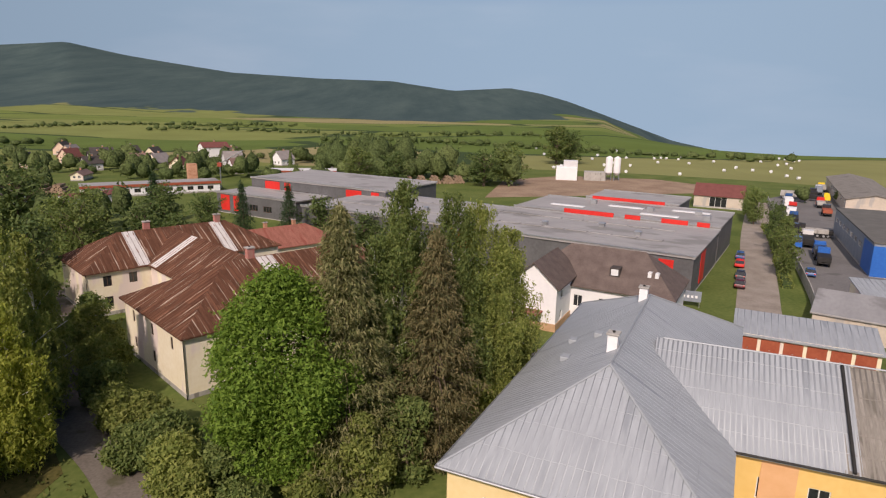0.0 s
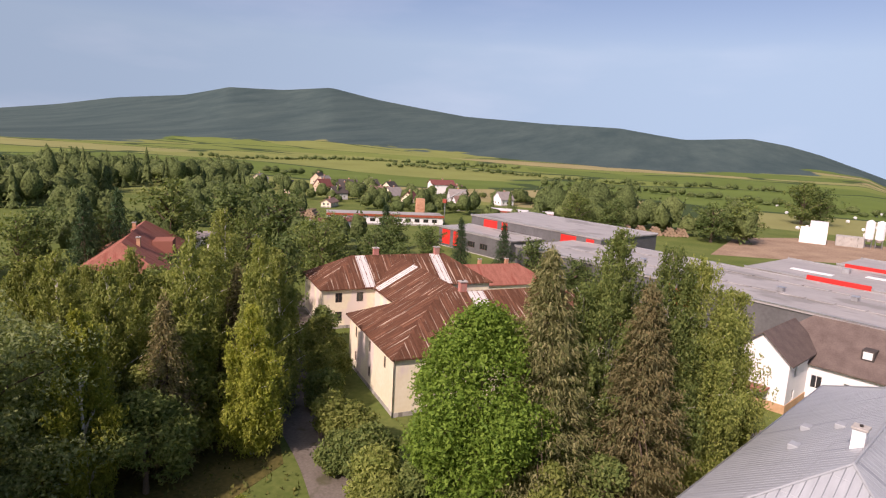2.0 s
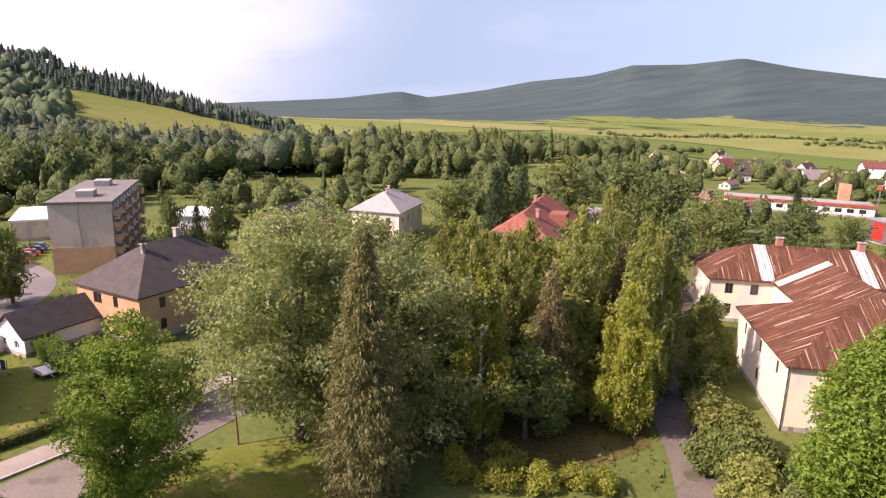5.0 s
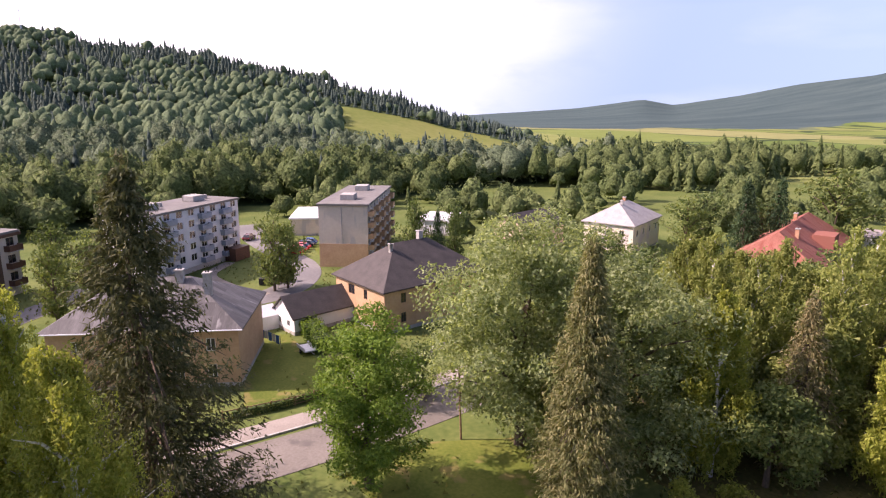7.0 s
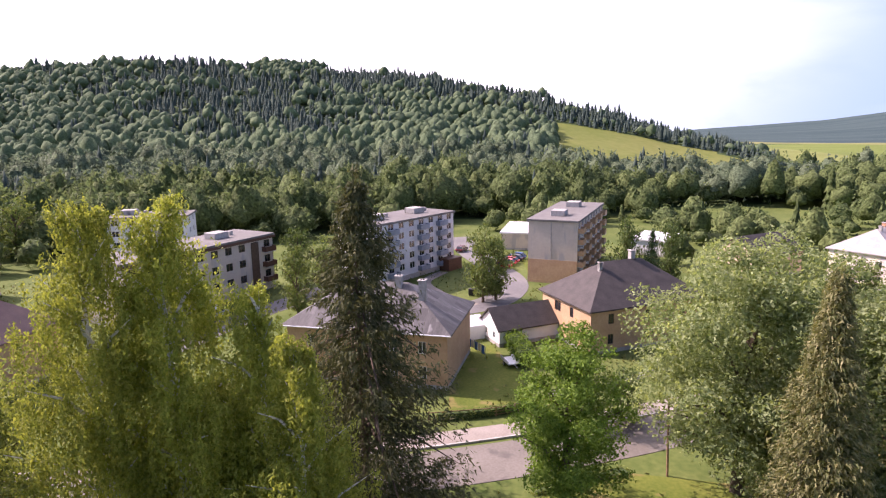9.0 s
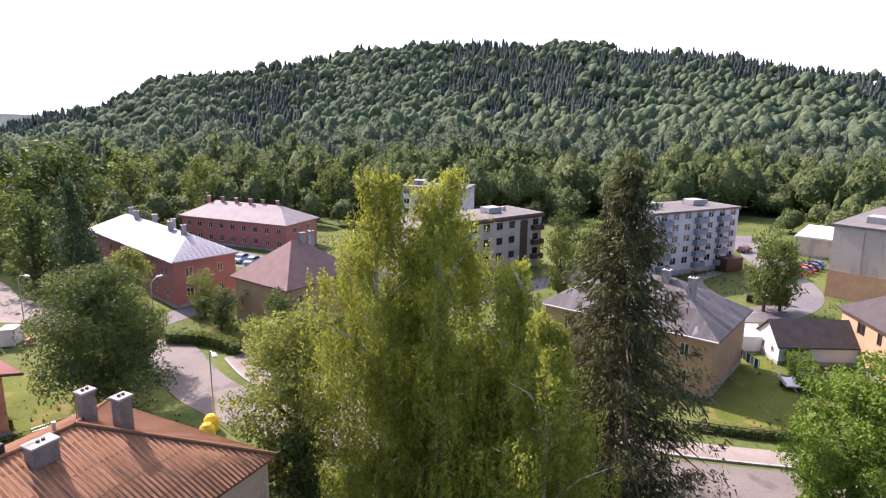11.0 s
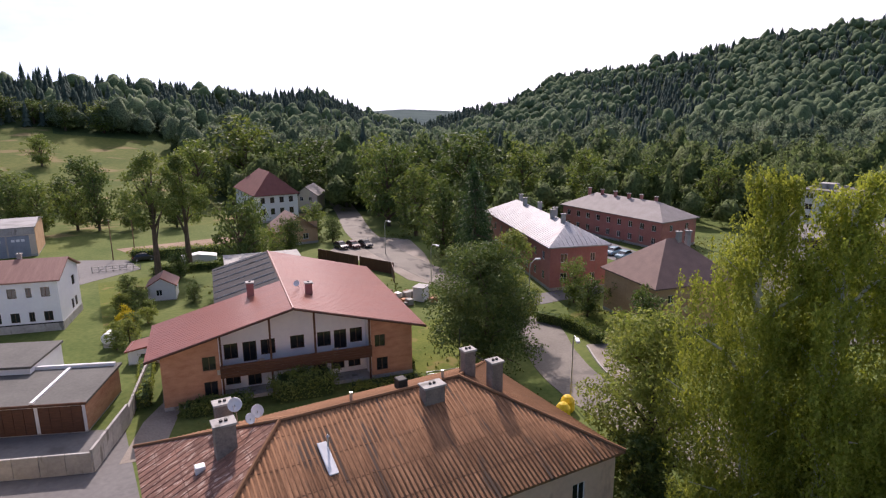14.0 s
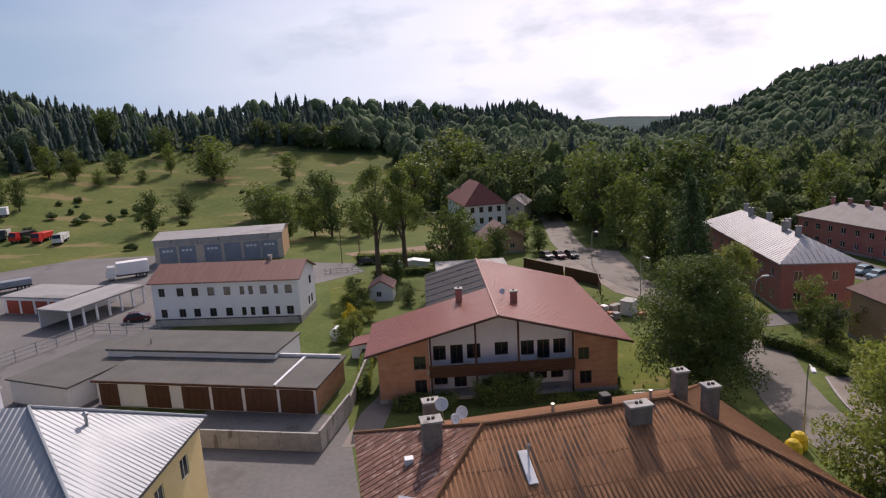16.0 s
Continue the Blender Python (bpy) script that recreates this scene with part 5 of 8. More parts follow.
def barracks():
    """The derelict cream house with rusty roofs: two ranges and a link."""
    lab = "derelict cream rendered house with a rusty streaked sheet roof"
    a, ap = house("derelict_house", lab, -17.5, 77.4, 43, 35, 17.4, 7, 4.4, "hip", M["cream_wall"], M["rusty_roof"],
                  {"front": [(4.2, 4.4, 1.1, 1.6), (9.5, 4.4, 1.1, 1.6), (15, 4.4, 1.1, 1.6), (4.2, 1.2, 1.1, 1.6), (9.5, 1.2, 1.1, 1.6)], "left": [(3.0, 4.5, 0.7, 1.4), (8.7, 4.5, 0.7, 1.4), (14.2, 4.5, 0.7, 1.4), (3.0, 1.4, 0.7, 1.3), (8.7, 1.4, 0.7, 1.3)]}, 0.45, frame_mat=M["frame_dark"])
    b, bp = house("derelict_house", lab, -40.2, 97.2, 43, 29, 12.4, 6.7, 3.7, "hip", M["cream_wall"], M["rusty_roof"],
                  {"front": [(2.6, 4.2, 1.1, 1.5), (6.0, 4.2, 1.1, 1.5), (2.6, 1.2, 1.1, 1.5), (6.0, 1.2, 1.1, 1.5), (24, 4.2, 1.1, 1.5)], "left": []}, 0.45, frame_mat=M["frame_dark"])
    c, cp = house("derelict_house", lab, -30.9, 87.2, 133, 24, 12.0, 6.7, 3.4, "gable", M["cream_wall"], M["rusty_roof"],
                  {"back": [(14.5, 4.2, 0.9, 1.5), (17.5, 4.2, 0.9, 1.5)], "front": []}, 0.45, frame_mat=M["frame_dark"])
    for h, planes in ((a, ap), (b, bp), (c, cp)):
        roof_ribs(h, planes, M["rusty_roof"], 0.7, 0.07, 0.05, label="standing seams of the rusty roof")

    def patch(h, poly, u0, u1, lift=0.02):
        p = [Vector(q) for q in poly]
        e = (p[1] - p[0]).normalized()
        n = e.cross(p[-1] - p[0]).normalized()
        up = n.cross(e)
        top = (p[2] - p[0]).dot(up)
        q = [p[0] + e * u + up * v + n * lift for u, v in ((u0, 0.15), (u1, 0.15), (u1, top - 0.1), (u0, top - 0.1))]
        roof_part(h, [q], M["rust_patch"], 0.015, "roof_patch", "pale grey replaced strip of roof sheet")

    patch(a, ap[0], 13.0, 15.2), patch(b, bp[0], 7.2, 8.9), patch(b, bp[0], 20.5, 22.3), patch(c, cp[1], 6.0, 8.0)
    chimney(a, -5.5, 0.2, 10.6, 12.7, 0.9, 0.7, M["red_wall"]), chimney(a, 8.0, 0.3, 10.6, 12.5, 0.9, 0.7, M["red_wall"])
    chimney(b, -4.0, 0.3, 9.8, 11.6, 0.9, 0.7, M["red_wall"]), chimney(b, 7.0, 0.0, 9.8, 11.6, 0.9, 0.7, M["red_wall"])
    downpipe(a, -17.6, -8.8, 6.9, M["black"]), downpipe(b, -14.6, -6.3, 6.6, M["black"])
    r, rp = house("red_roofed_house", "low house with a faded salmon-red sheet roof", -31, 118, 40, 26, 10, 3.4, 2.8, "hip", M["cream_wall"], M["salmon_roof"], {}, 0.4)
    for x in (-6, 0, 6):
        chimney(r, x, 1.0, 5.2, 7.1, 0.6, 0.6, M["brick_wall"])


barracks()


def factory():
    """Dark-clad halls with red panels and flat grey roofs."""
    along, inward = Vector((-0.848, 0.530)), Vector((0.530, 0.848))
    corner = Vector((42.2, 96.1))

    def hall(u, v, L, W, h, reds, windows=()):
        c = corner + along * (u + L / 2) + inward * (v + W / 2)
        f, _ = house("factory_hall", "dark grey clad factory hall with red panels and a flat roof", c.x, c.y, -32, L, W, h, 0.35, "flat", M["dark_clad"], M["hall_roof"], {"front": list(windows)}, 0.25, category="factory", frame_mat=M["frame_dark"], plinth=0.2)
        for x, w, z0, z1 in reds:
            part("red_panel", box((L / 2 - x - w, -W / 2 - 0.08, z0), (L / 2 - x, -W / 2 - 0.01, z1)), M["red_paint"], f, "bright red facade panel")
        for sy in (-1, 1):
            part("parapet", box((-L / 2 - 0.3, sy * (W / 2 + 0.17) - 0.13, h + 0.35), (L / 2 + 0.3, sy * (W / 2 + 0.17) + 0.13, h + 0.55)), M["metal"], f)
        return f

    m = hall(0, 0, 84, 27, 6.6, ((3.0, 2.4, 0.6, 6.0), (7.4, 7.5, 2.6, 6.4), (40, 5, 2.6, 6.4)))
    for y in (-4.5, 6.5):
        for i in range(16):
            part("roof_light", box((-38 + i * 4.6, y, 6.95), (-33.9 + i * 4.6, y + 1.5, 7.12), 0.06), M["hall_roof"], m, "pale dusty strip roof light")
    for x, y in ((30, -1), (22, 3), (12, -2), (-2, 2), (-16, -2), (-28, 3)):
        vent = part("roof_vent", box((x - 0.5, y - 0.5, 6.95), (x + 0.5, y + 0.5, 7.6), 0.05), M["metal"], m)
        part("cowl", box((x - 0.65, y - 0.65, 7.6), (x + 0.65, y + 0.65, 7.72), 0.03), M["metal"], vent)
    part("side_panel", box((42.0, -6.0, 0.8), (42.08, -1.5, 6.2)), M["red_paint"], m, "red panel on the end wall")
    hall(76, 21, 47, 24, 8.2, ((2.0, 2.4, 3.4, 7.9), (7.5, 5.0, 3.4, 7.9), (32, 2.2, 3.4, 7.9), (36.0, 5.6, 3.4, 7.9)), row(3, 14, 21, 4.6, 1.6, 1.3))
    hall(95, 9.5, 29, 11.2, 5.2, ((20.5, 2.0, 0.8, 4.9), (24, 3.4, 0.8, 4.9)), row(2, 14, 19, 1.6, 3.0, 1.6))
    k = hall(0, 28, 44, 21, 7.0, ((3, 5, 3.6, 6.6),))
    for x, y in ((-12, -3), (0, 3), (9, -4), (14, 5)):
        part("roof_light", box((x - 4, y - 0.8, 7.35), (x + 4, y + 0.8, 7.55), 0.06), M["skylight_white"], k)
    for x, w in ((19.0, 1.2), (13.5, 2.6), (5.0, 1.6), (-4.5, 5.5)):
        part("red_band", box((x - w, -10.95, 6.2), (x + w, -10.62, 8.0)), M["red_paint"], k, "red roof-edge band")
    for x, y in ((16, 2), (18.5, -3), (6, 1), (-8, 4)):
        part("roof_vent", box((x - 0.7, y - 0.6, 7.35), (x + 0.7, y + 0.6, 8.3), 0.05), M["metal"], k)
    q = hall(12, 49.5, 22, 15, 7.6, ())
    part("red_band", box((-9.5, -7.95, 7.0), (8.0, -7.62, 8.3)), M["red_paint"], q, "red roof-edge band")
    w, wp = house("white_house", "white house with a dark brown tiled hipped roof", 26.4, 89.6, -30, 21, 11.5, 5.4, 4.4, "hip", M["white_wall"], M["umber_tile"],
                  {"front": row(5, 4.5, 19, 1.9, 1.3, 1.7), "left": []}, 0.5, inset=5)
    part("dormer", box((1.5, -4.2, 6.6), (2.9, -2.6, 7.9), 0.04), M["dark_tile"], w, "small roof dormer")
    part("dormer_pane", box((1.7, -4.24, 6.8), (2.7, -4.2, 7.7)), M["skylight_white"], w)
    for x in (6.6, 7.6):
        part("skylight", box((x, -3.6, 6.8), (x + 0.5, -2.6, 7.75), 0.03), M["skylight_white"], w)
    g, gp = house("white_house", "tall white gabled wing with a stone base", 16.6, 86.0, 62, 10, 6.6, 6.6, 2.9, "gable", M["white_wall"], M["umber_tile"],
                  {"left": [(1.6, 4.4, 1.0, 1.3), (1.6, 1.4, 1.0, 1.4)], "front": [(2.5, 4.2, 0.9, 1.2), (2.5, 1.2, 0.9, 1.3)]}, 0.5)
    part("stone_base", box((-5.1, -3.4, 0), (5.1, 3.4, 1.1)), M["tan_wall"], g, "stone-clad base course")
    porch = part("porch_roof", box((-7.0, -1.5, 2.6), (-5.0, 2.5, 2.8)), M["salmon_roof"], g)
    s = thing("sign_board", pose(40.5, 92, 0, 0, 0, -20), "blue notice board on posts by the factory gate", "sign")
    part("board", box((-1.6, -0.06, 0.9), (1.6, 0.06, 2.6), 0.02), M["blue_grey"], s)
    for i in range(4):
        part("bar", box((-1.1 + i * 0.6, -0.1, 1.5), (-0.75 + i * 0.6, -0.06, 1.9)), M["white_wall"], s)
    for x in (-1.4, 1.4):
        part("post", box((x - 0.06, -0.05, 0), (x + 0.06, 0.05, 0.9)), M["metal"], s)


factory()


def truck_firm():
    b, _ = house("blue_hall", "blue and grey hall with a white gate", 98.5, 129.5, 65, 46, 14, 6.4, 0.3, "flat", M["blue_grey"], M["tar_roof"], {"back": row(9, 3, 43, 3.4, 3.0, 1.2)}, 0.2, category="workshop")
    part("blue_end", box((-23.06, -7.0, 0.1), (-23.01, 7.0, 5.9)), M["blue_paint"], b, "bright blue end wall")
    part("blue_side", box((-23.0, 7.01, 0.1), (-14.0, 7.06, 5.9)), M["blue_paint"], b, "bright blue side wall")
    part("gate", box((-23.14, -2.4, 0.1), (-23.06, 2.2, 4.2)), M["white_wall"], b, "white roller gate")
    for x, y, L in ((150, 215, 74), (178, 205, 70), (205, 240, 60)):
        s, sp = house("shed", "long grey shed with a low sheet roof", x, y, 62, L, 15, 4.5, 1.6, "gable", M["grey_panel"], M["old_sheet"], {"back": row(8, 4, L - 4, 2.2, 3.0, 1.2)}, 0.4, category="shed")
    v, vp = house("arched_shed", "dark open shed at the end of the factory road", 92, 196, -28, 14, 12, 4, 3, "gable", M["grey_panel"], M["maroon_tile"], {"front": [(7, 0.1, 5, 3.4)]}, 0.4, category="shed")
    w = thing("boundary_wall", pose(0, 0, 0), "grey concrete panel wall along the factory road", "wall")
    line = [(55, 82), (63, 98), (85, 146), (113, 206)]
    for (xa, ya), (xb, yb) in zip(line, line[1:]):
        n = max(2, int(math.hypot(xb - xa, yb - ya) / 3))
        ang = math.degrees(math.atan2(yb - ya, xb - xa))
        for i in range(n):
            t = (i + 0.5) / n
            ln = math.hypot(xb - xa, yb - ya) / n
            o = part("panel", box((-ln / 2 + 0.04, -0.07, -0.2), (ln / 2 - 0.04, 0.07, 2.1)), M["concrete"], w)
            o.matrix_basis = pose(xa + (xb - xa) * t, ya + (yb - ya) * t, 0, 0, 0, ang)
    p = thing("concrete_plant", pose(57, 262, 0, 0, 0, -12) @ Matrix.Scale(0.72, 4), "white concrete mixing plant with silos", "plant")
    part("body", box((-6, -5, 0), (6, 5, 7.5), 0.1), M["white_wall"], p)
    part("tower", box((-2, -4, 7.5), (6, 4, 11), 0.1), M["white_panel"], p)
    for x in (24, 28.5):
        silo = part("silo", tube([(x, 4, 3), (x, 4, 4.5), (x, 4, 13), (x, 4, 14)], [0.6, 2, 2, 0.5], 12), M["white_wall"], p)
        for dx, dy in ((-1.4, -1.4), (1.4, 1.4), (-1.4, 1.4), (1.4, -1.4)):
            part("leg", tube([(x + dx, 4 + dy, 0), (x + dx, 4 + dy, 4.5)], [0.15, 0.15], 5), M["metal"], silo)
    part("bunker", box((10, -2, 0), (22, 6, 5), 0.1), M["concrete"], p)


truck_firm()


# ---- apartment blocks and houses of the estate ----
def balcony(parent, at, w, d, mat):
    b = part("balcony", box((-w / 2, -d, -0.12), (w / 2, 0, 0.0)), M["concrete"], parent)
    b.matrix_basis = at
    part("railing", box((-w / 2, -d, 0.05), (w / 2, -d + 0.06, 1.0)), mat, b)
    for s in (-1, 1):
        part("railing", box((s * (w / 2) - 0.03, -d, 0.05), (s * (w / 2) + 0.03, 0, 1.0)), mat, b)


def block(name, label, cx, cy, ang, L, W, h, floors, cols, wall, bal_cols=(), base_h=1.2, frame_mat=None, ends=(), bal_mat=None):
    fh = (h - base_h) / floors
    xs = [L * (i + 0.5) / cols for i in range(cols)]
    holes = [(x, base_h + k * fh + 0.85, 1.5, 1.35) for i, x in enumerate(xs) for k in range(floors)]
    back = list(holes)
    end = [(W * t, base_h + k * fh + 0.85, 1.2, 1.3) for t in (0.3, 0.7) for k in range(floors)]
    b, _ = house(name, label, cx, cy, ang, L, W, h, 0.4, "flat", wall, M["flat_roof"], {"front": holes, "back": back, **{e: end for e in ends}}, 0.3, category="apartment block", frame_mat=frame_mat or M["frame_white"], plinth=base_h * 0.8, bars=1)
    for i in bal_cols:
        for k in range(floors):
            balcony(b, Matrix.Translation((-L / 2 + xs[i], -W / 2, base_h + k * fh + 0.05)), 2.6, 1.1, bal_mat or M["grey_panel"])
    for x in (-L * 0.28, L * 0.22):
        part("roof_hut", box((x - 1.6, -1.2, h + 0.4), (x + 1.6, 1.6, h + 1.5), 0.05), M["concrete"], b)
        part("vent", box((x + 3, 0, h + 0.4), (x + 3.7, 0.7, h + 1.2), 0.04), M["concrete"], b)
    return b


b1 = block("apartment_block", "five-storey white panel block of flats with balconies", -126.8, -18.1, 145, 24, 10, 11.8, 5, 8, M["white_panel"], (1, 4, 6), ends=("left",), bal_mat=M["blue_grey"])
part("shelter", box((7, -7.6, 0), (11.5, -5.0, 2.6), 0.05), M["brown_wood"], b1, "dark timber entrance shelter")
b2 = block("apartment_block", "five-storey beige block of flats with a blank end wall", -132.2, 17.3, 161, 29, 9.5, 12, 5, 9, M["grey_panel"], (0, 2, 4, 6, 8), bal_mat=M["tan_wall"])
part("end_seam", box((-14.56, 0.2, 0.5), (-14.5, 0.35, 12)), M["concrete"], b2)
part("base_paint", box((-14.57, -4.75, 0.0), (-14.51, 4.75, 4.6)), M["tan_wall"], b2, "tan painted lower end wall")
b3 = block("apartment_block", "grey-beige three-storey block of flats with a brown parapet", -103.6, -52.0, 155, 31, 10, 10.2, 3, 10, M["grey_panel"], (9,), frame_mat=M["frame_dark"], base_h=1.6, bal_mat=M["brown_wood"], ends=("left",))
part("parapet", box((-15.9, -5.4, 9.75), (15.9, -5.02, 10.25)), M["brown_wood"], b3, "dark brown parapet band")
part("stair_bay", box((9.9, -5.14, 1.4), (11.7, -5.02, 9.4)), M["frame_dark"], b3, "dark glazed stair bay")
b4 = block("apartment_block", "pale panel block of flats behind the birches", -137.5, -76.5, 104, 17, 9, 11, 4, 5, M["white_panel"], (), ends=("right",))

brk, brkp = house("brick_house", "tan brick house with a dark tiled hipped roof", -89.0, 19.4, 115, 18.6, 12.4, 6.5, 4.5, "hip", M["tan_wall"], M["dark_tile"],
                  {"front": row(3, 3.2, 15, 4.0, 0.9, 1.4) + row(3, 3.2, 15, 1.2, 0.9, 1.4), "left": [(4.2, 4.0, 1.6, 1.4), (7.8, 4.0, 0.9, 1.4), (4.2, 1.2, 0.9, 1.3)]}, 0.5, frame_mat=M["frame_dark"])
chimney(brk, 1.8, 0.3, 10.2, 12.2, 0.7, 0.7, M["concrete"]), chimney(brk, -4.4, -0.9, 9.2, 11.2, 0.5, 0.5, M["concrete"])
h2, h2p = house("brick_house", "tan brick house with a weathered grey sheet hipped roof", -76.0, -13.2, 80, 20, 13, 7.2, 3.8, "hip", M["tan_wall"], M["dark_sheet"],
                {"front": row(5, 3, 17, 4.2, 1.0, 1.5) + row(5, 3, 17, 1.2, 1.0, 1.5), "right": []}, 0.6)
for x, y in ((2.5, -0.6), (6.0, -2.2), (-4.0, 0.8)):
    chimney(h2, x, y, 9.0, 12.0, 0.8, 0.8, M["concrete"], 2)
gutter(h2, (-10.6, -7.2, 6.78), (10.6, -7.2, 6.78), M["skylight_white"])
gg, ggp = house("garage", "low white-gabled garage with a brown tiled roof", -87.4, 5.4, 117, 11, 5.6, 2.7, 2.3, "gable", M["white_wall"], M["dark_tile"], {"left": [(1.6, 0.9, 0.8, 0.9), (4.0, 0.9, 0.8, 0.9)]}, 0.35, category="garage")
lh, _ = house("low_hall", "long low white hall with a pale roof", -160, 10, 170, 17, 10, 4, 0.4, "flat", M["grey_panel"], M["skylight_white"], {"left": []}, 0.3, category="hall")
house("low_hall", "low white hall behind the flats", -150, 40, 150, 12, 8, 3.4, 0.4, "flat", M["white_wall"], M["skylight_white"], {}, 0.3, category="hall")
pk, pkp = house("house", "cream house with a pale grey hipped roof", -121.5, 74.5, 128, 16.5, 11, 6.8, 3.4, "hip", M["cream_wall"], M["pale_grey_roof"], {"left": row(3, 2.5, 8.5, 3.8, 1.1, 1.4) + row(3, 2.5, 8.5, 1.1, 1.1, 1.4), "front": row(4, 2.5, 14, 3.8, 1.1, 1.4)}, 0.5)
chimney(pk, 1.5, 0.5, 9.2, 11.0, 0.6, 0.6, M["brick_wall"]), chimney(pk, -2.5, -0.5, 9.2, 10.8, 0.5, 0.5, M["concrete"])
house("house", "dark-roofed house half hidden by trees", -128, 55, 120, 14, 9, 5, 3, "gable", M["pink_wall"], M["dark_tile"], {"left": row(2, 2.5, 6.5, 2.6, 1.0, 1.3)}, 0.4)
rb, rbp = house("red_barn", "long barn with a faded orange-red sheet roof", -91.5, 91.5, 126, 35, 13.5, 5.6, 4.6, "hip", M["pink_wall"], M["salmon_roof"], {"front": row(6, 4, 30, 3.0, 1.0, 1.3)}, 0.5, inset=4, category="barn")
chimney(rb, -9, -2.0, 8.0, 10.4, 0.8, 0.6, M["brick_wall"]), chimney(rb, 5, 0.8, 9.0, 11.0, 0.8, 0.6, M["brick_wall"])
part("gable_dormer", box((-3, -6.9, 5.6), (2, -3.4, 8.6), 0.05), M["salmon_roof"], rb)
house("white_hall", "low white hall across the meadow", -100, 128, 25, 16, 8, 3.6, 1.0, "gable", M["white_wall"], M["pale_tile"], {}, 0.3, category="hall")

sl, slp = house("red_terrace", "dark red rendered terrace with a silvery sheet roof", -69.9, -94.9, 75, 36, 10, 7.6, 2.7, "hip", M["red_wall"], M["silver_roof"],
                {"right": [(2.4, 4.6, 1.2, 1.5), (7.4, 4.6, 0.9, 1.4), (2.4, 1.4, 1.2, 1.5), (7.4, 1.4, 0.9, 1.3)], "front": row(9, 2.5, 33, 4.6, 1.1, 1.4) + row(9, 2.5, 33, 1.3, 1.1, 1.4)}, 0.5)
roof_ribs(sl, slp, M["silver_roof"], 0.8, 0.07, 0.04, label="seams of the silvery roof")
for x, y in ((12, -0.4), (7.5, -0.5), (5.5, 0.8), (-1, 0.4), (-7, -0.4), (-12, 0.5)):
    chimney(sl, x, y, 9.4, 11.6, 0.6, 0.7, M["concrete"], 1)
r1, r1p = house("red_terrace", "red rendered two-storey terrace with a pale tiled hipped roof", -101.7, -105.5, 95, 29, 11, 6.2, 2.8, "hip", M["red_wall"], M["pale_tile"],
                {"front": row(9, 2, 27, 3.7, 1.1, 1.3) + row(9, 2, 27, 1.0, 1.1, 1.3), "right": row(2, 3, 8, 3.7, 1.0, 1.3) + row(2, 3, 8, 1.0, 1.0, 1.3)}, 0.5)
for x in (-11, -7, -3, 1, 4, 8):
    chimney(r1, x, 0.3 * (-1) ** int(x), 8.0, 10.0, 0.55, 0.55, M["red_wall"], 1)
bh, bhp = house("brown_house", "tan house with a brown tiled hipped roof", -67.5, -61.0, 172, 13, 11.5, 6.8, 4.6, "hip", M["tan_wall"], M["brown_tile"], {"front": row(3, 2.5, 10.5, 3.8, 1.0, 1.4), "right": row(3, 2.5, 9, 3.8, 1.0, 1.4)}, 0.5)
for x in (1.0, 2.6):
    chimney(bh, x, -0.4, 10.0, 12.4, 0.6, 0.6, M["concrete"], 1)

# ---- depot, school and cottages ----
wb, wbp = house("office", "white two-storey office with a red-brown sheet roof", 19.3, -103.2, 167.3, 23.6, 9, 7.4, 1.9, "gable", M["white_wall"], M["office_roof"],
                {"front": [(x, z, w, 1.35) for z in (4.9, 1.5) for x, w in ((1.6, 1.0), (4.6, 1.1), (7.0, 1.1), (9.6, 1.1), (12.2, 1.1), (14.6, 0.7), (16.0, 0.7), (18.0, 1.1), (20.0, 0.7), (22.0, 1.1))],
                 "right": [(6.5, 4.7, 1.2, 1.4), (5.2, 1.5, 1.0, 1.4), (6.8, 1.5, 1.0, 1.4)]}, 0.45, frame_mat=M["frame_dark"], plinth=1.1, category="office")
part("base_band", box((-11.86, -4.57, 1.1), (11.86, -4.51, 1.25)), M["black"], wb)
chimney(wb, 6.0, 0.6, 8.8, 10.0, 0.5, 0.5, M["concrete"])
hl, hlp = house("depot_hall", "grey depot hall with blue-grey gates and a pale low roof", 30.5, -155.9, 178.2, 29, 12, 6.2, 1.0, "gable", M["grey_panel"], M["hall_roof"], {}, 0.3, category="hall")
for i, x in enumerate((-11.5, -7.2, -1.5, 3.0, 7.4, 11.5)):
    g = part("gate", box((x - 1.9, -6.1, 0.1), (x + 1.9, -6.01, 4.4), 0.02), M["blue_grey"], hl, "blue-grey folding gate")
    if i != 3:
        for k in range(3):
            part("pane", box((x - 1.2 + k * 0.85, -6.14, 3.2), (x - 0.6 + k * 0.85, -6.1, 3.7)), M["skylight_white"], g)
part("fascia", box((-14.5, -6.15, 4.6), (14.5, -6.02, 6.1)), M["concrete"], hl, "dirty pale fascia boards")
part("end_cladding", box((14.51, -5.9, 0.2), (14.57, 5.9, 6.1)), M["tan_wall"], hl, "bare tan brick end wall")
sc, scp = house("school", "white three-storey house with a maroon tiled hipped roof", -35.6, -174, 93, 22, 11, 7.6, 5.0, "hip", M["white_wall"], M["maroon_tile"],
                {"right": row(4, 1.8, 9.2, 5.0, 1.1, 1.5) + row(4, 1.8, 9.2, 2.0, 1.1, 1.6), "front": row(5, 3, 19, 5.0, 1.1, 1.5) + row(5, 3, 19, 2.0, 1.1, 1.6)}, 0.5, frame_mat=M["frame_dark"])
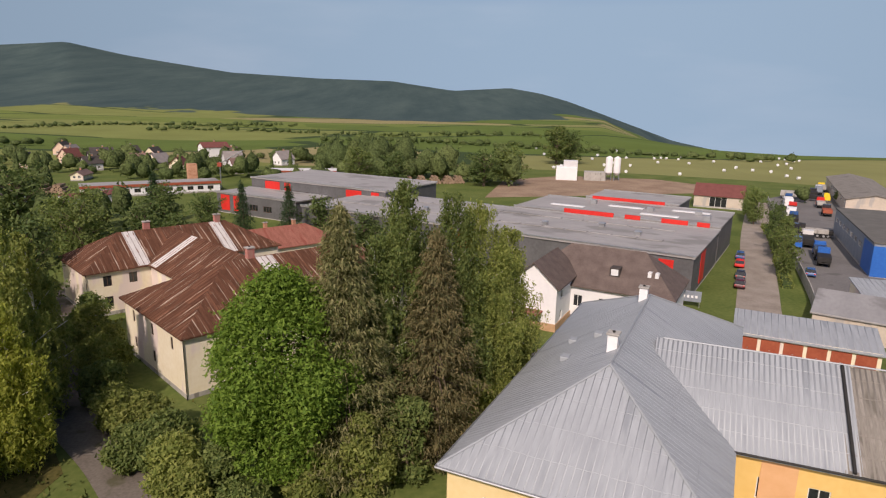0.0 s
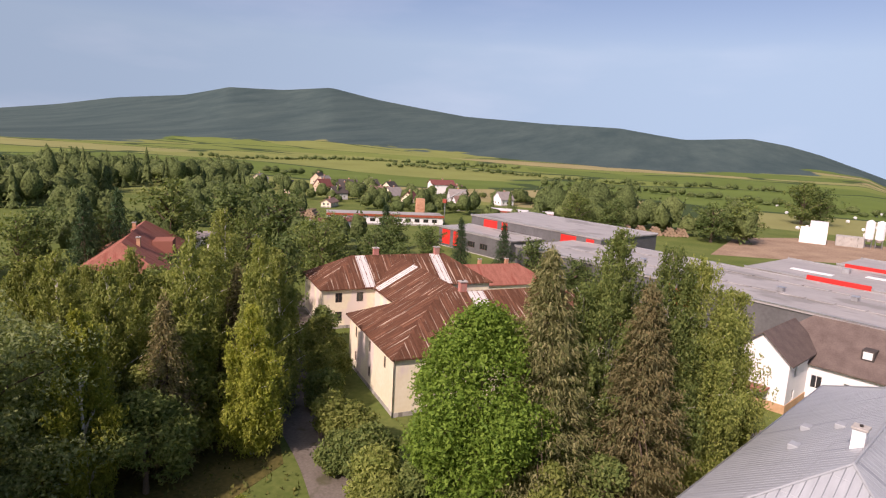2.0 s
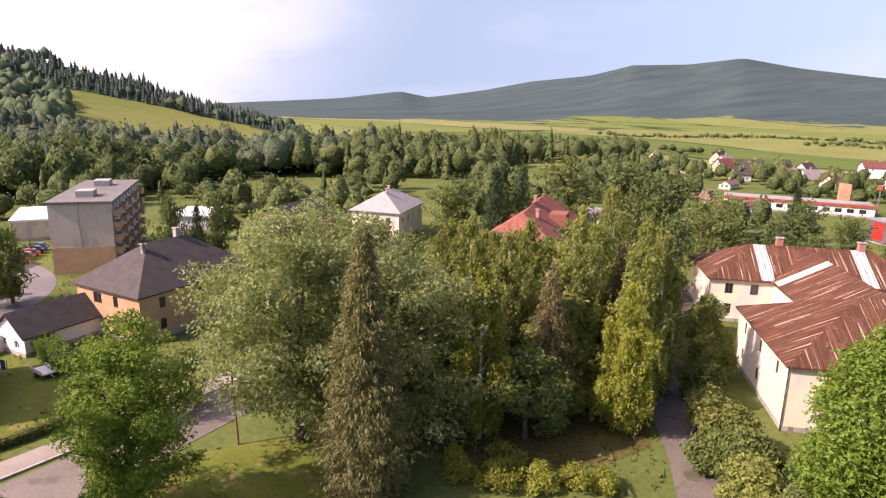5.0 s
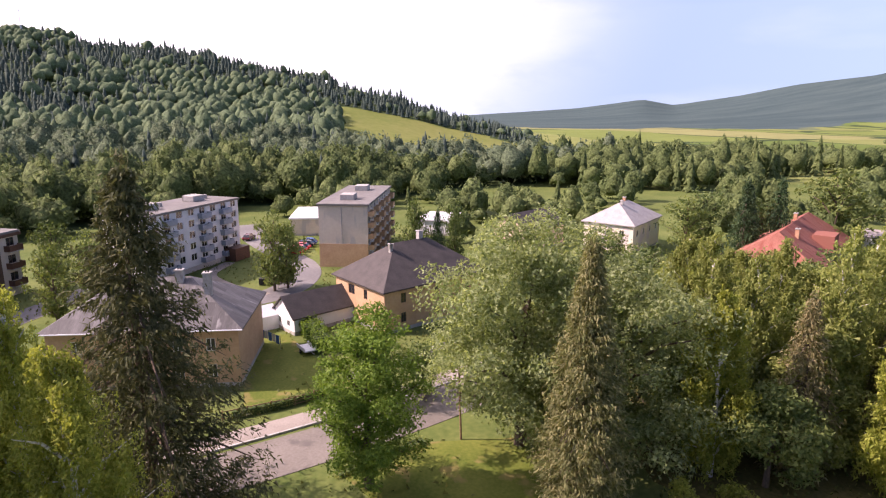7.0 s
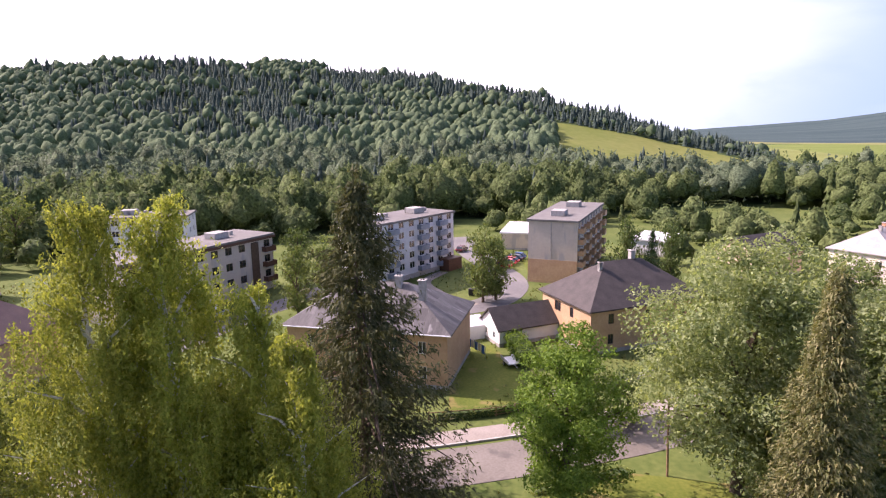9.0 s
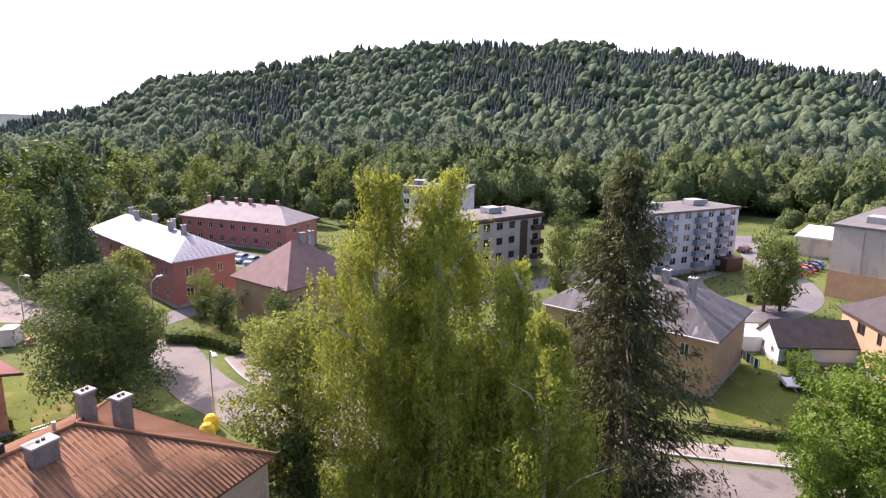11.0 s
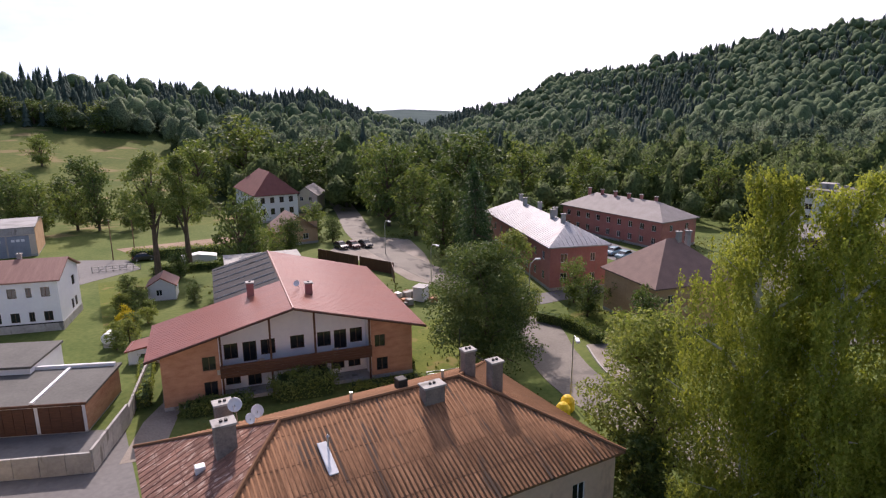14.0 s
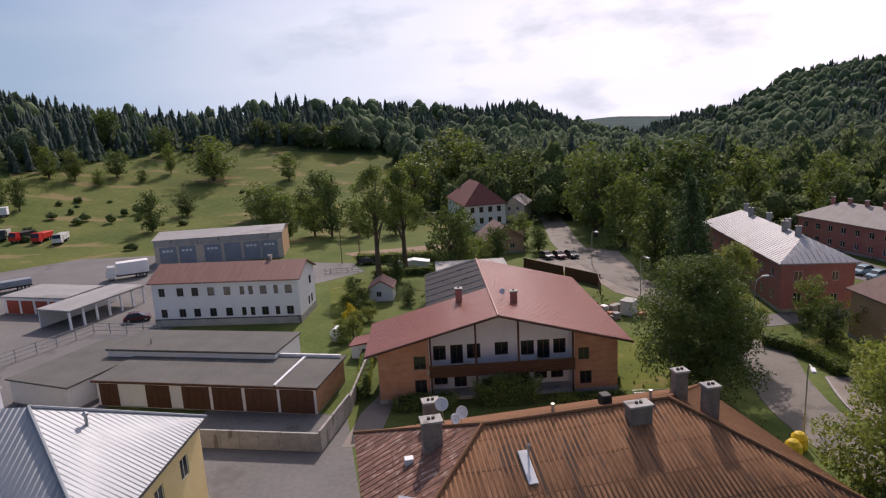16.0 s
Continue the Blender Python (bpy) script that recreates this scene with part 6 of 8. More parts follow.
ct, _ = house("cottage", "small tan cottage with a brown gabled roof", -33.5, -137.5, 93, 9, 8.5, 3.4, 3.0, "gable", M["tan_wall"], M["brown_tile"], {"right": [(2.4, 1.1, 1.2, 1.3), (5.8, 1.1, 1.2, 1.3), (4.2, 4.0, 0.8, 0.9)]}, 0.4, category="house")
house("cottage", "small cream cottage with a pale gabled roof", -49, -178, 60, 9, 6.5, 5.0, 2.2, "gable", M["cream_wall"], M["pale_tile"], {"right": [(2, 3.2, 0.9, 1.1), (4.5, 3.2, 0.9, 1.1)]}, 0.4, category="house")
gh, _ = house("garden_house", "tiny white garden house with a red roof", -4.6, -106, 80, 4.4, 4.0, 2.6, 1.2, "gable", M["white_wall"], M["red_sheet"], {"right": [(1.6, 0.8, 0.9, 1.0)]}, 0.3, category="shed", plinth=0.1)
house("garden_shed", "small red-roofed shed by the villa", -0.8, -79.5, 75, 3.0, 3.4, 1.9, 0.7, "shed", M["white_wall"], M["red_sheet"], {}, 0.3, category="shed", plinth=0.1)
house("glasshouse", "low white glazed garden frame", -12.5, -128, 80, 2.4, 6.5, 1.2, 0.5, "gable", M["skylight_white"], M["skylight_white"], {}, 0.1, category="glasshouse", plinth=0.1)

# ---- the village and works across the meadow ----
longw, _ = house("long_hall", "long white industrial hall with a reddish eaves band", -89, 201, 30, 40, 9, 3.2, 0.4, "flat", M["white_wall"], M["hall_roof"], {"front": row(12, 3, 37, 1.1, 1.8, 1.2)}, 0.3, category="hall", frame_mat=M["frame_dark"])
part("eaves_band", box((-20.3, -4.9, 2.9), (20.3, -4.7, 3.7)), M["rust_red"], longw)
tw = part("brick_tower", box((12, 5.5, 0), (15, 8.5, 8.4), 0.05), M["brick_wall"], longw)
wh, _ = house("white_works", "white works building with a dark strip of lettering bars", -49, 238, 8, 26, 9, 4.2, 0.4, "flat", M["white_wall"], M["white_panel"], {}, 0.3, category="works")
part("lettering_bar", box((1, -4.62, 2.2), (8, -4.52, 3.2)), M["black"], wh)
part("eaves_band", box((-13.3, -4.9, 4.0), (13.3, -4.7, 4.6)), M["rust_red"], wh)
VILLAGE = ((-116, 173, 8, 7, 3.4, 3.0), (-117, 273, 9, 8, 4, 4), (-126, 277, 10, 8, 4, 3.5), (-164, 290, 9, 8, 4, 4), (-155, 300, 11, 8, 5, 3), (-44, 292, 12, 9, 4, 3.5), (-88, 281, 9, 8, 5, 4), (-96, 306, 12, 9, 5, 4), (-110, 322, 15, 11, 8, 2.6), (-135, 310, 9, 8, 4, 4), (-148, 282, 8, 7, 4, 3.5), (-176, 312, 10, 8, 4, 4), (-80, 262, 8, 7, 4, 3.5), (-104, 262, 8, 7, 4, 3.5), (-140, 262, 8, 7, 4, 3), (-190, 330, 9, 8, 4, 4), (-70, 300, 9, 8, 4, 4), (-128, 232, 11, 5, 2.6, 1.5), (-98, 180, 18, 9, 3, 0.8), (-170, 268, 10, 8, 4, 3.5), (-152, 322, 9, 8, 4, 3.5), (-210, 300, 12, 8, 4, 3))
for i, (x, y, L, W, e, rise) in enumerate(VILLAGE):
    L, W, e, rise = L * 0.85, W * 0.85, e * 0.85, rise * 0.85
    wall = M[("white_wall", "cream_wall", "white_panel", "pink_wall")[i % 4]]
    roof = M[("dark_tile", "brown_tile", "dark_tile", "pale_tile", "maroon_tile")[(i * 3) % 5]]
    z = float(height(az_of(x, y), math.hypot(x, y)))
    v, _ = house("village_house", "distant gabled village house among trees", x, y, 20 + (i * 47) % 90, L, W, e, rise, "gable", wall, roof, {"left": row(2, W * 0.3, W * 0.7, 0.9, 0.9, 1.0), "front": row(3, 1.6, L - 1.6, 0.9, 0.9, 1.0)}, 0.4, group="distant village", base=z)
    chimney(v, 0.5, 0.3, e + rise - 0.8, e + rise + 0.8, 0.6, 0.6, M["brick_wall"])

# ---- trees ----


def unit(v):
    return v / np.maximum(np.linalg.norm(v, axis=-1, keepdims=True), 1e-9)


def leaf_shapes(c, size, rng, lift=0.4, narrow=0.55, along=None, out=None):
    """Two pointed leaves, or tufts of leaves, at each place."""
    c = np.repeat(c, 2, 0) + rng.normal(size=(2 * len(c), 3)) * size * 0.33
    along, out = (None if along is None else np.repeat(along, 2, 0)), (None if out is None else np.repeat(out, 2, 0))
    size = size * 0.74
    n = len(c)
    nor = rng.normal(size=(n, 3))
    nor[:, 2] += lift
    if out is not None:
        nor += out * 0.9
    nor = unit(nor)
    a = rng.normal(size=(n, 3)) if along is None else along + rng.normal(size=(n, 3)) * 0.35
    a = unit(a - nor * (a * nor).sum(1, keepdims=True))
    b = np.cross(nor, a)
    s = size * rng.uniform(0.65, 1.35, (n, 1))
    v = np.stack([c + b * s * narrow * 0.5 - a * s * 0.4, c + a * s * 0.6, c - b * s * narrow * 0.5 - a * s * 0.4], 1)
    return v.reshape(-1, 3)


def leaves_mesh(name, verts, mat):
    return arrays_mesh(name, verts, np.arange(len(verts)).reshape(-1, 3), mat)


def trunk_part(parent, h, r, limbs, mat, rng, lean=0.0):
    bm = bmesh.new()
    pts = [(0, 0, -0.3), (0.03 * h * lean, 0, h * 0.3), (0.05 * h * lean, 0.01 * h, h * 0.65), (0.06 * h * lean, 0, h)]
    add_tube(bm, pts, [r * 1.25, r * 0.85, r * 0.5, r * 0.06], 8)
    for z0, tip in limbs:
        b = Vector((0.05 * h * lean * z0 / h, 0, z0))
        t = Vector(tip)
        mid = b.lerp(t, 0.5) + Vector((0, 0, (t - b).length * 0.12))
        add_tube(bm, [b, mid, t], [r * 0.45, r * 0.28, r * 0.05], 4)
    return part("trunk", bm, mat, parent)


def broadleaf(name, label, x, y, h, r, leaf, n=7000, size=0.42, low=0.12, seed=1, bark="bark", lobes=15, base=0.0, group=""):
    """A round-crowned tree: lobed crown of leaves on trunk and limbs."""
    rng = np.random.default_rng(seed)
    t = thing(name, pose(x, y, base), label, "tree", group)
    z0, z1 = h * low, h
    mid, half = (z0 + z1) / 2, (z1 - z0) / 2
    d = unit(rng.normal(size=(lobes, 3)))
    d[:, 2] = np.clip(d[:, 2], -0.75, 1)
    lr = rng.uniform(0.32, 0.5, lobes) * r * (1.0 if lobes < 40 else 0.62)
    taper = 1 - 0.35 * np.clip(d[:, 2], 0, 1) ** 2
    lc = np.stack([d[:, 0] * r * 0.68 * taper, d[:, 1] * r * 0.68 * taper, mid + d[:, 2] * (half - lr * 0.75)], 1)
    lc = np.vstack([lc, [[0, 0, z1 - 0.35 * r], [0, 0, mid]]])
    lr = np.append(lr, [0.36 * r, 0.55 * r])
    k = rng.choice(len(lc), n, p=lr ** 2 / (lr ** 2).sum())
    o = unit(rng.normal(size=(n, 3)) + unit(lc[k] - np.array([0, 0, mid])) * 0.55 + np.array([0, 0, 0.25]))
    clump = np.floor(rng.uniform(0, 26, n))
    jig = rng.normal(size=(26 * len(lc), 3))[(k * 26 + clump).astype(int)]
    o = unit(o * 0.55 + unit(jig) * 0.75 + unit(lc[k] - np.array([0, 0, mid])) * 0.3)
    rad = lr[k] * (1.02 - 0.45 * rng.random(n) ** 2.2)
    c = lc[k] + o * rad[:, None] + rng.normal(size=(n, 3)) * 0.05 * r
    c[:, 2] = np.maximum(c[:, 2], z0 * 0.5 + 0.2)
    mesh_part("crown", leaves_mesh("crown", leaf_shapes(c, size, rng, 0.5, 0.6, out=o), leaf), None, t)
    trunk_part(t, h * 0.8, 0.022 * h + 0.05, [(h * rng.uniform(0.2, 0.55), tuple(q)) for q in lc[:9]], M[bark], rng)
    return t


def spreading(name, label, x, y, h, r, leaf, n=9000, size=0.36, seed=1, low=0.12, boughs=24, per=6, droop=0.0, puff=0.2, group="", base=0.0, bark="bark"):
    """A tree of open boughs: clumps of leaves strung along each limb, with gaps between them."""
    rng = np.random.default_rng(seed)
    t = thing(name, pose(x, y, base, 0, 0, rng.uniform(0, 360)), label, "tree", group)
    z0, half = h * low, h * (1 - low) / 2
    mid = z0 + half
    turn = np.arange(boughs) * 2.4 + rng.normal(size=boughs) * 0.3
    lift = np.clip(np.linspace(-0.78, 0.97, boughs) + rng.normal(size=boughs) * 0.07, -0.85, 1.0)
    flat = np.sqrt(1 - lift ** 2 * 0.96)
    reach = rng.uniform(0.68, 1.08, boughs)
    tip = np.stack([np.cos(turn) * flat * r * reach, np.sin(turn) * flat * r * reach, mid + lift * half * (0.78 + 0.22 * reach)], 1)
    root = np.stack([0 * lift, 0 * lift, np.clip(tip[:, 2] - 0.45 * r - 0.12 * h, h * 0.1, h * 0.7)], 1)
    k = np.repeat(np.arange(boughs), per)
    f = np.tile(np.linspace(0.3, 1.0, per), boughs) + rng.normal(size=boughs * per) * 0.04
    c = root[k] + (tip[k] - root[k]) * f[:, None]
    c[:, 2] += r * 0.14 * np.sin(f * math.pi) - droop * r * f ** 3
    c += rng.normal(size=c.shape) * np.array([0.1, 0.1, 0.06]) * r
    cr = r * puff * rng.uniform(0.6, 1.25, len(c)) * (1.15 - 0.35 * f)
    j = rng.choice(len(c), n, p=cr ** 2 / (cr ** 2).sum())
    o = unit(rng.normal(size=(n, 3)) + np.array([0, 0, 0.35]))
    p = c[j] + o * (cr[j] * rng.random(n) ** 0.35)[:, None] * np.array([1.15, 1.15, 0.75])
    p[:, 2] = np.maximum(p[:, 2], 0.25)
    mesh_part("crown", leaves_mesh("crown", leaf_shapes(p, size, rng, 0.5, 0.62, out=o), leaf), None, t)
    trunk_part(t, h * 0.78, 0.02 * h + 0.06, [(float(root[i][2]), tuple(tip[i] - np.array([0, 0, droop * r]))) for i in range(0, boughs, max(1, boughs // 11))], M[bark], rng)
    return t


def birch(name, label, x, y, h, r, leaf, strands=520, per=16, size=0.3, seed=1, low=0.16, group="", boughs=44):
    """A birch: boughs rising from a pale stem, each hung with strands of small leaves."""
    rng = np.random.default_rng(seed)
    t = thing(name, pose(x, y, 0, 0, 0, rng.uniform(0, 360)), label, "tree", group)
    bz = np.linspace(low + 0.1, 0.98, boughs) + rng.normal(size=boughs) * 0.015
    prof = np.clip(np.sin(np.clip((bz - low) / (1 - low), 0, 1) ** 0.75 * math.pi * 0.93 + 0.12), 0.1, 1)
    ba = np.arange(boughs) * 2.4 + rng.normal(size=boughs) * 0.35
    reach = r * prof * rng.uniform(0.62, 1.12, boughs)
    tip = np.stack([np.cos(ba) * reach, np.sin(ba) * reach, bz * h], 1)
    root = np.stack([0 * bz, 0 * bz, (bz - 0.13 * (0.4 + prof)) * h], 1)
    k = rng.choice(boughs, strands, p=(0.3 + prof) / (0.3 + prof).sum())
    s = rng.uniform(0.25, 1.0, strands) ** 0.7
    p = root[k] + (tip[k] - root[k]) * s[:, None]
    p[:, 2] += h * 0.035 * np.sin(s * math.pi)
    p += rng.normal(size=(strands, 3)) * np.array([0.13, 0.13, 0.07]) * r * (0.5 + 0.5 * prof[k])[:, None]
    hang = rng.uniform(0.06, 0.24, strands) * h * (0.4 + 0.6 * prof[k])
    f = np.linspace(0, 1, per)[None, :] + rng.uniform(-0.5, 0.5, (strands, per)) / per
    px = p[:, None, 0] + rng.normal(size=(strands, per)) * 0.08
    py = p[:, None, 1] + rng.normal(size=(strands, per)) * 0.08
    pz = p[:, None, 2] - hang[:, None] * np.clip(f, 0, 2) ** 1.2
    c = np.stack([px, py, pz], -1).reshape(-1, 3)
    c = c[c[:, 2] > 0.3]
    along = np.zeros_like(c)
    along[:, 2] = -1
    mesh_part("crown", leaves_mesh("crown", leaf_shapes(c, size, rng, 0.2, 0.5, along=along), leaf), None, t)
    limbs = [(max(0.1 * h, root[i][2]), tuple(tip[i])) for i in range(1, boughs, 2)]
    trunk_part(t, h * 0.97, 0.011 * h + 0.04, limbs, M["birch_bark"], rng, rng.uniform(-0.3, 0.3))
    return t


def spruce(name, label, x, y, h, r, leaf, whorls=26, arms=10, per=16, size=0.42, seed=1, low=0.06, ragged=0.25, droop=0.35, group="", base=0.0, spray=0.16):
    """A spruce: whorls of drooping arms hung with sprays of needles."""
    rng = np.random.default_rng(seed)
    t = thing(name, pose(x, y, base, 0, 0, rng.uniform(0, 360)), label, "tree", group)
    cs, al, limbs = [], [], []
    for w in range(whorls):
        f = (w + rng.uniform(-0.2, 0.2)) / whorls
        z = h * (low + (0.985 - low) * f)
        reach = r * (1 - f) ** 0.8 * min(1, 0.62 + f * 2.2) + 0.18
        for i in range(arms):
            if rng.random() < ragged * 0.5:
                continue
            a = (i + rng.uniform(-0.3, 0.3) + 0.5 * (w % 2)) / arms * 2 * math.pi
            ln = reach * rng.uniform(1 - ragged, 1 + ragged * 0.6)
            k = max(5, int(per * (0.35 + 0.65 * ln / r)))
            s = rng.uniform(0.12, 1.0, k) ** 0.8
            rad = ln * s
            dz = -droop * ln * np.sin(s * math.pi * 0.62) + 0.1 * ln * s ** 3
            side = rng.normal(size=k) * spray * ln * (1 - 0.55 * s)
            dx, dy = math.cos(a), math.sin(a)
            cs.append(np.stack([dx * rad - dy * side, dy * rad + dx * side, z + dz - np.abs(rng.normal(size=k)) * 0.13 * (0.5 + ln * 0.3)], 1))
            al.append(np.tile(np.array([[dx * 0.75, dy * 0.75, -0.75]]), (k, 1)))
            if w % 2 == 0 and i % 3 == 0 and ln > 0.8:
                limbs.append((z, (dx * ln * 0.85, dy * ln * 0.85, z - droop * ln * 0.75)))
    k = 60
    f = rng.random(k)
    cs.append(np.stack([rng.normal(size=k) * 0.12, rng.normal(size=k) * 0.12, h * (0.9 + 0.1 * f)], 1))
    al.append(np.tile(np.array([[0.0, 0.0, 1.0]]), (k, 1)))
    c, a = np.vstack(cs), np.vstack(al)
    mesh_part("crown", leaves_mesh("crown", leaf_shapes(c, size, rng, 0.3, 0.3, along=a), leaf), None, t)
    trunk_part(t, h * 0.98, 0.011 * h + 0.05, limbs[:40], M["bark"], rng)
    return t


# the great trees round the camera
broadleaf("chestnut_tree", "full round bright green chestnut tree before the derelict house", -11.2, 45.2, 17.4, 5.3, M["leaf_bright"], 27000, 0.4, 0.03, 3, lobes=38)
spruce("spruce_tree", "tall brownish olive spruce with hanging cones", -6.8, 46.6, 22.8, 6.6, M["needle_olive"], 42, 15, 62, 0.52, 5, ragged=0.3)
birch("birch_tree", "tall dark green birch among spruces", -2.4, 53.0, 23.6, 5.2, M["leaf_deep"], 1700, 20, 0.34, 6, low=0.05)
spruce("spruce_tree", "browning spruce with open drooping arms", 0.6, 49.6, 20.4, 5.8, M["needle_brown"], 34, 13, 66, 0.52, 8, ragged=0.34, droop=0.45)
birch("birch_tree", "tall green birch beside the browning spruce", -4.6, 50.0, 19.6, 4.0, M["leaf_deep"], 800, 18, 0.36, 11, low=0.05)
birch("birch_tree", "green birch between spruce and white house", 2.2, 54.4, 22.4, 4.8, M["leaf_deep"], 1150, 17, 0.36, 25, low=0.05)
birch("birch_tree", "broad green birch behind the white house", 4.6, 56.2, 21.6, 5.6, M["leaf_green"], 2000, 20, 0.31, 9, low=0.03)
birch("birch_tree", "slender birch beside the grey roof", 7.8, 59.6, 18.6, 3.6, M["leaf_green"], 950, 18, 0.33, 10, low=0.06)
spreading("silver_poplar", "huge silvery grey-green poplar by the street", -48.4, 20.6, 21.6, 9.2, M["leaf_silver"], 30000, 0.42, 12, 0.1, 44, 7, 0.1, 0.2)
spreading("silver_poplar", "silvery poplar with drooping boughs", -44.2, 27.6, 19.4, 8.8, M["leaf_silver"], 22000, 0.42, 13, 0.02, 36, 7, 0.16, 0.22)
spruce("spruce_tree", "slender olive spruce in front of the silver poplar", -38.0, 21.2, 21.6, 4.2, M["needle_olive"], 42, 15, 60, 0.5, 14, ragged=0.25)
spreading("lime_tree", "young fresh green lime tree at the roadside", -45.4, 6.2, 15.0, 5.0, M["leaf_bright"], 14000, 0.34, 15, 0.1, 26, 5, 0.06, 0.25)
spruce("spruce_tree", "tall ragged dark spruce with drooping arms", -43.6, -9.2, 27.4, 10.2, M["needle_dark"], 36, 12, 96, 0.64, 16, ragged=0.48, droop=0.66, spray=0.125)
birch("birch_tree", "great yellow-green weeping birch with long strands", -35.0, -19.0, 26.0, 5.8, M["leaf_birch"], 2400, 19, 0.33, 17, low=0.03)
birch("birch_tree", "tall yellow-green weeping birch beside its neighbour", -33.7, -22.9, 26.6, 5.6, M["leaf_birch"], 1700, 22, 0.3, 18, low=0.03)
birch("birch_tree", "lower yellow-green birch beside the dark spruce", -35.0, -13.6, 21.2, 4.9, M["leaf_birch"], 1500, 20, 0.3, 19, low=0.03)
birch("birch_tree", "yellow-green birch at the edge of the grove", -31.5, -10.4, 19.5, 4.0, M["leaf_birch"], 1000, 20, 0.3, 20, low=0.03)
spreading("maple_tree", "dark green maple beside the birches", -34.4, -31.6, 15.6, 5.0, M["leaf_green"], 11000, 0.38, 21, 0.0, 28, 6, 0.08, 0.27)
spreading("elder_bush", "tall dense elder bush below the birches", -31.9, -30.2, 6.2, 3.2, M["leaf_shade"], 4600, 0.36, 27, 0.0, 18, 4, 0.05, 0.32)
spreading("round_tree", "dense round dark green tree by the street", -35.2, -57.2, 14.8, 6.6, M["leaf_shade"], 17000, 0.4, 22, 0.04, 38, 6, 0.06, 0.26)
broadleaf("garden_tree", "small green tree behind the round tree", -43.0, -64.0, 14.0, 3.6, M["leaf_green"], 4000, 0.45, 0.1, 23)
# the grove left of the drive
GROVE = (("b", -33.2, 46.4, 14.5, 3.2), ("b", -36.4, 55.2, 17.5, 3.2), ("b", -40.5, 60.5, 17.0, 3.2), ("r", -38.6, 44.2, 12.0, 4.0), ("r", -37.0, 37.4, 8.5, 3.6), ("r", -42.2, 44.2, 13.0, 4.0), ("b", -35.5, 50.8, 19.6, 3.0), ("b", -52.8, 42.9, 17.8, 3.6), ("b", -47.0, 46.4, 17.9, 3.6), ("b", -45.7, 53.0, 19.1, 3.8), ("s", -38.1, 41.0, 15.9, 3.6), ("b", -55.8, 42.3, 17.2, 3.4), ("b", -52.4, 66.9, 20.0, 3.6), ("b", -44.0, 40.8, 17.9, 3.2),
         ("b", -41.0, 47.0, 16.5, 3.4), ("s", -43.5, 58.0, 15.0, 3.4), ("b", -49.0, 60.0, 17.0, 3.8), ("b", -58.0, 52.0, 14.5, 3.8), ("b", -62.0, 60.0, 12.5, 3.6), ("r", -50.0, 52.0, 14.0, 4.2), ("b", -39.5, 34.0, 16.0, 3.0), ("r", -57.0, 64.0, 11.5, 4.0), ("b", -66.0, 52.0, 13, 3.6), ("r", -53.0, 36.5, 11.0, 3.8), ("r", -45.0, 36.0, 10.0, 3.6), ("r", -60.0, 44.0, 13.0, 4.2), ("r", -46.0, 66.0, 13.0, 4.2), ("b", -70.0, 60.0, 11.5, 3.6), ("r", -64.0, 68.0, 10.0, 4.2))
for i, (k, x, y, h, r) in enumerate(GROVE):
    if k == "b":
        birch("birch_tree", "slender green birch with a white trunk in the grove", x, y, h, r, M["leaf_green" if i % 5 else "leaf_birch"], 660, 14, 0.45, 40 + i, low=0.05, group="grove birches")
    elif k == "s":
        spruce("spruce_tree", "reddish brown dying spruce in the grove", x, y, h, r, M["needle_brown"], 28, 11, 32, 0.5, 40 + i, ragged=0.35)
    else:
        broadleaf("grove_tree", "dense green broadleaf tree in the grove", x, y, h, r, M["leaf_green" if i % 2 else "leaf_deep"], 5000, 0.52, 0.04, 40 + i)
# bushes along the drive and under the trees
for i, (x, y, h, r) in enumerate(((-19.2, 43.6, 6.0, 3.0), (-21.8, 47.5, 5.6, 2.8), (-24.8, 50.8, 5.8, 2.7), (-16.2, 43.4, 5.2, 2.4), (-28.6, 53.6, 5.2, 2.6), (-31.8, 58.2, 5.6, 2.7), (-35.2, 64.0, 6.2, 2.8), (-24.0, 47.0, 4.6, 2.4), (-17.6, 41.8, 4.4, 2.4), (-13.6, 40.4, 3.4, 2.2), (-5.0, 43.2, 8.4, 2.8), (-1.6, 45.6, 8.6, 2.8), (-8.6, 43.2, 6.4, 2.4), (2.0, 52.5, 7.0, 2.6), (-39.0, 70.0, 8.0, 3.0), (-42.6, 76.0, 7.0, 2.8))):
    broadleaf("bush", "dense dark green bush beside the drive", x, y, h * 0.8, r * 0.9, M["leaf_deep" if i % 2 else "leaf_green"], 2900, 0.45, 0.0, 80 + i, lobes=10, group="bushes by the drive")

for i, (x, y, h, r) in enumerate(((-33.2, 30.4, 2.2, 1.8), (-31, 33, 2.0, 1.6), (-36, 28.6, 2.4, 1.8), (-29, 35.5, 1.8, 1.5), (-34.6, 33.0, 2.0, 1.6), (-27.6, 37.6, 1.6, 1.3))):
    broadleaf("sapling", "yellow-green sapling thicket at the lawn's edge", x, y, h, r, M["leaf_birch"], 900, 0.34, 0.0, 600 + i, lobes=7, group="saplings")

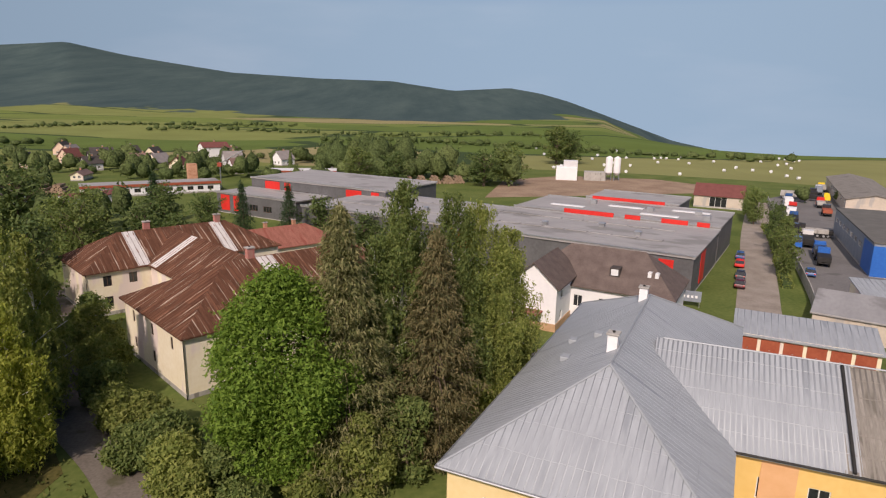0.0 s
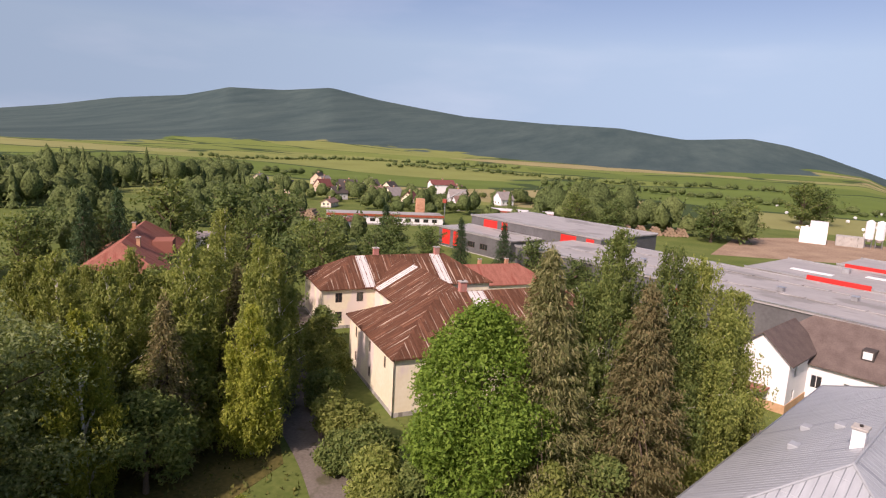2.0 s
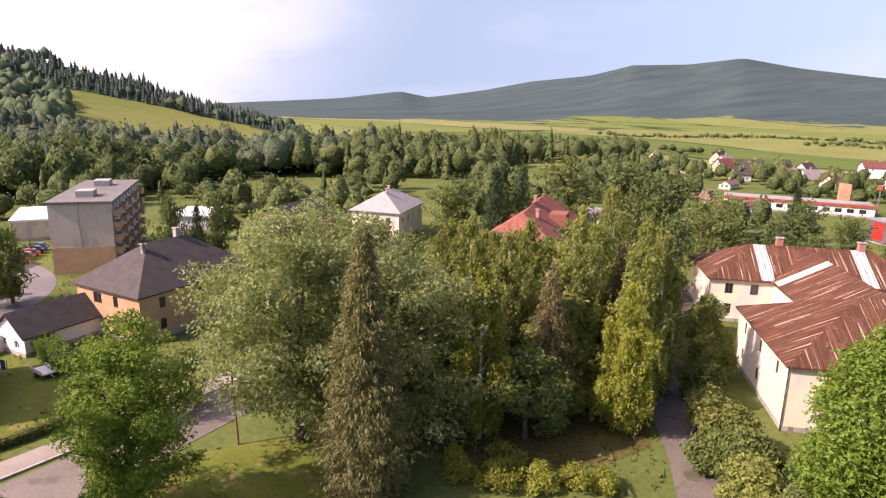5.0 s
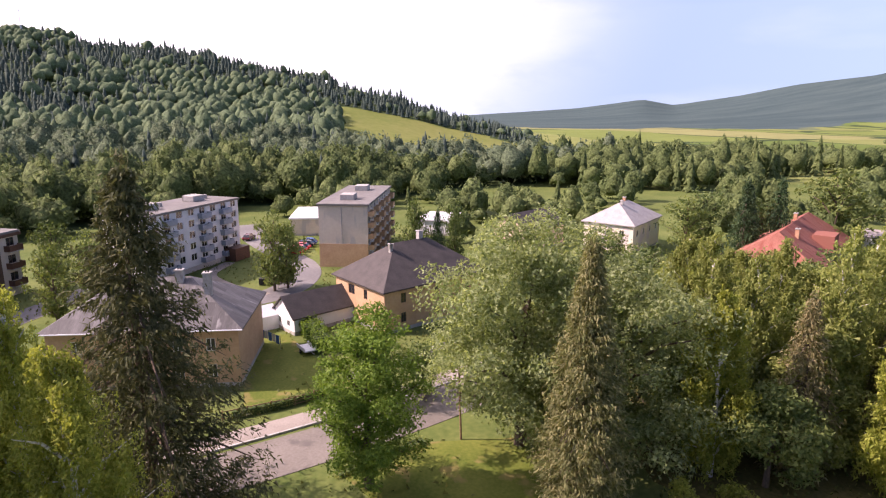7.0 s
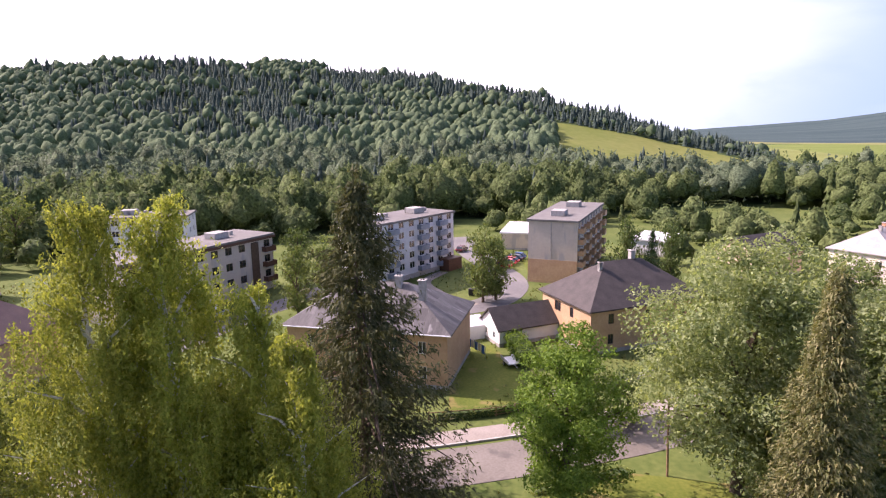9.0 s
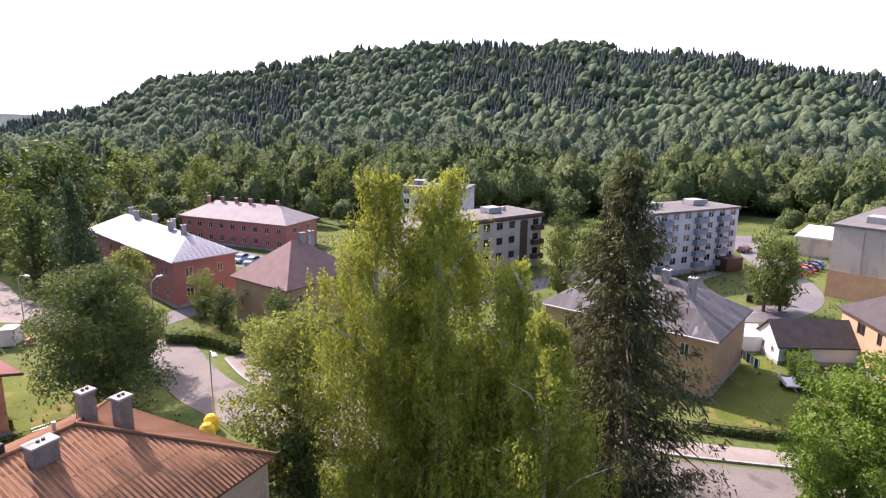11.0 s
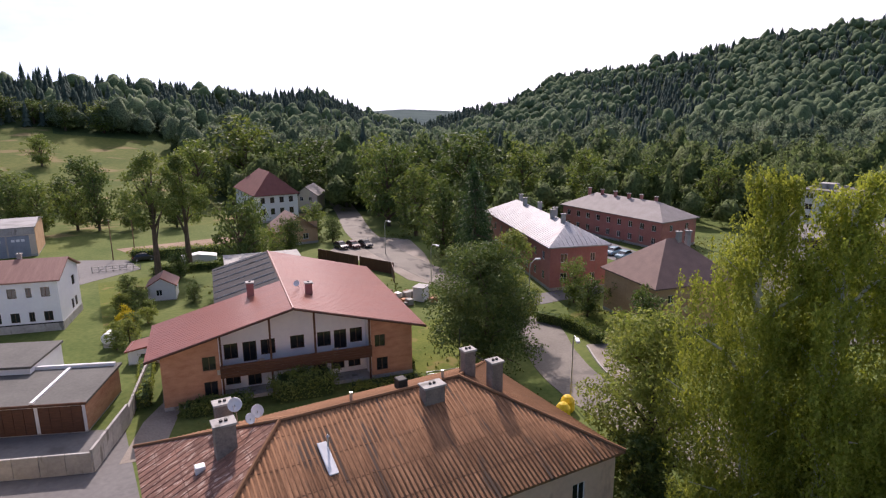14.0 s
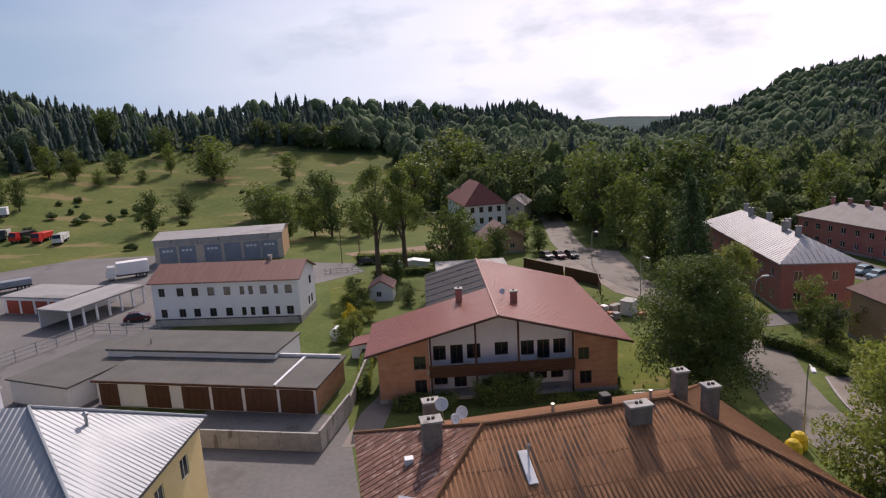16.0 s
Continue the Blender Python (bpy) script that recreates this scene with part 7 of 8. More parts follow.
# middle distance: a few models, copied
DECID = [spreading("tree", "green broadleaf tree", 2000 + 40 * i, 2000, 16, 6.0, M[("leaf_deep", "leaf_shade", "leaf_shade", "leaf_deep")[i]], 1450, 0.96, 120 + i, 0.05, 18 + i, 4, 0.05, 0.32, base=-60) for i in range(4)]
CONIF = [spruce("conifer", "dark green spruce", 2000 + 40 * i, 2100, 18, 4.4, M["needle_green"], 24, 11, 16, 0.85, 130 + i, base=-60) for i in range(2)]
MID = (("d", -101, 111, 18.5, 7.5), ("d", -92, 121, 18.0, 7.5), ("d", -84, 128, 17, 6.5), ("c", -93.8, 82.6, 17.8, 4.0), ("c", -92.3, 88.7, 18.1, 3.6), ("c", -96.5, 86, 15.5, 3.4), ("d", -70, 80, 11, 4.6), ("d", -82, 66, 9, 4.4), ("d", -76, 62, 9, 4.2), ("d", -72, 66, 9, 4.2), ("d", -86, 58, 9, 4.4), ("d", -96, 62, 6, 3.6), ("d", -58, 76, 10, 4.6), ("d", -56, 86, 14, 5), ("d", -103, 58, 8, 4), ("d", -110, 66, 6, 3), ("d", -112, 84, 12, 5), ("d", -104, 96, 13, 5), ("d", -118, 92, 13, 5),
       ("d", -105.0, -0.6, 13.1, 3.6), ("d", -106.5, 1.6, 11.5, 3.2), ("d", -112.2, 25.2, 14.1, 3.2), ("d", -113.8, 33.4, 13.2, 2.6), ("c", -110, 29, 12, 2.6), ("d", -59.1, 10.3, 7.0, 2.4), ("d", -61, 14, 6, 2.4), ("d", -117, -36.5, 11.4, 3.4), ("d", -112, -30, 10, 3), ("d", -95.3, -30.3, 12, 3.0), ("d", -100, -26, 11, 3.4),
       ("d", -59.0, -143.0, 21, 7.0), ("d", -62.5, -158, 21.0, 7), ("d", -60.0, -129.0, 16.5, 6.0), ("d", -56.4, -108.5, 16.1, 5.4), ("c", -51.0, -86.8, 19.9, 4.4), ("c", -57.5, -99.0, 19.7, 4.4), ("c", -55, -92, 16.5, 4.0), ("d", -89.1, -156.4, 22.7, 11), ("d", -70, -150, 20, 9), ("d", -104, -150, 18, 8), ("d", -120, -140, 17, 7), ("d", -112, -128, 14, 5), ("d", -128, -125, 15, 6), ("d", -140, -112, 15, 6),
       ("p", -4.7, -119.9, 22.0, 4.2), ("p", -10.4, -124.6, 21.0, 3.8), ("d", -17.3, -108.6, 15.6, 4.6), ("d", -20, -113, 13, 4), ("d", 17.4, -172.0, 13.0, 5.4), ("d", 5.2, -172.9, 17, 4.6), ("d", 22, -176, 14, 5), ("d", 10, -176, 11, 4.4), ("d", -2, -170, 10, 4), ("d", -12, -168, 9, 4), ("d", -49.4, -190, 19, 9), ("d", -38, -216, 25, 13), ("d", -22, -205, 20, 9), ("d", -60, -205, 19, 9),
       ("d", -30, -126, 8, 3.2), ("d", -25, -121, 7, 3), ("d", -39, -140, 8, 3), ("d", -41, -132, 6, 2.4), ("d", -57.5, -66, 6, 2.2), ("d", -60, -72, 7, 2.6), ("d", -63, -66, 6.5, 2.4), ("d", -56, -54, 8, 3.0), ("d", -8, -117, 5, 2.2), ("d", -0.8, -103, 3.2, 1.6), ("d", 0.4, -109, 3.6, 1.8), ("d", -8.6, -101, 3, 1.6), ("d", 0.6, -98, 3.2, 1.6),
       ("d", 65.5, 110, 9, 2.4), ("d", 71.5, 122, 10, 2.6), ("d", 75.5, 131, 9, 2.4), ("d", 80.5, 142, 10, 2.6), ("d", 90, 172, 9, 3), ("d", 87, 164, 10, 3),
       ("d", -46, 112, 10, 4), ("d", -54, 118, 11, 5), ("c", -38, 126, 14, 3), ("c", -30, 132, 13, 3), ("d", -24, 136, 10, 4), ("d", -14, 128, 8, 4), ("d", -62, 110, 12, 5), ("d", -70, 118, 12, 5), ("d", -10, 122, 7, 3), ("d", -60, 140, 12, 5), ("d", -74, 134, 11, 5), ("c", -66, 150, 13, 3), ("d", -86, 128, 12, 5), ("d", -50, 140, 10, 4), ("d", -80, 110, 13, 5),
       ("d", -26, 229, 14, 6), ("d", -13, 232, 13, 6), ("d", 20, 234, 14, 7), ("d", 30, 240, 15, 8), ("d", 66, 330, 20, 9), ("d", 74, 334, 18, 8))
for i, (k, x, y, h, r) in enumerate(MID):
    z = float(height(az_of(x, y), math.hypot(x, y))) if math.hypot(x, y) > 150 else 0.0
    if k == "c":
        o = copy_thing(CONIF[i % 2], pose(x, y, z - 0.1, 0, 0, i * 67) @ Matrix.Diagonal((r / 4, r / 4, h / 18, 1)))
        tagged(o, "dark green spruce among the houses", "tree", "trees among the houses")
    elif k == "p":
        o = broadleaf("pine_tree", "tall bare-stemmed tree with high dark crown", x, y, h, r, M["leaf_deep"], 3200, 0.6, 0.36, 300 + i, group="trees among the houses")
    else:
        o = copy_thing(DECID[i % 4], pose(x, y, z - 0.1, 0, 0, i * 67) @ Matrix.Diagonal((r / 6, r / 6, h / 16, 1)))
        tagged(o, "green broadleaf tree among the houses", "tree", "trees among the houses")
# single trees on the pasture hill
for i, (x, y, h, r) in enumerate(((113, -330, 19, 8.0), (85, -322, 15, 5.9), (56, -280, 18, 11.6), (24, -273, 12, 5.3), (10, -225, 14, 6.3), (95, -282, 12, 5.3), (108, -273, 13, 5.2), (131, -288, 12, 6.4), (60, -201, 13, 4.1), (55, -224, 8, 4.5), (28, -211, 12, 8.1), (117, -272, 13, 4.5), (116, -230, 13, 3.9), (109, -228, 12, 3.4), (76, -292, 13, 3.1), (84, -278, 5, 2.7), (42, -338, 13, 7.0), (18, -328, 13, 6.7), (97, -267, 7, 2.9), (135, -264, 12, 4.5), (15, -209, 10, 5.4), (30, -335, 11, 6.9), (3, -330, 14, 8.4))):
    z = float(height(az_of(x, y), math.hypot(x, y)))
    o = copy_thing(DECID[(i + 1) % 4], pose(x, y, z - 0.2, 0, 0, i * 51) @ Matrix.Diagonal((r / 6, r / 6, h / 16, 1)))
    tagged(o, "single green tree on the pasture slope", "tree", "trees on the pasture")
for o in DECID + CONIF:
    for q in (*o.children_recursive, o):
        bpy.data.objects.remove(q)

# ---- woods: far beyond counting, joined ----


def wood_model(kind, rng, leaves, fine=2):
    """Corners and triangles of one far tree, one metre high and half a metre in radius."""
    bm = bmesh.new()
    if kind == "d":
        bmesh.ops.create_icosphere(bm, subdivisions=fine, radius=1.0)
        lob = unit(rng.normal(size=(15, 3)) + np.array([0, 0, 0.35]))
        slim = rng.choice((0.0, 0.25, 0.5))
        for v in bm.verts:
            d = np.array(v.co)
            swell = max(0.0, float((lob @ d).max()) - 0.8) / 0.2
            r = (0.66 if fine > 1 else 0.56) + 0.3 * swell + rng.uniform(-0.17, 0.17)
            thin = 1 + slim * 0.3 - slim * max(0.0, d[2])
            v.co = Vector((d[0] * 0.5 * r * thin, d[1] * 0.5 * r * thin, 0.5 + d[2] * 0.5 * r * (1.0 if d[2] > 0 else 0.85)))
        bmesh.ops.delete(bm, geom=[v for v in bm.verts if v.co.z < 0.16], context="VERTS")
    else:
        skirts, sides = fine + 3, 5
        for k in range(skirts):
            z1 = 0.1 + 0.9 * ((k + 1.35) / (skirts + 0.35))
            z0 = 0.06 + 0.86 * k / skirts
            rr = 0.4 * (1 - z0) ** 0.85 + 0.02
            top = bm.verts.new((0, 0, min(z1 + 0.06, 1.0)))
            ring = [bm.verts.new((math.cos(q) * g, math.sin(q) * g, z0 - (0.05 if i % 2 == 0 else -0.02)))
                    for i in range(sides * 2) for q, g in [((i + 0.5 * k) * math.pi / sides, rr * (rng.uniform(0.85, 1.15) if i % 2 == 0 else rng.uniform(0.5, 0.66)))]]
            for i in range(sides * 2):
                bm.faces.new((ring[i - 1], ring[i], top))
    bmesh.ops.triangulate(bm, faces=bm.faces[:])
    bm.verts.index_update()
    vs, fs = [tuple(v.co) for v in bm.verts], [tuple(v.index for v in f.verts) for f in bm.faces]
    bm.free()
    if leaves and kind == "d":
        o = unit(rng.normal(size=(leaves // 2, 3)) + np.array([0, 0, 0.4]))
        swell = np.maximum(0, (o @ lob.T).max(1) - 0.8) / 0.2
        c = o * (0.5 * (0.7 + 0.3 * swell) * rng.uniform(0.95, 1.12, len(o)))[:, None] * np.stack([1 + slim * 0.3 - slim * np.maximum(o[:, 2], 0)] * 2 + [0 * o[:, 2] + 1], 1) + np.array([0, 0, 0.5])
        q = leaf_shapes(c, 0.14 if fine > 1 else 0.24, rng, 0.5, 0.9, out=o * 1.2)
        n = len(vs)
        vs = vs + [tuple(p) for p in q]
        fs += [(n + 3 * i, n + 3 * i + 1, n + 3 * i + 2) for i in range(len(q) // 3)]
    return np.array(vs), np.array(fs)


def wood(name, label, spots, mat, leaves, seed, fine=2):
    """One mesh of far trees: spots are (x, y, z, height, radius, conifer)."""
    rng = np.random.default_rng(seed)
    models = {False: [wood_model("d", rng, leaves, fine) for _ in range(6)], True: [wood_model("c", rng, leaves, fine) for _ in range(4)]}
    V, F, n = [], [], 0
    for i, (x, y, z, h, r, c) in enumerate(spots):
        v, f = models[bool(c)][i % len(models[bool(c)])]
        a = rng.uniform(0, 6.28)
        ca, sa = math.cos(a), math.sin(a)
        w = np.stack([(v[:, 0] * ca - v[:, 1] * sa) * r * 2 + x, (v[:, 0] * sa + v[:, 1] * ca) * r * 2 + y, v[:, 2] * h + z - 0.3], 1)
        V.append(w), F.append(f + n)
        n += len(v)
    me = arrays_mesh(name, np.vstack(V), np.vstack(F), mat)
    return tagged(new(name, me), label, "woods", kind="stuff")


def hill_spots(seed, az0, az1, r0, r1, step, conifer, accept):
    rng = np.random.default_rng(seed)
    out = []
    r = r0
    while r < r1:
        da = math.degrees(step / r)
        for az in np.arange(az0 + rng.uniform(0, da), az1, da):
            a, q = az + rng.uniform(-0.35, 0.35) * da, r + rng.uniform(-0.4, 0.4) * step
            x, y = place(a, q)
            if not accept(a, q, x, y):
                continue
            c = rng.random() < conifer(a, q, x, y)
            s = rng.uniform(0.55, 1.3) + 0.25 * wob(x, y, 11)
            far = min(1.0, max(0.0, (q - 300) / 120)) if q < 800 else 0.0
            h = (15.5 if c else 13.6) * s * (1.15 if c and rng.random() < 0.15 else 1) * (1 - 0.42 * far)
            out.append((x, y, float(height(a, q)), h, (3.5 if c else rng.uniform(3.6, 5.6)) * (0.6 + 0.45 * s) * (1 - 0.05 * far), c))
        r += step * 0.9
    return out


def slope_conifer(a, q, x, y):
    up = (q - foot_radius(a)) / (crest_radius(a) - foot_radius(a))
    if up < 0.06 and a > 95:
        return 0.0
    return min(0.96, max(0.04, 0.5 + 1.8 * (up - 0.62 + 0.36 * wob(x, y, 62) + 0.2 * wob(x, y, 23))))


near_spots = hill_spots(1, 58, 216, 168, 345, 7.0, slope_conifer, lambda a, q, x, y: zone(a, q, x, y) == 1 and not (a < 66 and q > 330))
high_spots = hill_spots(2, 66, 216, 345, 680, 5.7, slope_conifer, lambda a, q, x, y: zone(a, q, x, y) == 1 and q < crest_radius(a) + 25)
foot, slope = [q for q in near_spots if math.hypot(q[0], q[1]) < 252], [q for q in near_spots if math.hypot(q[0], q[1]) >= 252]
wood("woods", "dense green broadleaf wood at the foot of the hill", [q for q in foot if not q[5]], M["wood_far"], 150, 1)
# from the slope upwards the tree colours carry a bluish haze tint
wood("woods", "green broadleaf wood on the lower slope", [q for q in slope if not q[5]], M["wood_slope_hazed"], 70, 6)
wood("spruce_woods", "dark spruces standing among the broadleaf wood", [q for q in near_spots if q[5]], M["spruce_hill_hazed"], 90, 7)
wood("hill_woods", "green broadleaf forest covering the hillside, haze paled into its colour", [(x, y, z, h * 1.1, r * 0.92, c) for x, y, z, h, r, c in high_spots if not c], M["wood_hill_hazed"], 0, 2, 2)
wood("hill_spruces", "dark spruce forest covering the hillside", [(x, y, z, h * 0.82, r * 0.86, c) for x, y, z, h, r, c in high_spots if c], M["spruce_hill_hazed"], 0, 8, 1)
plain_spots = hill_spots(3, 36, 66, 250, 520, 7.2, lambda a, q, x, y: 0.36 + 0.5 * wob(x, y, 30), lambda a, q, x, y: q > np.interp(a, [36, 44, 50, 56, 62, 66], [360, 330, 270, 200, 180, 180]) + 18 * wob(x, y, 25) and q < np.interp(a, [36, 46, 56, 66], [400, 470, 440, 360]) + 25 * wob(x, y, 40))
belt_spots = hill_spots(4, -16, 14, 232, 285, 8.5, lambda a, q, x, y: 0.05, lambda a, q, x, y: -8 < a < 10 and wob(x, y, 22) > -0.6 and not (-7 < a < 4 and q < 240))
village_spots = hill_spots(5, 6, 42, 212, 350, 8.5, lambda a, q, x, y: 0.18, lambda a, q, x, y: wob(x, y, 16) + 0.6 * wob(x, y, 41) > 0.02 and all(math.hypot(x - px, y - py) > pr for px, py, pr in ((-89, 201, 15), (-74, 210, 12), (-104, 192, 12), (-49, 238, 15))))
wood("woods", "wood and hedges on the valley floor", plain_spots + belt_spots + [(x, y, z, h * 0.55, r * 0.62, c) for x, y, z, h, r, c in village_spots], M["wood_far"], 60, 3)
hedge_spots = []
for (az0, r0), (az1, r1) in (((-30, 430), (10, 470)), ((-12, 600), (24, 640)), ((12, 760), (40, 700)), ((30, 430), (46, 520)), ((-40, 250), (-30, 240)), ((2, 350), (14, 330))):
    rng = np.random.default_rng(int(r0))
    for t in np.arange(0, 1, 5.5 / max(40, abs(az1 - az0) / 57.3 * r0)):
        if rng.random() < 0.08:
            continue
        a, q = az0 + (az1 - az0) * t, r0 + (r1 - r0) * t + rng.normal() * 5
        x, y = place(a, q)
        hedge_spots.append((x, y, float(height(a, q)), rng.uniform(2.5, 6.5), rng.uniform(2.4, 4.2), False))
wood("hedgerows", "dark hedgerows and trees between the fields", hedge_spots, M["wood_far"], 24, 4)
# loose trees on the flats between the houses and the woods
def flat_free(a, q, x, y):
    if zone(a, q, x, y) == 1:
        return False
    road = min((math.hypot(x - px, y - py) for px, py in smooth_line(STREET, 4)), default=99)
    road = min(road, min(math.hypot(x - px, y - py) for px, py in ((-112, 4), (-122, 4.5), (-134, 1), (-150, -4), (-160, -6), (-142, -2))))
    if road < 13 or wob(x, y, 14) + 0.7 * wob(x, y, 33) < 0.1:
        return False
    return all(math.hypot(x - px, y - py) > pr for px, py, pr in ((-124, -20, 24), (-132, 17, 22), (-160, 10, 17), (-150, 40, 13), (-121, 74, 16), (-128, 55, 13), (-91, 91, 24), (-100, 128, 14), (-92, 211, 34), (-102, -105, 22), (-70, -95, 24), (-137, -76, 16), (-104, -52, 20), (-116, 173, 10), (-98, 180, 14), (-128, 232, 9), (-36, -174, 18), (-49, -178, 9)))


flat_spots = hill_spots(8, 44, 100, 138, 222, 7.4, lambda a, q, x, y: 0.12, flat_free) + hill_spots(9, 22, 44, 150, 205, 9.5, lambda a, q, x, y: 0.1, flat_free) + hill_spots(10, 106, 150, 122, 210, 8.0, lambda a, q, x, y: 0.1, flat_free)
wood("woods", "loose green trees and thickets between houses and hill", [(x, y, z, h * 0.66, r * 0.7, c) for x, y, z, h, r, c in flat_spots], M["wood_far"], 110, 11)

shrub_spots = hill_spots(12, 180, 212, 172, 262, 9.0, lambda a, q, x, y: 0.0, lambda a, q, x, y: zone(a, q, x, y) == 4 and wob(x, y, 9) + 0.6 * wob(x, y, 27) > 0.45 and not (13 < x < 46 and y > -168))
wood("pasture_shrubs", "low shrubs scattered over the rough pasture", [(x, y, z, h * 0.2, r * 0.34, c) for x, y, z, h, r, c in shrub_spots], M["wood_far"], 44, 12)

# ---- vehicles ----
wheel_cache = {}


def wheel(parent, x, y, r, w):
    if (r, w) not in wheel_cache:
        bm = tube([(0, -w / 2, 0), (0, -w / 2 + 0.04, 0), (0, w / 2 - 0.04, 0), (0, w / 2, 0)], [r * 0.86, r, r, r * 0.86], 14)
        t = bpy.data.meshes.new("tyre")
        bm.to_mesh(t), bm.free()
        t.materials.append(M["rubber"])
        bm = tube([(0, -w / 2 - 0.012, 0), (0, w / 2 + 0.012, 0)], [r * 0.58, r * 0.58], 10)
        k = bpy.data.meshes.new("rim")
        bm.to_mesh(k), bm.free()
        k.materials.append(M["metal"])
        wheel_cache[(r, w)] = (t, k)
    t, k = wheel_cache[(r, w)]
    o = mesh_part("wheel", t, None, parent, at=pose(x, y, r))
    mesh_part("rim", k, None, o)


def profile_body(pts, w, tuck=0.0):
    """A body from its side outline, pulled in towards the roof."""
    bm = bmesh.new()
    top = max(z for _, z in pts)
    sides = []
    for s in (-1, 1):
        sides.append([bm.verts.new((x, s * (w / 2 - tuck * max(0, (z - 0.85)) / max(top - 0.85, 0.1)), z)) for x, z in pts])
    n = len(pts)
    bm.faces.new(sides[0]), bm.faces.new(sides[1][::-1])
    for i in range(n):
        bm.faces.new((sides[0][i - 1], sides[1][i - 1], sides[1][i], sides[0][i]))
    bmesh.ops.recalc_face_normals(bm, faces=bm.faces[:])
    return bm


CAR_LOW = [(-2.05, 0.3), (-2.1, 0.62), (-1.95, 0.86), (-1.0, 0.93), (1.1, 0.95), (1.95, 0.8), (2.1, 0.58), (2.05, 0.3)]
CAR_TOP = [(-1.75, 0.9), (-1.35, 1.36), (-0.6, 1.47), (0.35, 1.44), (1.15, 0.92)]


def car(x, y, ang, paint, label, group="", z=0.06):
    c = thing("car", pose(x, y, z, 0, 0, ang), label, "car", group)
    b = profile_body(CAR_LOW, 1.72)
    bmesh.ops.bevel(b, geom=b.edges[:], offset=0.06, segments=2, affect="EDGES")
    part("body", b, M[paint], c)
    part("cabin", profile_body(CAR_TOP, 1.62, 0.22), M["glass"], c, "dark car windows")
    part("roof", profile_body([(-1.3, 1.38), (-0.6, 1.5), (0.35, 1.47), (0.55, 1.36), (0.3, 1.4), (-0.6, 1.43)], 1.32), M[paint], c)
    for px, py in ((-1.3, -0.78), (1.3, -0.78), (-1.3, 0.78), (1.3, 0.78)):
        wheel(c, px, py, 0.31, 0.2)
    for s in (-1, 1):
        part("headlight", box((2.0, s * 0.6 - 0.18, 0.6), (2.09, s * 0.6 + 0.18, 0.74), 0.02), M["skylight_white"], c)
        part("rear_light", box((-2.11, s * 0.65 - 0.14, 0.65), (-2.04, s * 0.65 + 0.14, 0.8), 0.02), M["red_paint"], c)
    return c


def truck(x, y, ang, cab, load, label, group="", long=6.0, tall=2.6, z=0.06):
    t = thing("truck", pose(x, y, z, 0, 0, ang), label, "truck", group)
    part("chassis", box((-long, -1.0, 0.7), (2.3, 1.0, 0.95), 0.03), M["black"], t)
    part("cab", profile_body([(0.4, 0.6), (0.4, 2.9), (1.9, 2.95), (2.35, 1.7), (2.4, 0.6)], 2.4, 0.15), M[cab], t)
    part("windscreen", profile_body([(1.98, 2.75), (1.93, 2.75), (2.32, 1.75), (2.38, 1.75)], 2.1), M["glass"], t)
    part("body", box((-long, -1.22, 1.0), (0.2, 1.22, 1.0 + tall), 0.05), M[load], t)
    for px in (1.4, -long + 1.0, -long + 2.3):
        for s in (-1.0, 1.0):
            wheel(t, px, s, 0.5, 0.32)
    return t


for i, (x, y) in enumerate(((-132, 3.4), (-134.4, 4.4), (-136.6, 5.2), (-139, 6.2), (-141.4, 7.0))):
    car(x, y, 250, ("car_red", "car_red", "car_red", "car_dark", "car_blue")[i], ("red", "red", "dull red", "black", "blue")[i] + " car in the row by the flats", "cars by the flats")
car(-150, -6, 160, "car_wine", "dark wine-red car on the estate road", "cars by the flats")
for x, y, p, l in ((-88.5, -105, "car_dark", "dark car parked by the red terrace"), (-87.5, -97, "car_silver", "silver car parked by the red terrace"), (-87.0, -93, "car_teal", "pale teal car parked by the red terrace"), (-86.6, -89.6, "car_teal", "pale blue car parked by the red terrace")):
    car(x, y, 15, p, l, "cars by the red terrace")
for i, (x, y) in enumerate(((-40.5, -125), (-43, -124.4), (-45.6, -124))):
    car(x, y, 100, ("car_dark", "car_wine", "car_dark")[i], "dark car parked at the junction", "cars at the junction")
car(36, -106, 190, "car_wine", "dark wine-red car in the depot yard")
car(-3, -134, 175, "car_dark", "dark car beside the depot gate")
car(-98, -46.5, 155, "car_white", "white car in front of the flats")
car(-95.5, -44.0, 155, "car_silver", "silver car in front of the flats")
car(-87.5, 8.6, 120, "car_white", "white van-like car behind the garage")
truck(50, -140, 20, "car_white", "white_wall", "white box truck in the depot yard")
truck(72, -136, 30, "blue_grey", "blue_grey", "grey tipper truck at the yard edge", tall=1.2)
for i, (x, y, c, l) in enumerate(((94, -193, "red_paint", "black"), (88, -192, "red_paint", "red_paint"), (82, -190, "car_white", "car_white"), (99, -195, "car_dark", "concrete"))):
    truck(x, y, 75 + 10 * i, c, l, ("red", "bright red", "white", "dark")[i] + " truck parked at the depot's far edge", "trucks at the depot", 5.0, 1.6, float(height(az_of(x, y), math.hypot(x, y))) + 0.05)
truck(117, -215, 10, "car_white", "white_wall", "long white trailer truck at the yard edge", "trucks at the depot", 10, 2.4, float(height(az_of(117, -215), 245)))
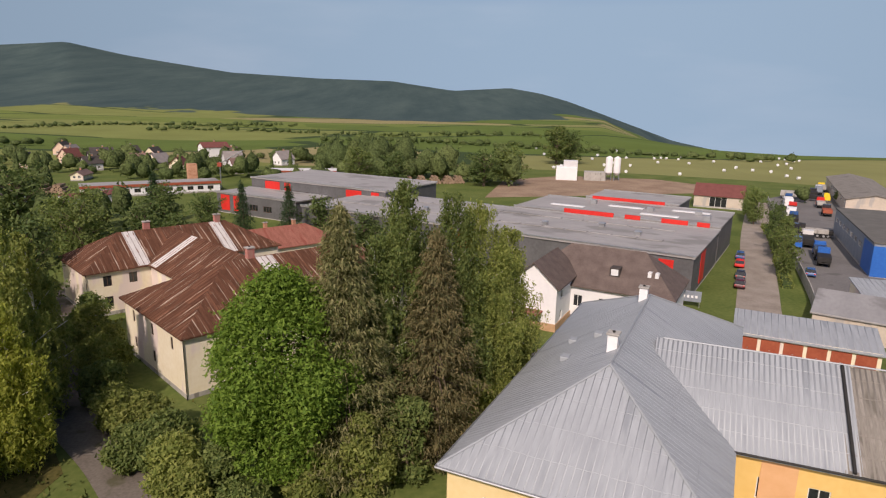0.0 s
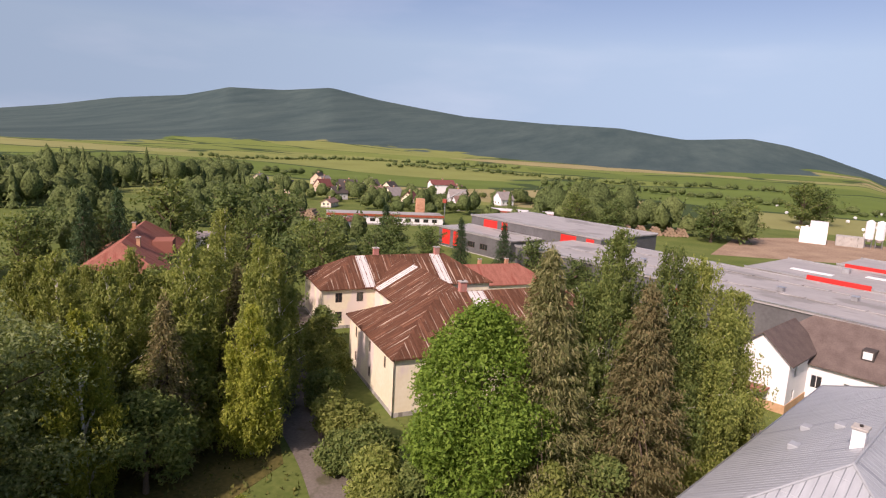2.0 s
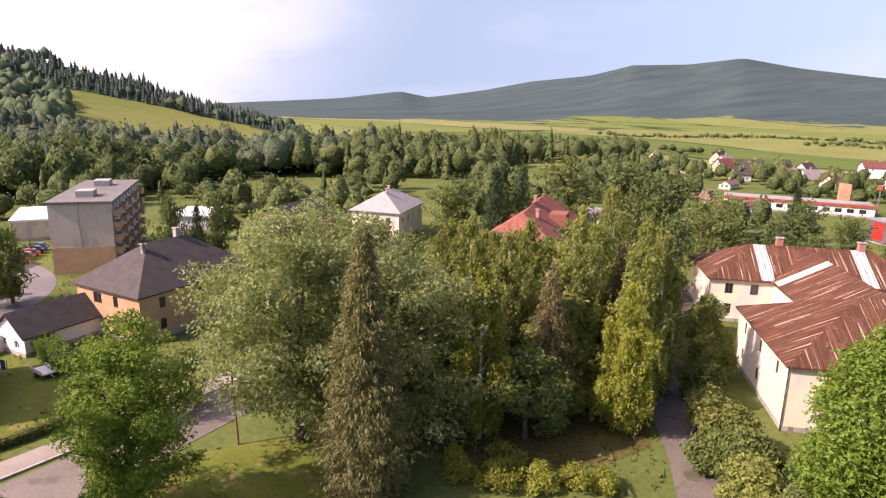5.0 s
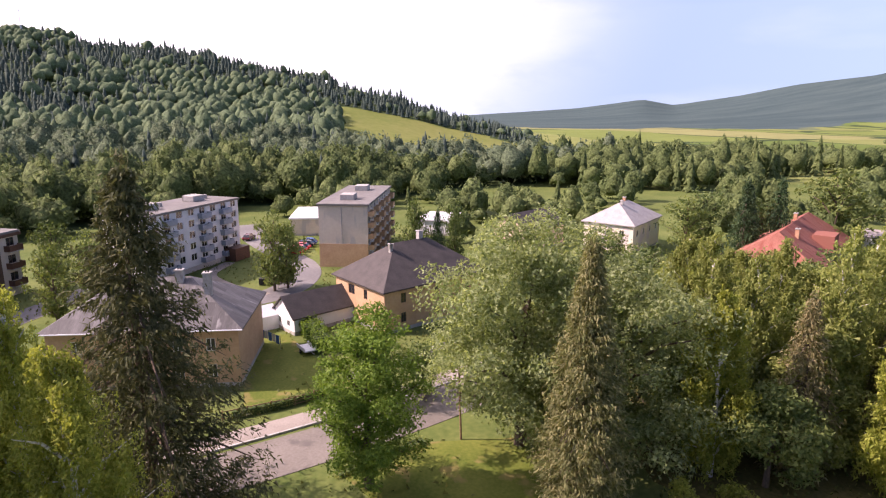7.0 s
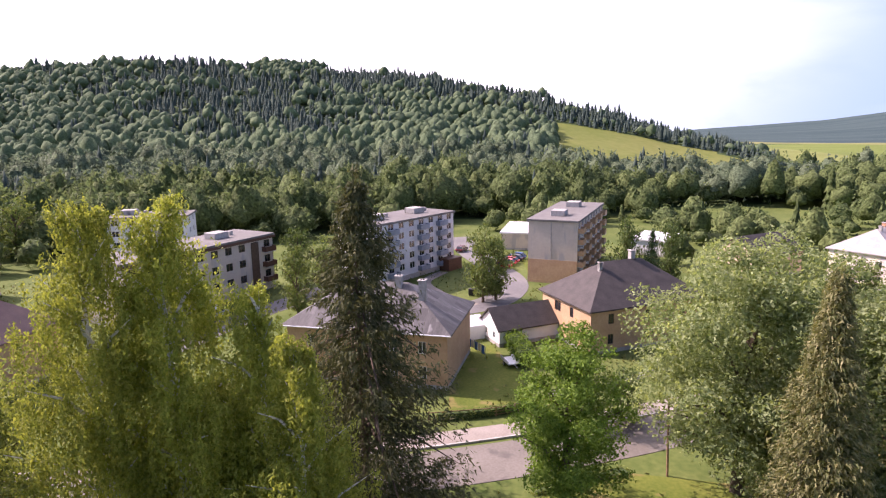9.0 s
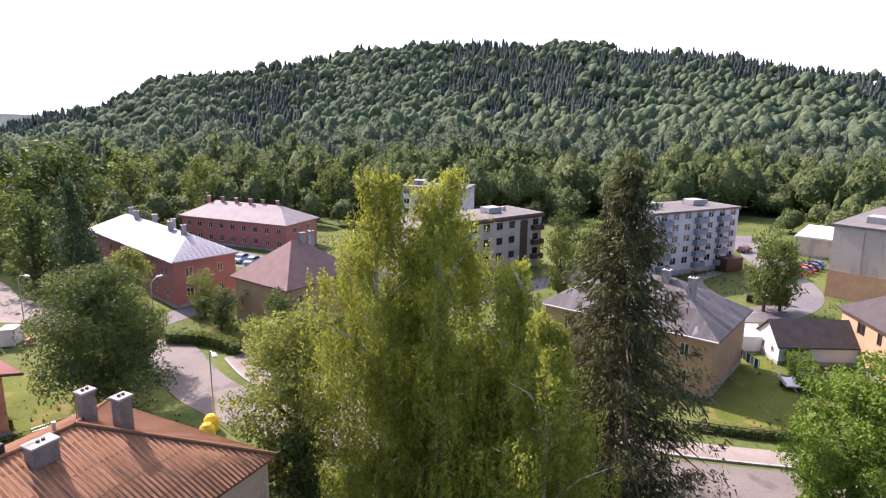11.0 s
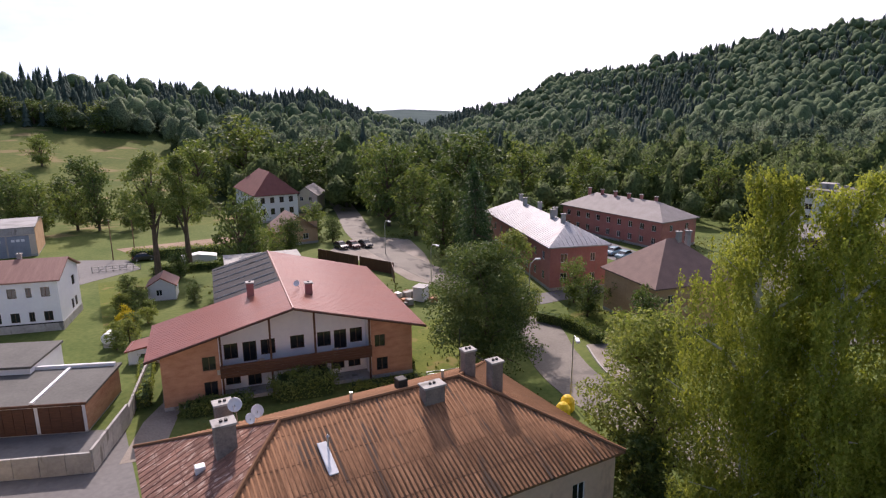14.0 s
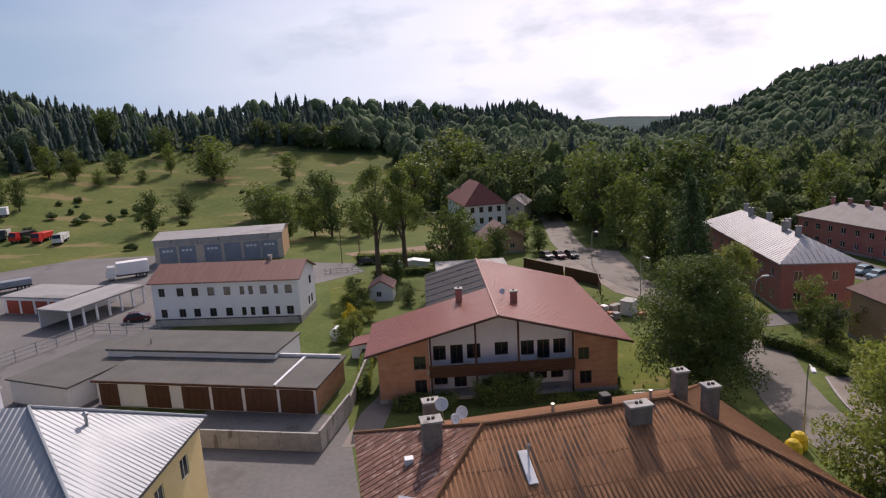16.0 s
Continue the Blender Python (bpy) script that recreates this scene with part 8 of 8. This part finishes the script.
TRUCKS = ((80, 122, 60, "blue_paint", "black", 1.0), (82.9, 128, 62, "blue_paint", "car_dark", 1.4), (88, 141, 60, "car_white", "black", 1.0), (82, 136, 250, "blue_paint", "black", 0.8), (92, 150, 150, "car_dark", "concrete", 1.0), (100, 168, 60, "car_blue", "black", 1.2), (104, 176, 58, "car_white", "white_wall", 2.2), (110, 186, 60, "red_paint", "black", 1.0), (114, 196, 64, "car_white", "white_wall", 2.4), (120, 206, 60, "car_blue", "black", 1.2), (128, 214, 330, "car_white", "concrete", 1.8), (134, 210, 330, "yellow_paint", "black", 1.0), (126, 198, 62, "red_paint", "concrete", 1.0), (138, 222, 60, "car_dark", "black", 1.2), (146, 232, 60, "car_white", "blue_grey", 1.8), (118, 182, 62, "car_dark", "rust_red", 1.0), (93.1, 150, 150, "black", "black", 0.8), (152, 240, 62, "yellow_paint", "concrete", 1.4))
for i, (x, y, a, c, l, t) in enumerate(TRUCKS):
    truck(x, y, a, c, l, ("blue", "dark blue", "white", "blue", "dark", "blue", "white", "red", "white", "blue", "white", "yellow", "red", "dark", "white", "rusty", "black", "yellow")[i] + " truck parked in the crowded yard", "trucks in the yard", 4.6 + (i % 3), t)
car(71.5, 112, 60, "car_blue", "blue car beside the truck yard")
car(88, 98, 330, "car_dark", "dark car beside the blue hall")
car(81, 99, 320, "car_blue", "blue car beside the blue hall")
for i, (x, y) in enumerate(((54.0, 103.5), (57.0, 109.5), (61, 118), (64.5, 125))):
    car(x, y, 62, ("car_wine", "car_dark", "red_paint", "car_blue")[i], "car parked along the factory wall", "cars by the factory")

# ---- street furniture ----


def street_lamp(x, y, ang, h=7.4, reach=2.0):
    l = thing("street_lamp", pose(x, y, 0, 0, 0, ang), "tall grey street lamp with a curved arm", "street lamp", "street lamps")
    part("pole", tube([(0, 0, 0), (0, 0, h - 1.2), (0.15, 0, h - 0.5), (0.7, 0, h - 0.05), (reach, 0, h + 0.1)], [0.1, 0.075, 0.065, 0.055, 0.05], 8), M["metal"], l)
    head = part("lamp_head", box((reach - 0.2, -0.2, h), (reach + 0.85, 0.2, h + 0.2), 0.06), M["skylight_white"], l, "pale lamp head")
    part("lens", box((reach + 0.05, -0.14, h - 0.06), (reach + 0.75, 0.14, h)), M["frame_white"], head)


street_lamp(-38.6, -46.2, 60, 7.6)
street_lamp(-45.5, -92, 90, 7.0)
street_lamp(-47, -116, 90, 7.0)
street_lamp(-55.5, -77.5, 180, 6.0, 1.2)


def pole(x, y, h, tilt=0.0):
    p = thing("utility_pole", pose(x, y, 0, tilt, 0, 0), "thin brown wooden utility pole", "pole", "utility poles")
    part("shaft", tube([(0, 0, -0.2), (0, 0, h)], [0.11, 0.08], 8), M["old_wood"], p)
    part("cap", tube([(0, 0, h), (0, 0, h + 0.1)], [0.1, 0.02], 8), M["metal"], p)


pole(-50.6, 15.6, 6.8, 2)
pole(-63, 33, 6.5)
pole(2.5, -137, 8)
pole(-1.5, -138, 8)
pole(-18, -120, 7)
bank = thing("recycling_bin", pose(-37.2, -45.0, 0, 0, 0, 30), "bright yellow plastic recycling bells", "bin")
for i, (x, y) in enumerate(((0, 0), (1.7, 0.2))):
    b = part("bell", tube([(x, y, 0), (x, y, 0.3), (x, y, 1.2), (x, y, 1.6), (x, y, 1.75)], [0.6, 0.75, 0.7, 0.4, 0.1], 12), M["yellow_paint"], bank)
    part("slot", box((x - 0.2, y - 0.76, 1.05), (x + 0.2, y - 0.6, 1.25)), M["black"], b)
for i, (x, y) in enumerate(((-109.6, -1.4), (-110, -0.2), (-110.3, 1.0), (-110.6, 2.2), (-109.2, -2.6))):
    d = thing("waste_bin", pose(x, y, 0.05, 0, 0, 75), "black wheeled waste container by the path", "bin", "waste bins")
    part("tub", box((-0.55, -0.45, 0.12), (0.55, 0.45, 1.15), 0.06), M["black"], d)
    part("lid", box((-0.6, -0.5, 1.15), (0.6, 0.5, 1.28), 0.04), M["black"], d)
    for s in (-0.4, 0.4):
        part("castor", tube([(s, -0.3, 0.06), (s, -0.22, 0.06)], [0.07, 0.07], 8), M["rubber"], d)


# ---- gardens ----
def hedge(pts, w, h, leaf, label, seed, n=2600, size=0.3):
    rng = np.random.default_rng(seed)
    line = smooth_line(pts)
    seg = np.array([(p.x, p.y) for p in line])
    k = rng.integers(0, len(seg) - 1, n)
    u = rng.random((n, 1))
    c = seg[k] * (1 - u) + seg[k + 1] * u
    a = rng.uniform(0, 2 * math.pi, n)
    q = rng.uniform(0.6, 1.05, n)
    c3 = np.stack([c[:, 0] + np.cos(a) * q * w / 2, c[:, 1] + np.sin(a) * q * w / 2, np.clip(rng.random(n) ** 0.6 * h * (0.9 + 0.15 * np.sin(c[:, 0] * 2)), 0.05, None)], 1)
    o = thing("hedge", pose(0, 0, 0), label, "hedge")
    mesh_part("foliage", leaves_mesh("hedge", leaf_shapes(c3, size, rng, 0.6, 0.65), leaf), None, o)
    bm = bmesh.new()
    for (xa, ya), (xb, yb) in zip(seg, seg[1:]):
        ang = math.atan2(yb - ya, xb - xa)
        ln = math.hypot(xb - xa, yb - ya)
        add_box(bm, (-0.1, -w * 0.36, 0), (ln + 0.1, w * 0.36, h * 0.82), Matrix.Translation((xa, ya, 0)) @ Matrix.Rotation(ang, 4, "Z"))
    part("core", bm, M["forest_floor"], o, "dark inner twigs")


hedge([(-92, 0.5), (-86, 3.0), (-80, 4.2), (-75.5, 5.0)], 2.6, 2.4, M["leaf_bright"], "tall clipped bright green garden hedge", 1, 5000, 0.34)
hedge([(-50.5, -68), (-52.5, -63), (-52, -57)], 1.6, 1.6, M["leaf_deep"], "dark green hedge along the pavement", 2, 2600)
hedge([(-60.4, -5), (-61.5, 0), (-63.6, 5)], 0.9, 0.9, M["leaf_deep"], "low dark hedge along the lawn", 3, 1800, 0.25)
hedge([(-47.6, 4), (-49.4, 8), (-51, 12)], 1.3, 0.35, M["leaf_green"], "ragged roadside growth of weeds", 4, 700, 0.26)
hedge([(-28, -62), (-27.6, -70), (-27.5, -78)], 1.0, 1.0, M["leaf_green"], "low green shrubs beside the villa wall", 6, 1600, 0.28)
hedge([(-17.6, -60.4), (-15, -60.7), (-12.6, -61.0)], 2.6, 3.0, M["leaf_deep"], "tall dark shrubs before the villa's ground floor", 7, 2800, 0.32)
hedge([(-9, -61.2), (-6, -61.6), (-3.6, -62)], 2.0, 1.5, M["leaf_deep"], "low dark shrubs at the villa's corner", 13, 2000, 0.3)
hedge([(-27, -58.4), (-23, -59.0), (-20, -59.6)], 1.4, 0.8, M["leaf_green"], "low green plants along the villa's foot", 14, 1200, 0.28)
hedge([(-1, -84), (-0.5, -74), (0.2, -66)], 1.6, 1.6, M["leaf_green"], "green shrubs along the garage wall", 8, 2600, 0.3)
hedge([(-1, -136), (-14, -133), (-26, -131)], 2.4, 2.2, M["leaf_green"], "row of green garden shrubs", 9, 3600, 0.4)
hedge([(-4, -122), (-12, -121), (-22, -119)], 1.8, 1.6, M["leaf_deep"], "dark garden hedge by the office", 10, 2400, 0.36)
hedge([(62, 103), (70, 120), (79, 139), (88, 160)], 2.0, 1.2, M["leaf_green"], "bushes along the factory road", 11, 2400, 0.4)
yb = broadleaf("forsythia_bush", "bright yellow flowering garden bush", 1.2, -93.0, 3.2, 1.4, leaf_material("leaf_yellow", (0.35, 0.3, 0.02), (0.6, 0.5, 0.03)), 900, 0.3, 0.0, 500, lobes=7)
tent = thing("garden_tent", pose(-87, -3.2, 0, 0, 0, 25), "white gabled garden tent", "tent")
part("canopy", profile_body([(-2, 0), (-2, 2.0), (0, 3.1), (2, 2.0), (2, 0)], 5.0), M["skylight_white"], tent)
part("doorway", box((-1.2, -2.56, 0), (1.2, -2.5, 1.9)), M["frame_white"], tent)
cp = thing("white_canopy", pose(-88.5, 4.2, 0, 0, 0, 117), "low white canopy roof beside the garage", "canopy")
part("roof", box((-2.4, -1.8, 2.2), (2.4, 1.8, 2.35), 0.03), M["skylight_white"], cp)
for sx in (-2.2, 2.2):
    for sy in (-1.6, 1.6):
        part("post", box((sx - 0.06, sy - 0.06, 0), (sx + 0.06, sy + 0.06, 2.2)), M["metal"], cp)
tr = thing("trailer", pose(-76, 3.0, 0.05, 0, 0, 20), "small white flat car trailer on the lawn", "trailer")
part("bed", box((-1.3, -0.75, 0.45), (1.3, 0.75, 0.6), 0.02), M["frame_white"], tr)
for s in (-1, 1):
    part("side", box((-1.3, s * 0.75 - 0.03, 0.6), (1.3, s * 0.75 + 0.03, 0.95)), M["frame_white"], tr)
    wheel(tr, 0.0, s * 0.85, 0.28, 0.16)
part("drawbar", tube([(1.3, 0, 0.5), (2.4, 0, 0.45)], [0.04, 0.04], 6), M["metal"], tr)
air = thing("washing_line", pose(-79.5, -1.4, 0, 0, 0, 35), "washing line hung with blue and white laundry", "washing line")
for sx in (-2.2, 2.2):
    part("post", tube([(sx, 0, 0), (sx, 0, 1.9)], [0.04, 0.04], 6), M["metal"], air)
part("line", tube([(-2.2, 0, 1.85), (2.2, 0, 1.85)], [0.01, 0.01], 4), M["frame_white"], air)
for i in range(5):
    part("laundry", box((-1.9 + i * 0.8, -0.02, 0.7 + 0.1 * (i % 2)), (-1.25 + i * 0.8, 0.02, 1.84)), M["blue_paint" if i % 2 == 0 else "frame_white"], air)
tk = thing("water_tank", pose(3.2, -86.5, 0, 0, 0, 70), "white round-ended water tank on blocks", "tank")
part("vessel", tube([(-0.95, 0, 1.2), (-0.85, 0, 1.2), (0.85, 0, 1.2), (0.95, 0, 1.2)], [0.5, 0.7, 0.7, 0.5], 14), M["skylight_white"], tk)
for s in (-0.6, 0.6):
    part("block", box((s - 0.15, -0.5, 0), (s + 0.15, 0.5, 0.55)), M["concrete"], tk)


def fence(pts, h, post_mat, rail_mat, label, step=2.5, mesh=False):
    f = thing("fence", pose(0, 0, 0), label, "fence")
    for (xa, ya), (xb, yb) in zip(pts, pts[1:]):
        ln = math.hypot(xb - xa, yb - ya)
        n = max(1, round(ln / step))
        ang = math.degrees(math.atan2(yb - ya, xb - xa))
        for i in range(n + 1):
            part("post", box((-0.05, -0.05, 0), (0.05, 0.05, h)), post_mat, f).matrix_basis = pose(xa + (xb - xa) * i / n, ya + (yb - ya) * i / n, 0, 0, 0, ang)
        for z in ((h - 0.15, h * 0.5, 0.2) if not mesh else (h - 0.05, h * 0.66, h * 0.33)):
            part("rail", box((0, -0.02, z - 0.04), (ln, 0.02, z + 0.04)), rail_mat, f).matrix_basis = pose(xa, ya, 0, 0, 0, ang)


fence([(51, -86), (41, -101), (30, -97)], 1.8, M["metal"], M["metal"], "grey mesh fence of the depot yard", 3.0, True)
fence([(-60, -6), (-61.5, 1), (-64, 7)], 1.1, M["old_wood"], M["old_wood"], "low brown wooden garden fence")
fence([(-53.5, -56), (-53.8, -62), (-51.5, -68.5)], 1.1, M["brown_wood"], M["brown_wood"], "dark garden fence behind the hedge")
fence([(-28, -58), (-36.5, -56.5), (-42.5, -69)], 1.0, M["metal"], M["metal"], "thin wire fence round the villa lawn", 2.5, True)
fence([(6, -128), (-2, -127)], 1.2, M["concrete"], M["concrete"], "low concrete fence beside the depot gate", 1.2)
fence([(-66, 7), (-69, 14), (-74, 22)], 1.0, M["concrete"], M["concrete"], "low concrete garden fence by the pavement")
wl1 = thing("courtyard_wall", pose(0, 0, 0), "grey concrete wall round the garage court", "wall")
for (xa, ya), (xb, yb), hh in (((16, -59.0), (4.5, -55.2), 1.9), ((4.5, -55.2), (1.6, -63.0), 2.1), ((1.6, -63.0), (-1.2, -77.0), 1.7)):
    ln, ang = math.hypot(xb - xa, yb - ya), math.degrees(math.atan2(yb - ya, xb - xa))
    n = max(2, round(ln / 2.2))
    for i in range(n):
        o = part("panel", box((i * ln / n + 0.02, -0.12, -0.1), ((i + 1) * ln / n - 0.02, 0.12, hh), 0.02), M["concrete"], wl1)
        o.matrix_basis = pose(xa, ya, 0, 0, 0, ang)
dw = thing("timber_wall", pose(0, 0, 0), "tall dark timber fence along the junction", "fence")
for (xa, ya), (xb, yb) in (((-33.5, -118), (-38.5, -108)), ((-38.5, -108), (-42, -101)), ((-42, -101), (-40, -95))):
    ln, ang = math.hypot(xb - xa, yb - ya), math.degrees(math.atan2(yb - ya, xb - xa))
    for i in range(round(ln / 1.2)):
        o = part("board_panel", box((i * 1.2 + 0.02, -0.05, 0), (i * 1.2 + 1.17, 0.05, 2.2)), M["brown_wood"], dw)
        o.matrix_basis = pose(xa, ya, 0, 0, 0, ang)
# building site clutter beside the junction
RNG2 = random.Random(5)
for i in range(16):
    x, y = -35 - RNG2.uniform(0, 7), -80 - RNG2.uniform(0, 9)
    s = thing("building_stack", pose(x, y, 0, 0, 0, RNG2.uniform(0, 180)), "stack of building blocks and boards on pallets", "building material", "building material")
    part("pallet", box((-0.6, -0.5, 0), (0.6, 0.5, 0.14)), M["old_wood"], s)
    part("load", box((-0.55, -0.45, 0.14), (0.55, 0.45, 0.14 + RNG2.uniform(0.3, 1.0)), 0.03), M[RNG2.choice(("concrete", "brick_wall", "frame_white", "old_wood"))], s)
hut = thing("site_cabin", pose(-40, -84.5, 0, 0, 0, 40), "small white site cabin", "cabin")
part("body", box((-1.1, -0.9, 0.1), (1.1, 0.9, 2.2), 0.04), M["white_wall"], hut)
part("roof", box((-1.2, -1.0, 2.2), (1.2, 1.0, 2.32), 0.03), M["hall_roof"], hut)
part("door", box((-0.4, -0.95, 0.15), (0.4, -0.9, 2.0)), M["grey_panel"], hut)
for i in range(9):
    x, y = -76 - RNG2.uniform(0, 6), -84 - RNG2.uniform(0, 6)
    s = thing("clutter_heap", pose(x, y, 0, 0, 0, RNG2.uniform(0, 180)), "heap of tarpaulin and timber beside the terrace", "clutter", "clutter by the terrace")
    part("crate", box((-0.8, -0.5, 0), (0.8, 0.5, RNG2.uniform(0.5, 1.1)), 0.05), M[RNG2.choice(("old_wood", "blue_paint", "orange_wall", "brown_wood"))], s)
# log piles by the works
for i, (x, y) in enumerate(((-8, 238), (-3, 239), (2, 240), (7, 241), (11, 243), (-120, 196), (-116, 198))):
    p = thing("log_pile", pose(x, y, 0, 0, 0, 10), "pile of cut reddish-brown logs", "log pile", "log piles")
    for k in range(9):
        r_, c_ = divmod(k, 4) if k < 4 else (1 + (k - 4) // 3, (k - 4) % 3)
        part("log", tube([(-2.2 + c_ * 1.15 + r_ * 0.55, -2.5, 0.55 + r_ * 0.95), (-2.2 + c_ * 1.15 + r_ * 0.55, 2.5, 0.55 + r_ * 0.95)], [0.55, 0.5], 8), M["dirt"], p)
crane = thing("crane", pose(-72, 216, 0), "slender grey crane with a dark red cab by the works", "crane")
part("mast", tube([(0, 0, 0), (0, 0, 9)], [0.25, 0.2], 4), M["metal"], crane)
part("jib", tube([(0, 0, 8.5), (8, 0, 13)], [0.18, 0.12], 4), M["metal"], crane)
part("cab", box((-0.7, -0.7, 7.4), (0.7, 0.7, 8.8), 0.05), M["garage_red"], crane)
# things on the villa's balcony
for i, y in enumerate((-7.5, -5.6, -3.4, -1.0, 2.0, 4.4, 6.2)):
    q = Vector((-16.1, -74.7)) + Vector((math.cos(radians(83)), math.sin(radians(83)))) * 12.3 + Vector((-math.sin(radians(83)), math.cos(radians(83)))) * y
    s = thing("balcony_chest", pose(q.x, q.y, 3.1, 0, 0, 83), "small pale box or chair on the balcony", "furniture", "things on the balcony")
    part("body", box((-0.25, -0.3, 0), (0.25, 0.3, 0.5 + 0.2 * (i % 3)), 0.03), M["frame_white" if i % 2 else "metal"], s)
    part("top", box((-0.28, -0.33, 0.5 + 0.2 * (i % 3)), (0.28, 0.33, 0.55 + 0.2 * (i % 3))), M["grey_panel"], s)

# wrapped bales scattered over the far meadow
BALE_RNG = np.random.default_rng(31)
for i in range(46):
    az, r = BALE_RNG.uniform(-31, -9), BALE_RNG.uniform(300, 470)
    x, y = place(az, r)
    b = thing("hay_bale", pose(x, y, float(height(az, r)) + 0.68, 0, 0, BALE_RNG.uniform(0, 180)), "white wrapped silage bale on the mown meadow", "bale", "bales on the meadow")
    bm = tube([(-0.62, 0, 0), (-0.56, 0, 0), (0.56, 0, 0), (0.62, 0, 0)], [0.6, 0.7, 0.7, 0.6], 12)
    part("wrap", bm, M["skylight_white"], b)

# tufts of rough grass and weeds over the open ground
def rough_grass():
    rng = np.random.default_rng(77)
    n = 42000
    az, r = rng.uniform(8, 176, n), np.sqrt(rng.uniform(34 ** 2, 150 ** 2, n))
    x, y = -np.sin(np.radians(az)) * r, np.cos(np.radians(az)) * r
    keep = wob(x, y, 5.0) + 0.8 * wob(x, y, 13.0) + 0.5 * rng.normal(size=n) > 0.45
    for lines, gap in ((STREET, 4.6), (FAR_WALK, 2.2), ([(-16, 36), (-20, 41), (-26, 48), (-33.5, 55.5), (-42, 66), (-52, 84), (-60, 100)], 3.2), ([(-96, -14), (-103, -1), (-112, 4), (-122, 4.5), (-134, 1), (-150, -4)], 4.0), ([(-46, -90), (-44, -106), (-44, -122), (-52, -122), (-50, -108)], 4.5), ([(-50, -76), (-58, -76), (-68, -76), (-78, -72)], 3.0), ([(-88, -86), (-90, -98), (-91, -110)], 5.5)):
        for p in smooth_line(lines, 5):
            keep &= (x - p.x) ** 2 + (y - p.y) ** 2 > gap ** 2
    x, y = x[keep], y[keep]
    c = np.stack([x, y, rng.uniform(0.02, 0.22, len(x))], 1)
    up = np.tile(np.array([[0.0, 0.0, 1.0]]), (len(x), 1))
    q = leaf_shapes(c, 0.5, rng, 0.0, 0.7, along=up)
    tagged(new("rough_grass", leaves_mesh("rough_grass", q, M["leaf_tuft"])), "tufts of rough grass and weeds on open ground", "grass", kind="stuff")


rough_grass()

# the thin mast on the hill top
mx, my = place(107.4, 605)
mast = thing("radio_mast", pose(mx, my, float(height(107.4, 605))), "thin grey lattice radio mast on the wooded hill top", "mast")
for dx, dy in ((-0.7, -0.5), (0.7, -0.5), (0.0, 0.8)):
    part("leg", tube([(dx, dy, 0), (dx * 0.3, dy * 0.3, 24)], [0.16, 0.1], 5), M["metal"], mast)
for k in range(9):
    w = 1 - k / 9 * 0.68
    part("brace", tube([(-0.7 * w, -0.5 * w, 2.4 * k + 1), (0.7 * w, -0.5 * w, 2.4 * k + 3), (0, 0.8 * w, 2.4 * k + 1), (-0.7 * w, -0.5 * w, 2.4 * k + 3)], [0.06] * 4, 4), M["metal"], mast)
part("aerial", tube([(0, 0, 23.5), (0, 0, 28)], [0.08, 0.04], 5), M["metal"], mast)

# shrubs of the garden beside the villa
for i, (x, y, h, r) in enumerate(((2.4, -84.5, 2.6, 1.3), (0.9, -86.8, 3.0, 1.5), (2.6, -88.6, 2.4, 1.3), (0.2, -90.6, 2.7, 1.4), (-1.6, -93.6, 2.2, 1.3), (1.6, -97.5, 3.6, 1.6), (-2.2, -98.8, 1.8, 1.2), (0.6, -101.5, 2.6, 1.3))):
    broadleaf("garden_shrub", "leafy green garden shrub beside the villa", x, y, h, r, M["leaf_deep" if i % 3 == 0 else "leaf_green"], 520, 0.34, 0.0, 700 + i, lobes=7, group="garden shrubs")
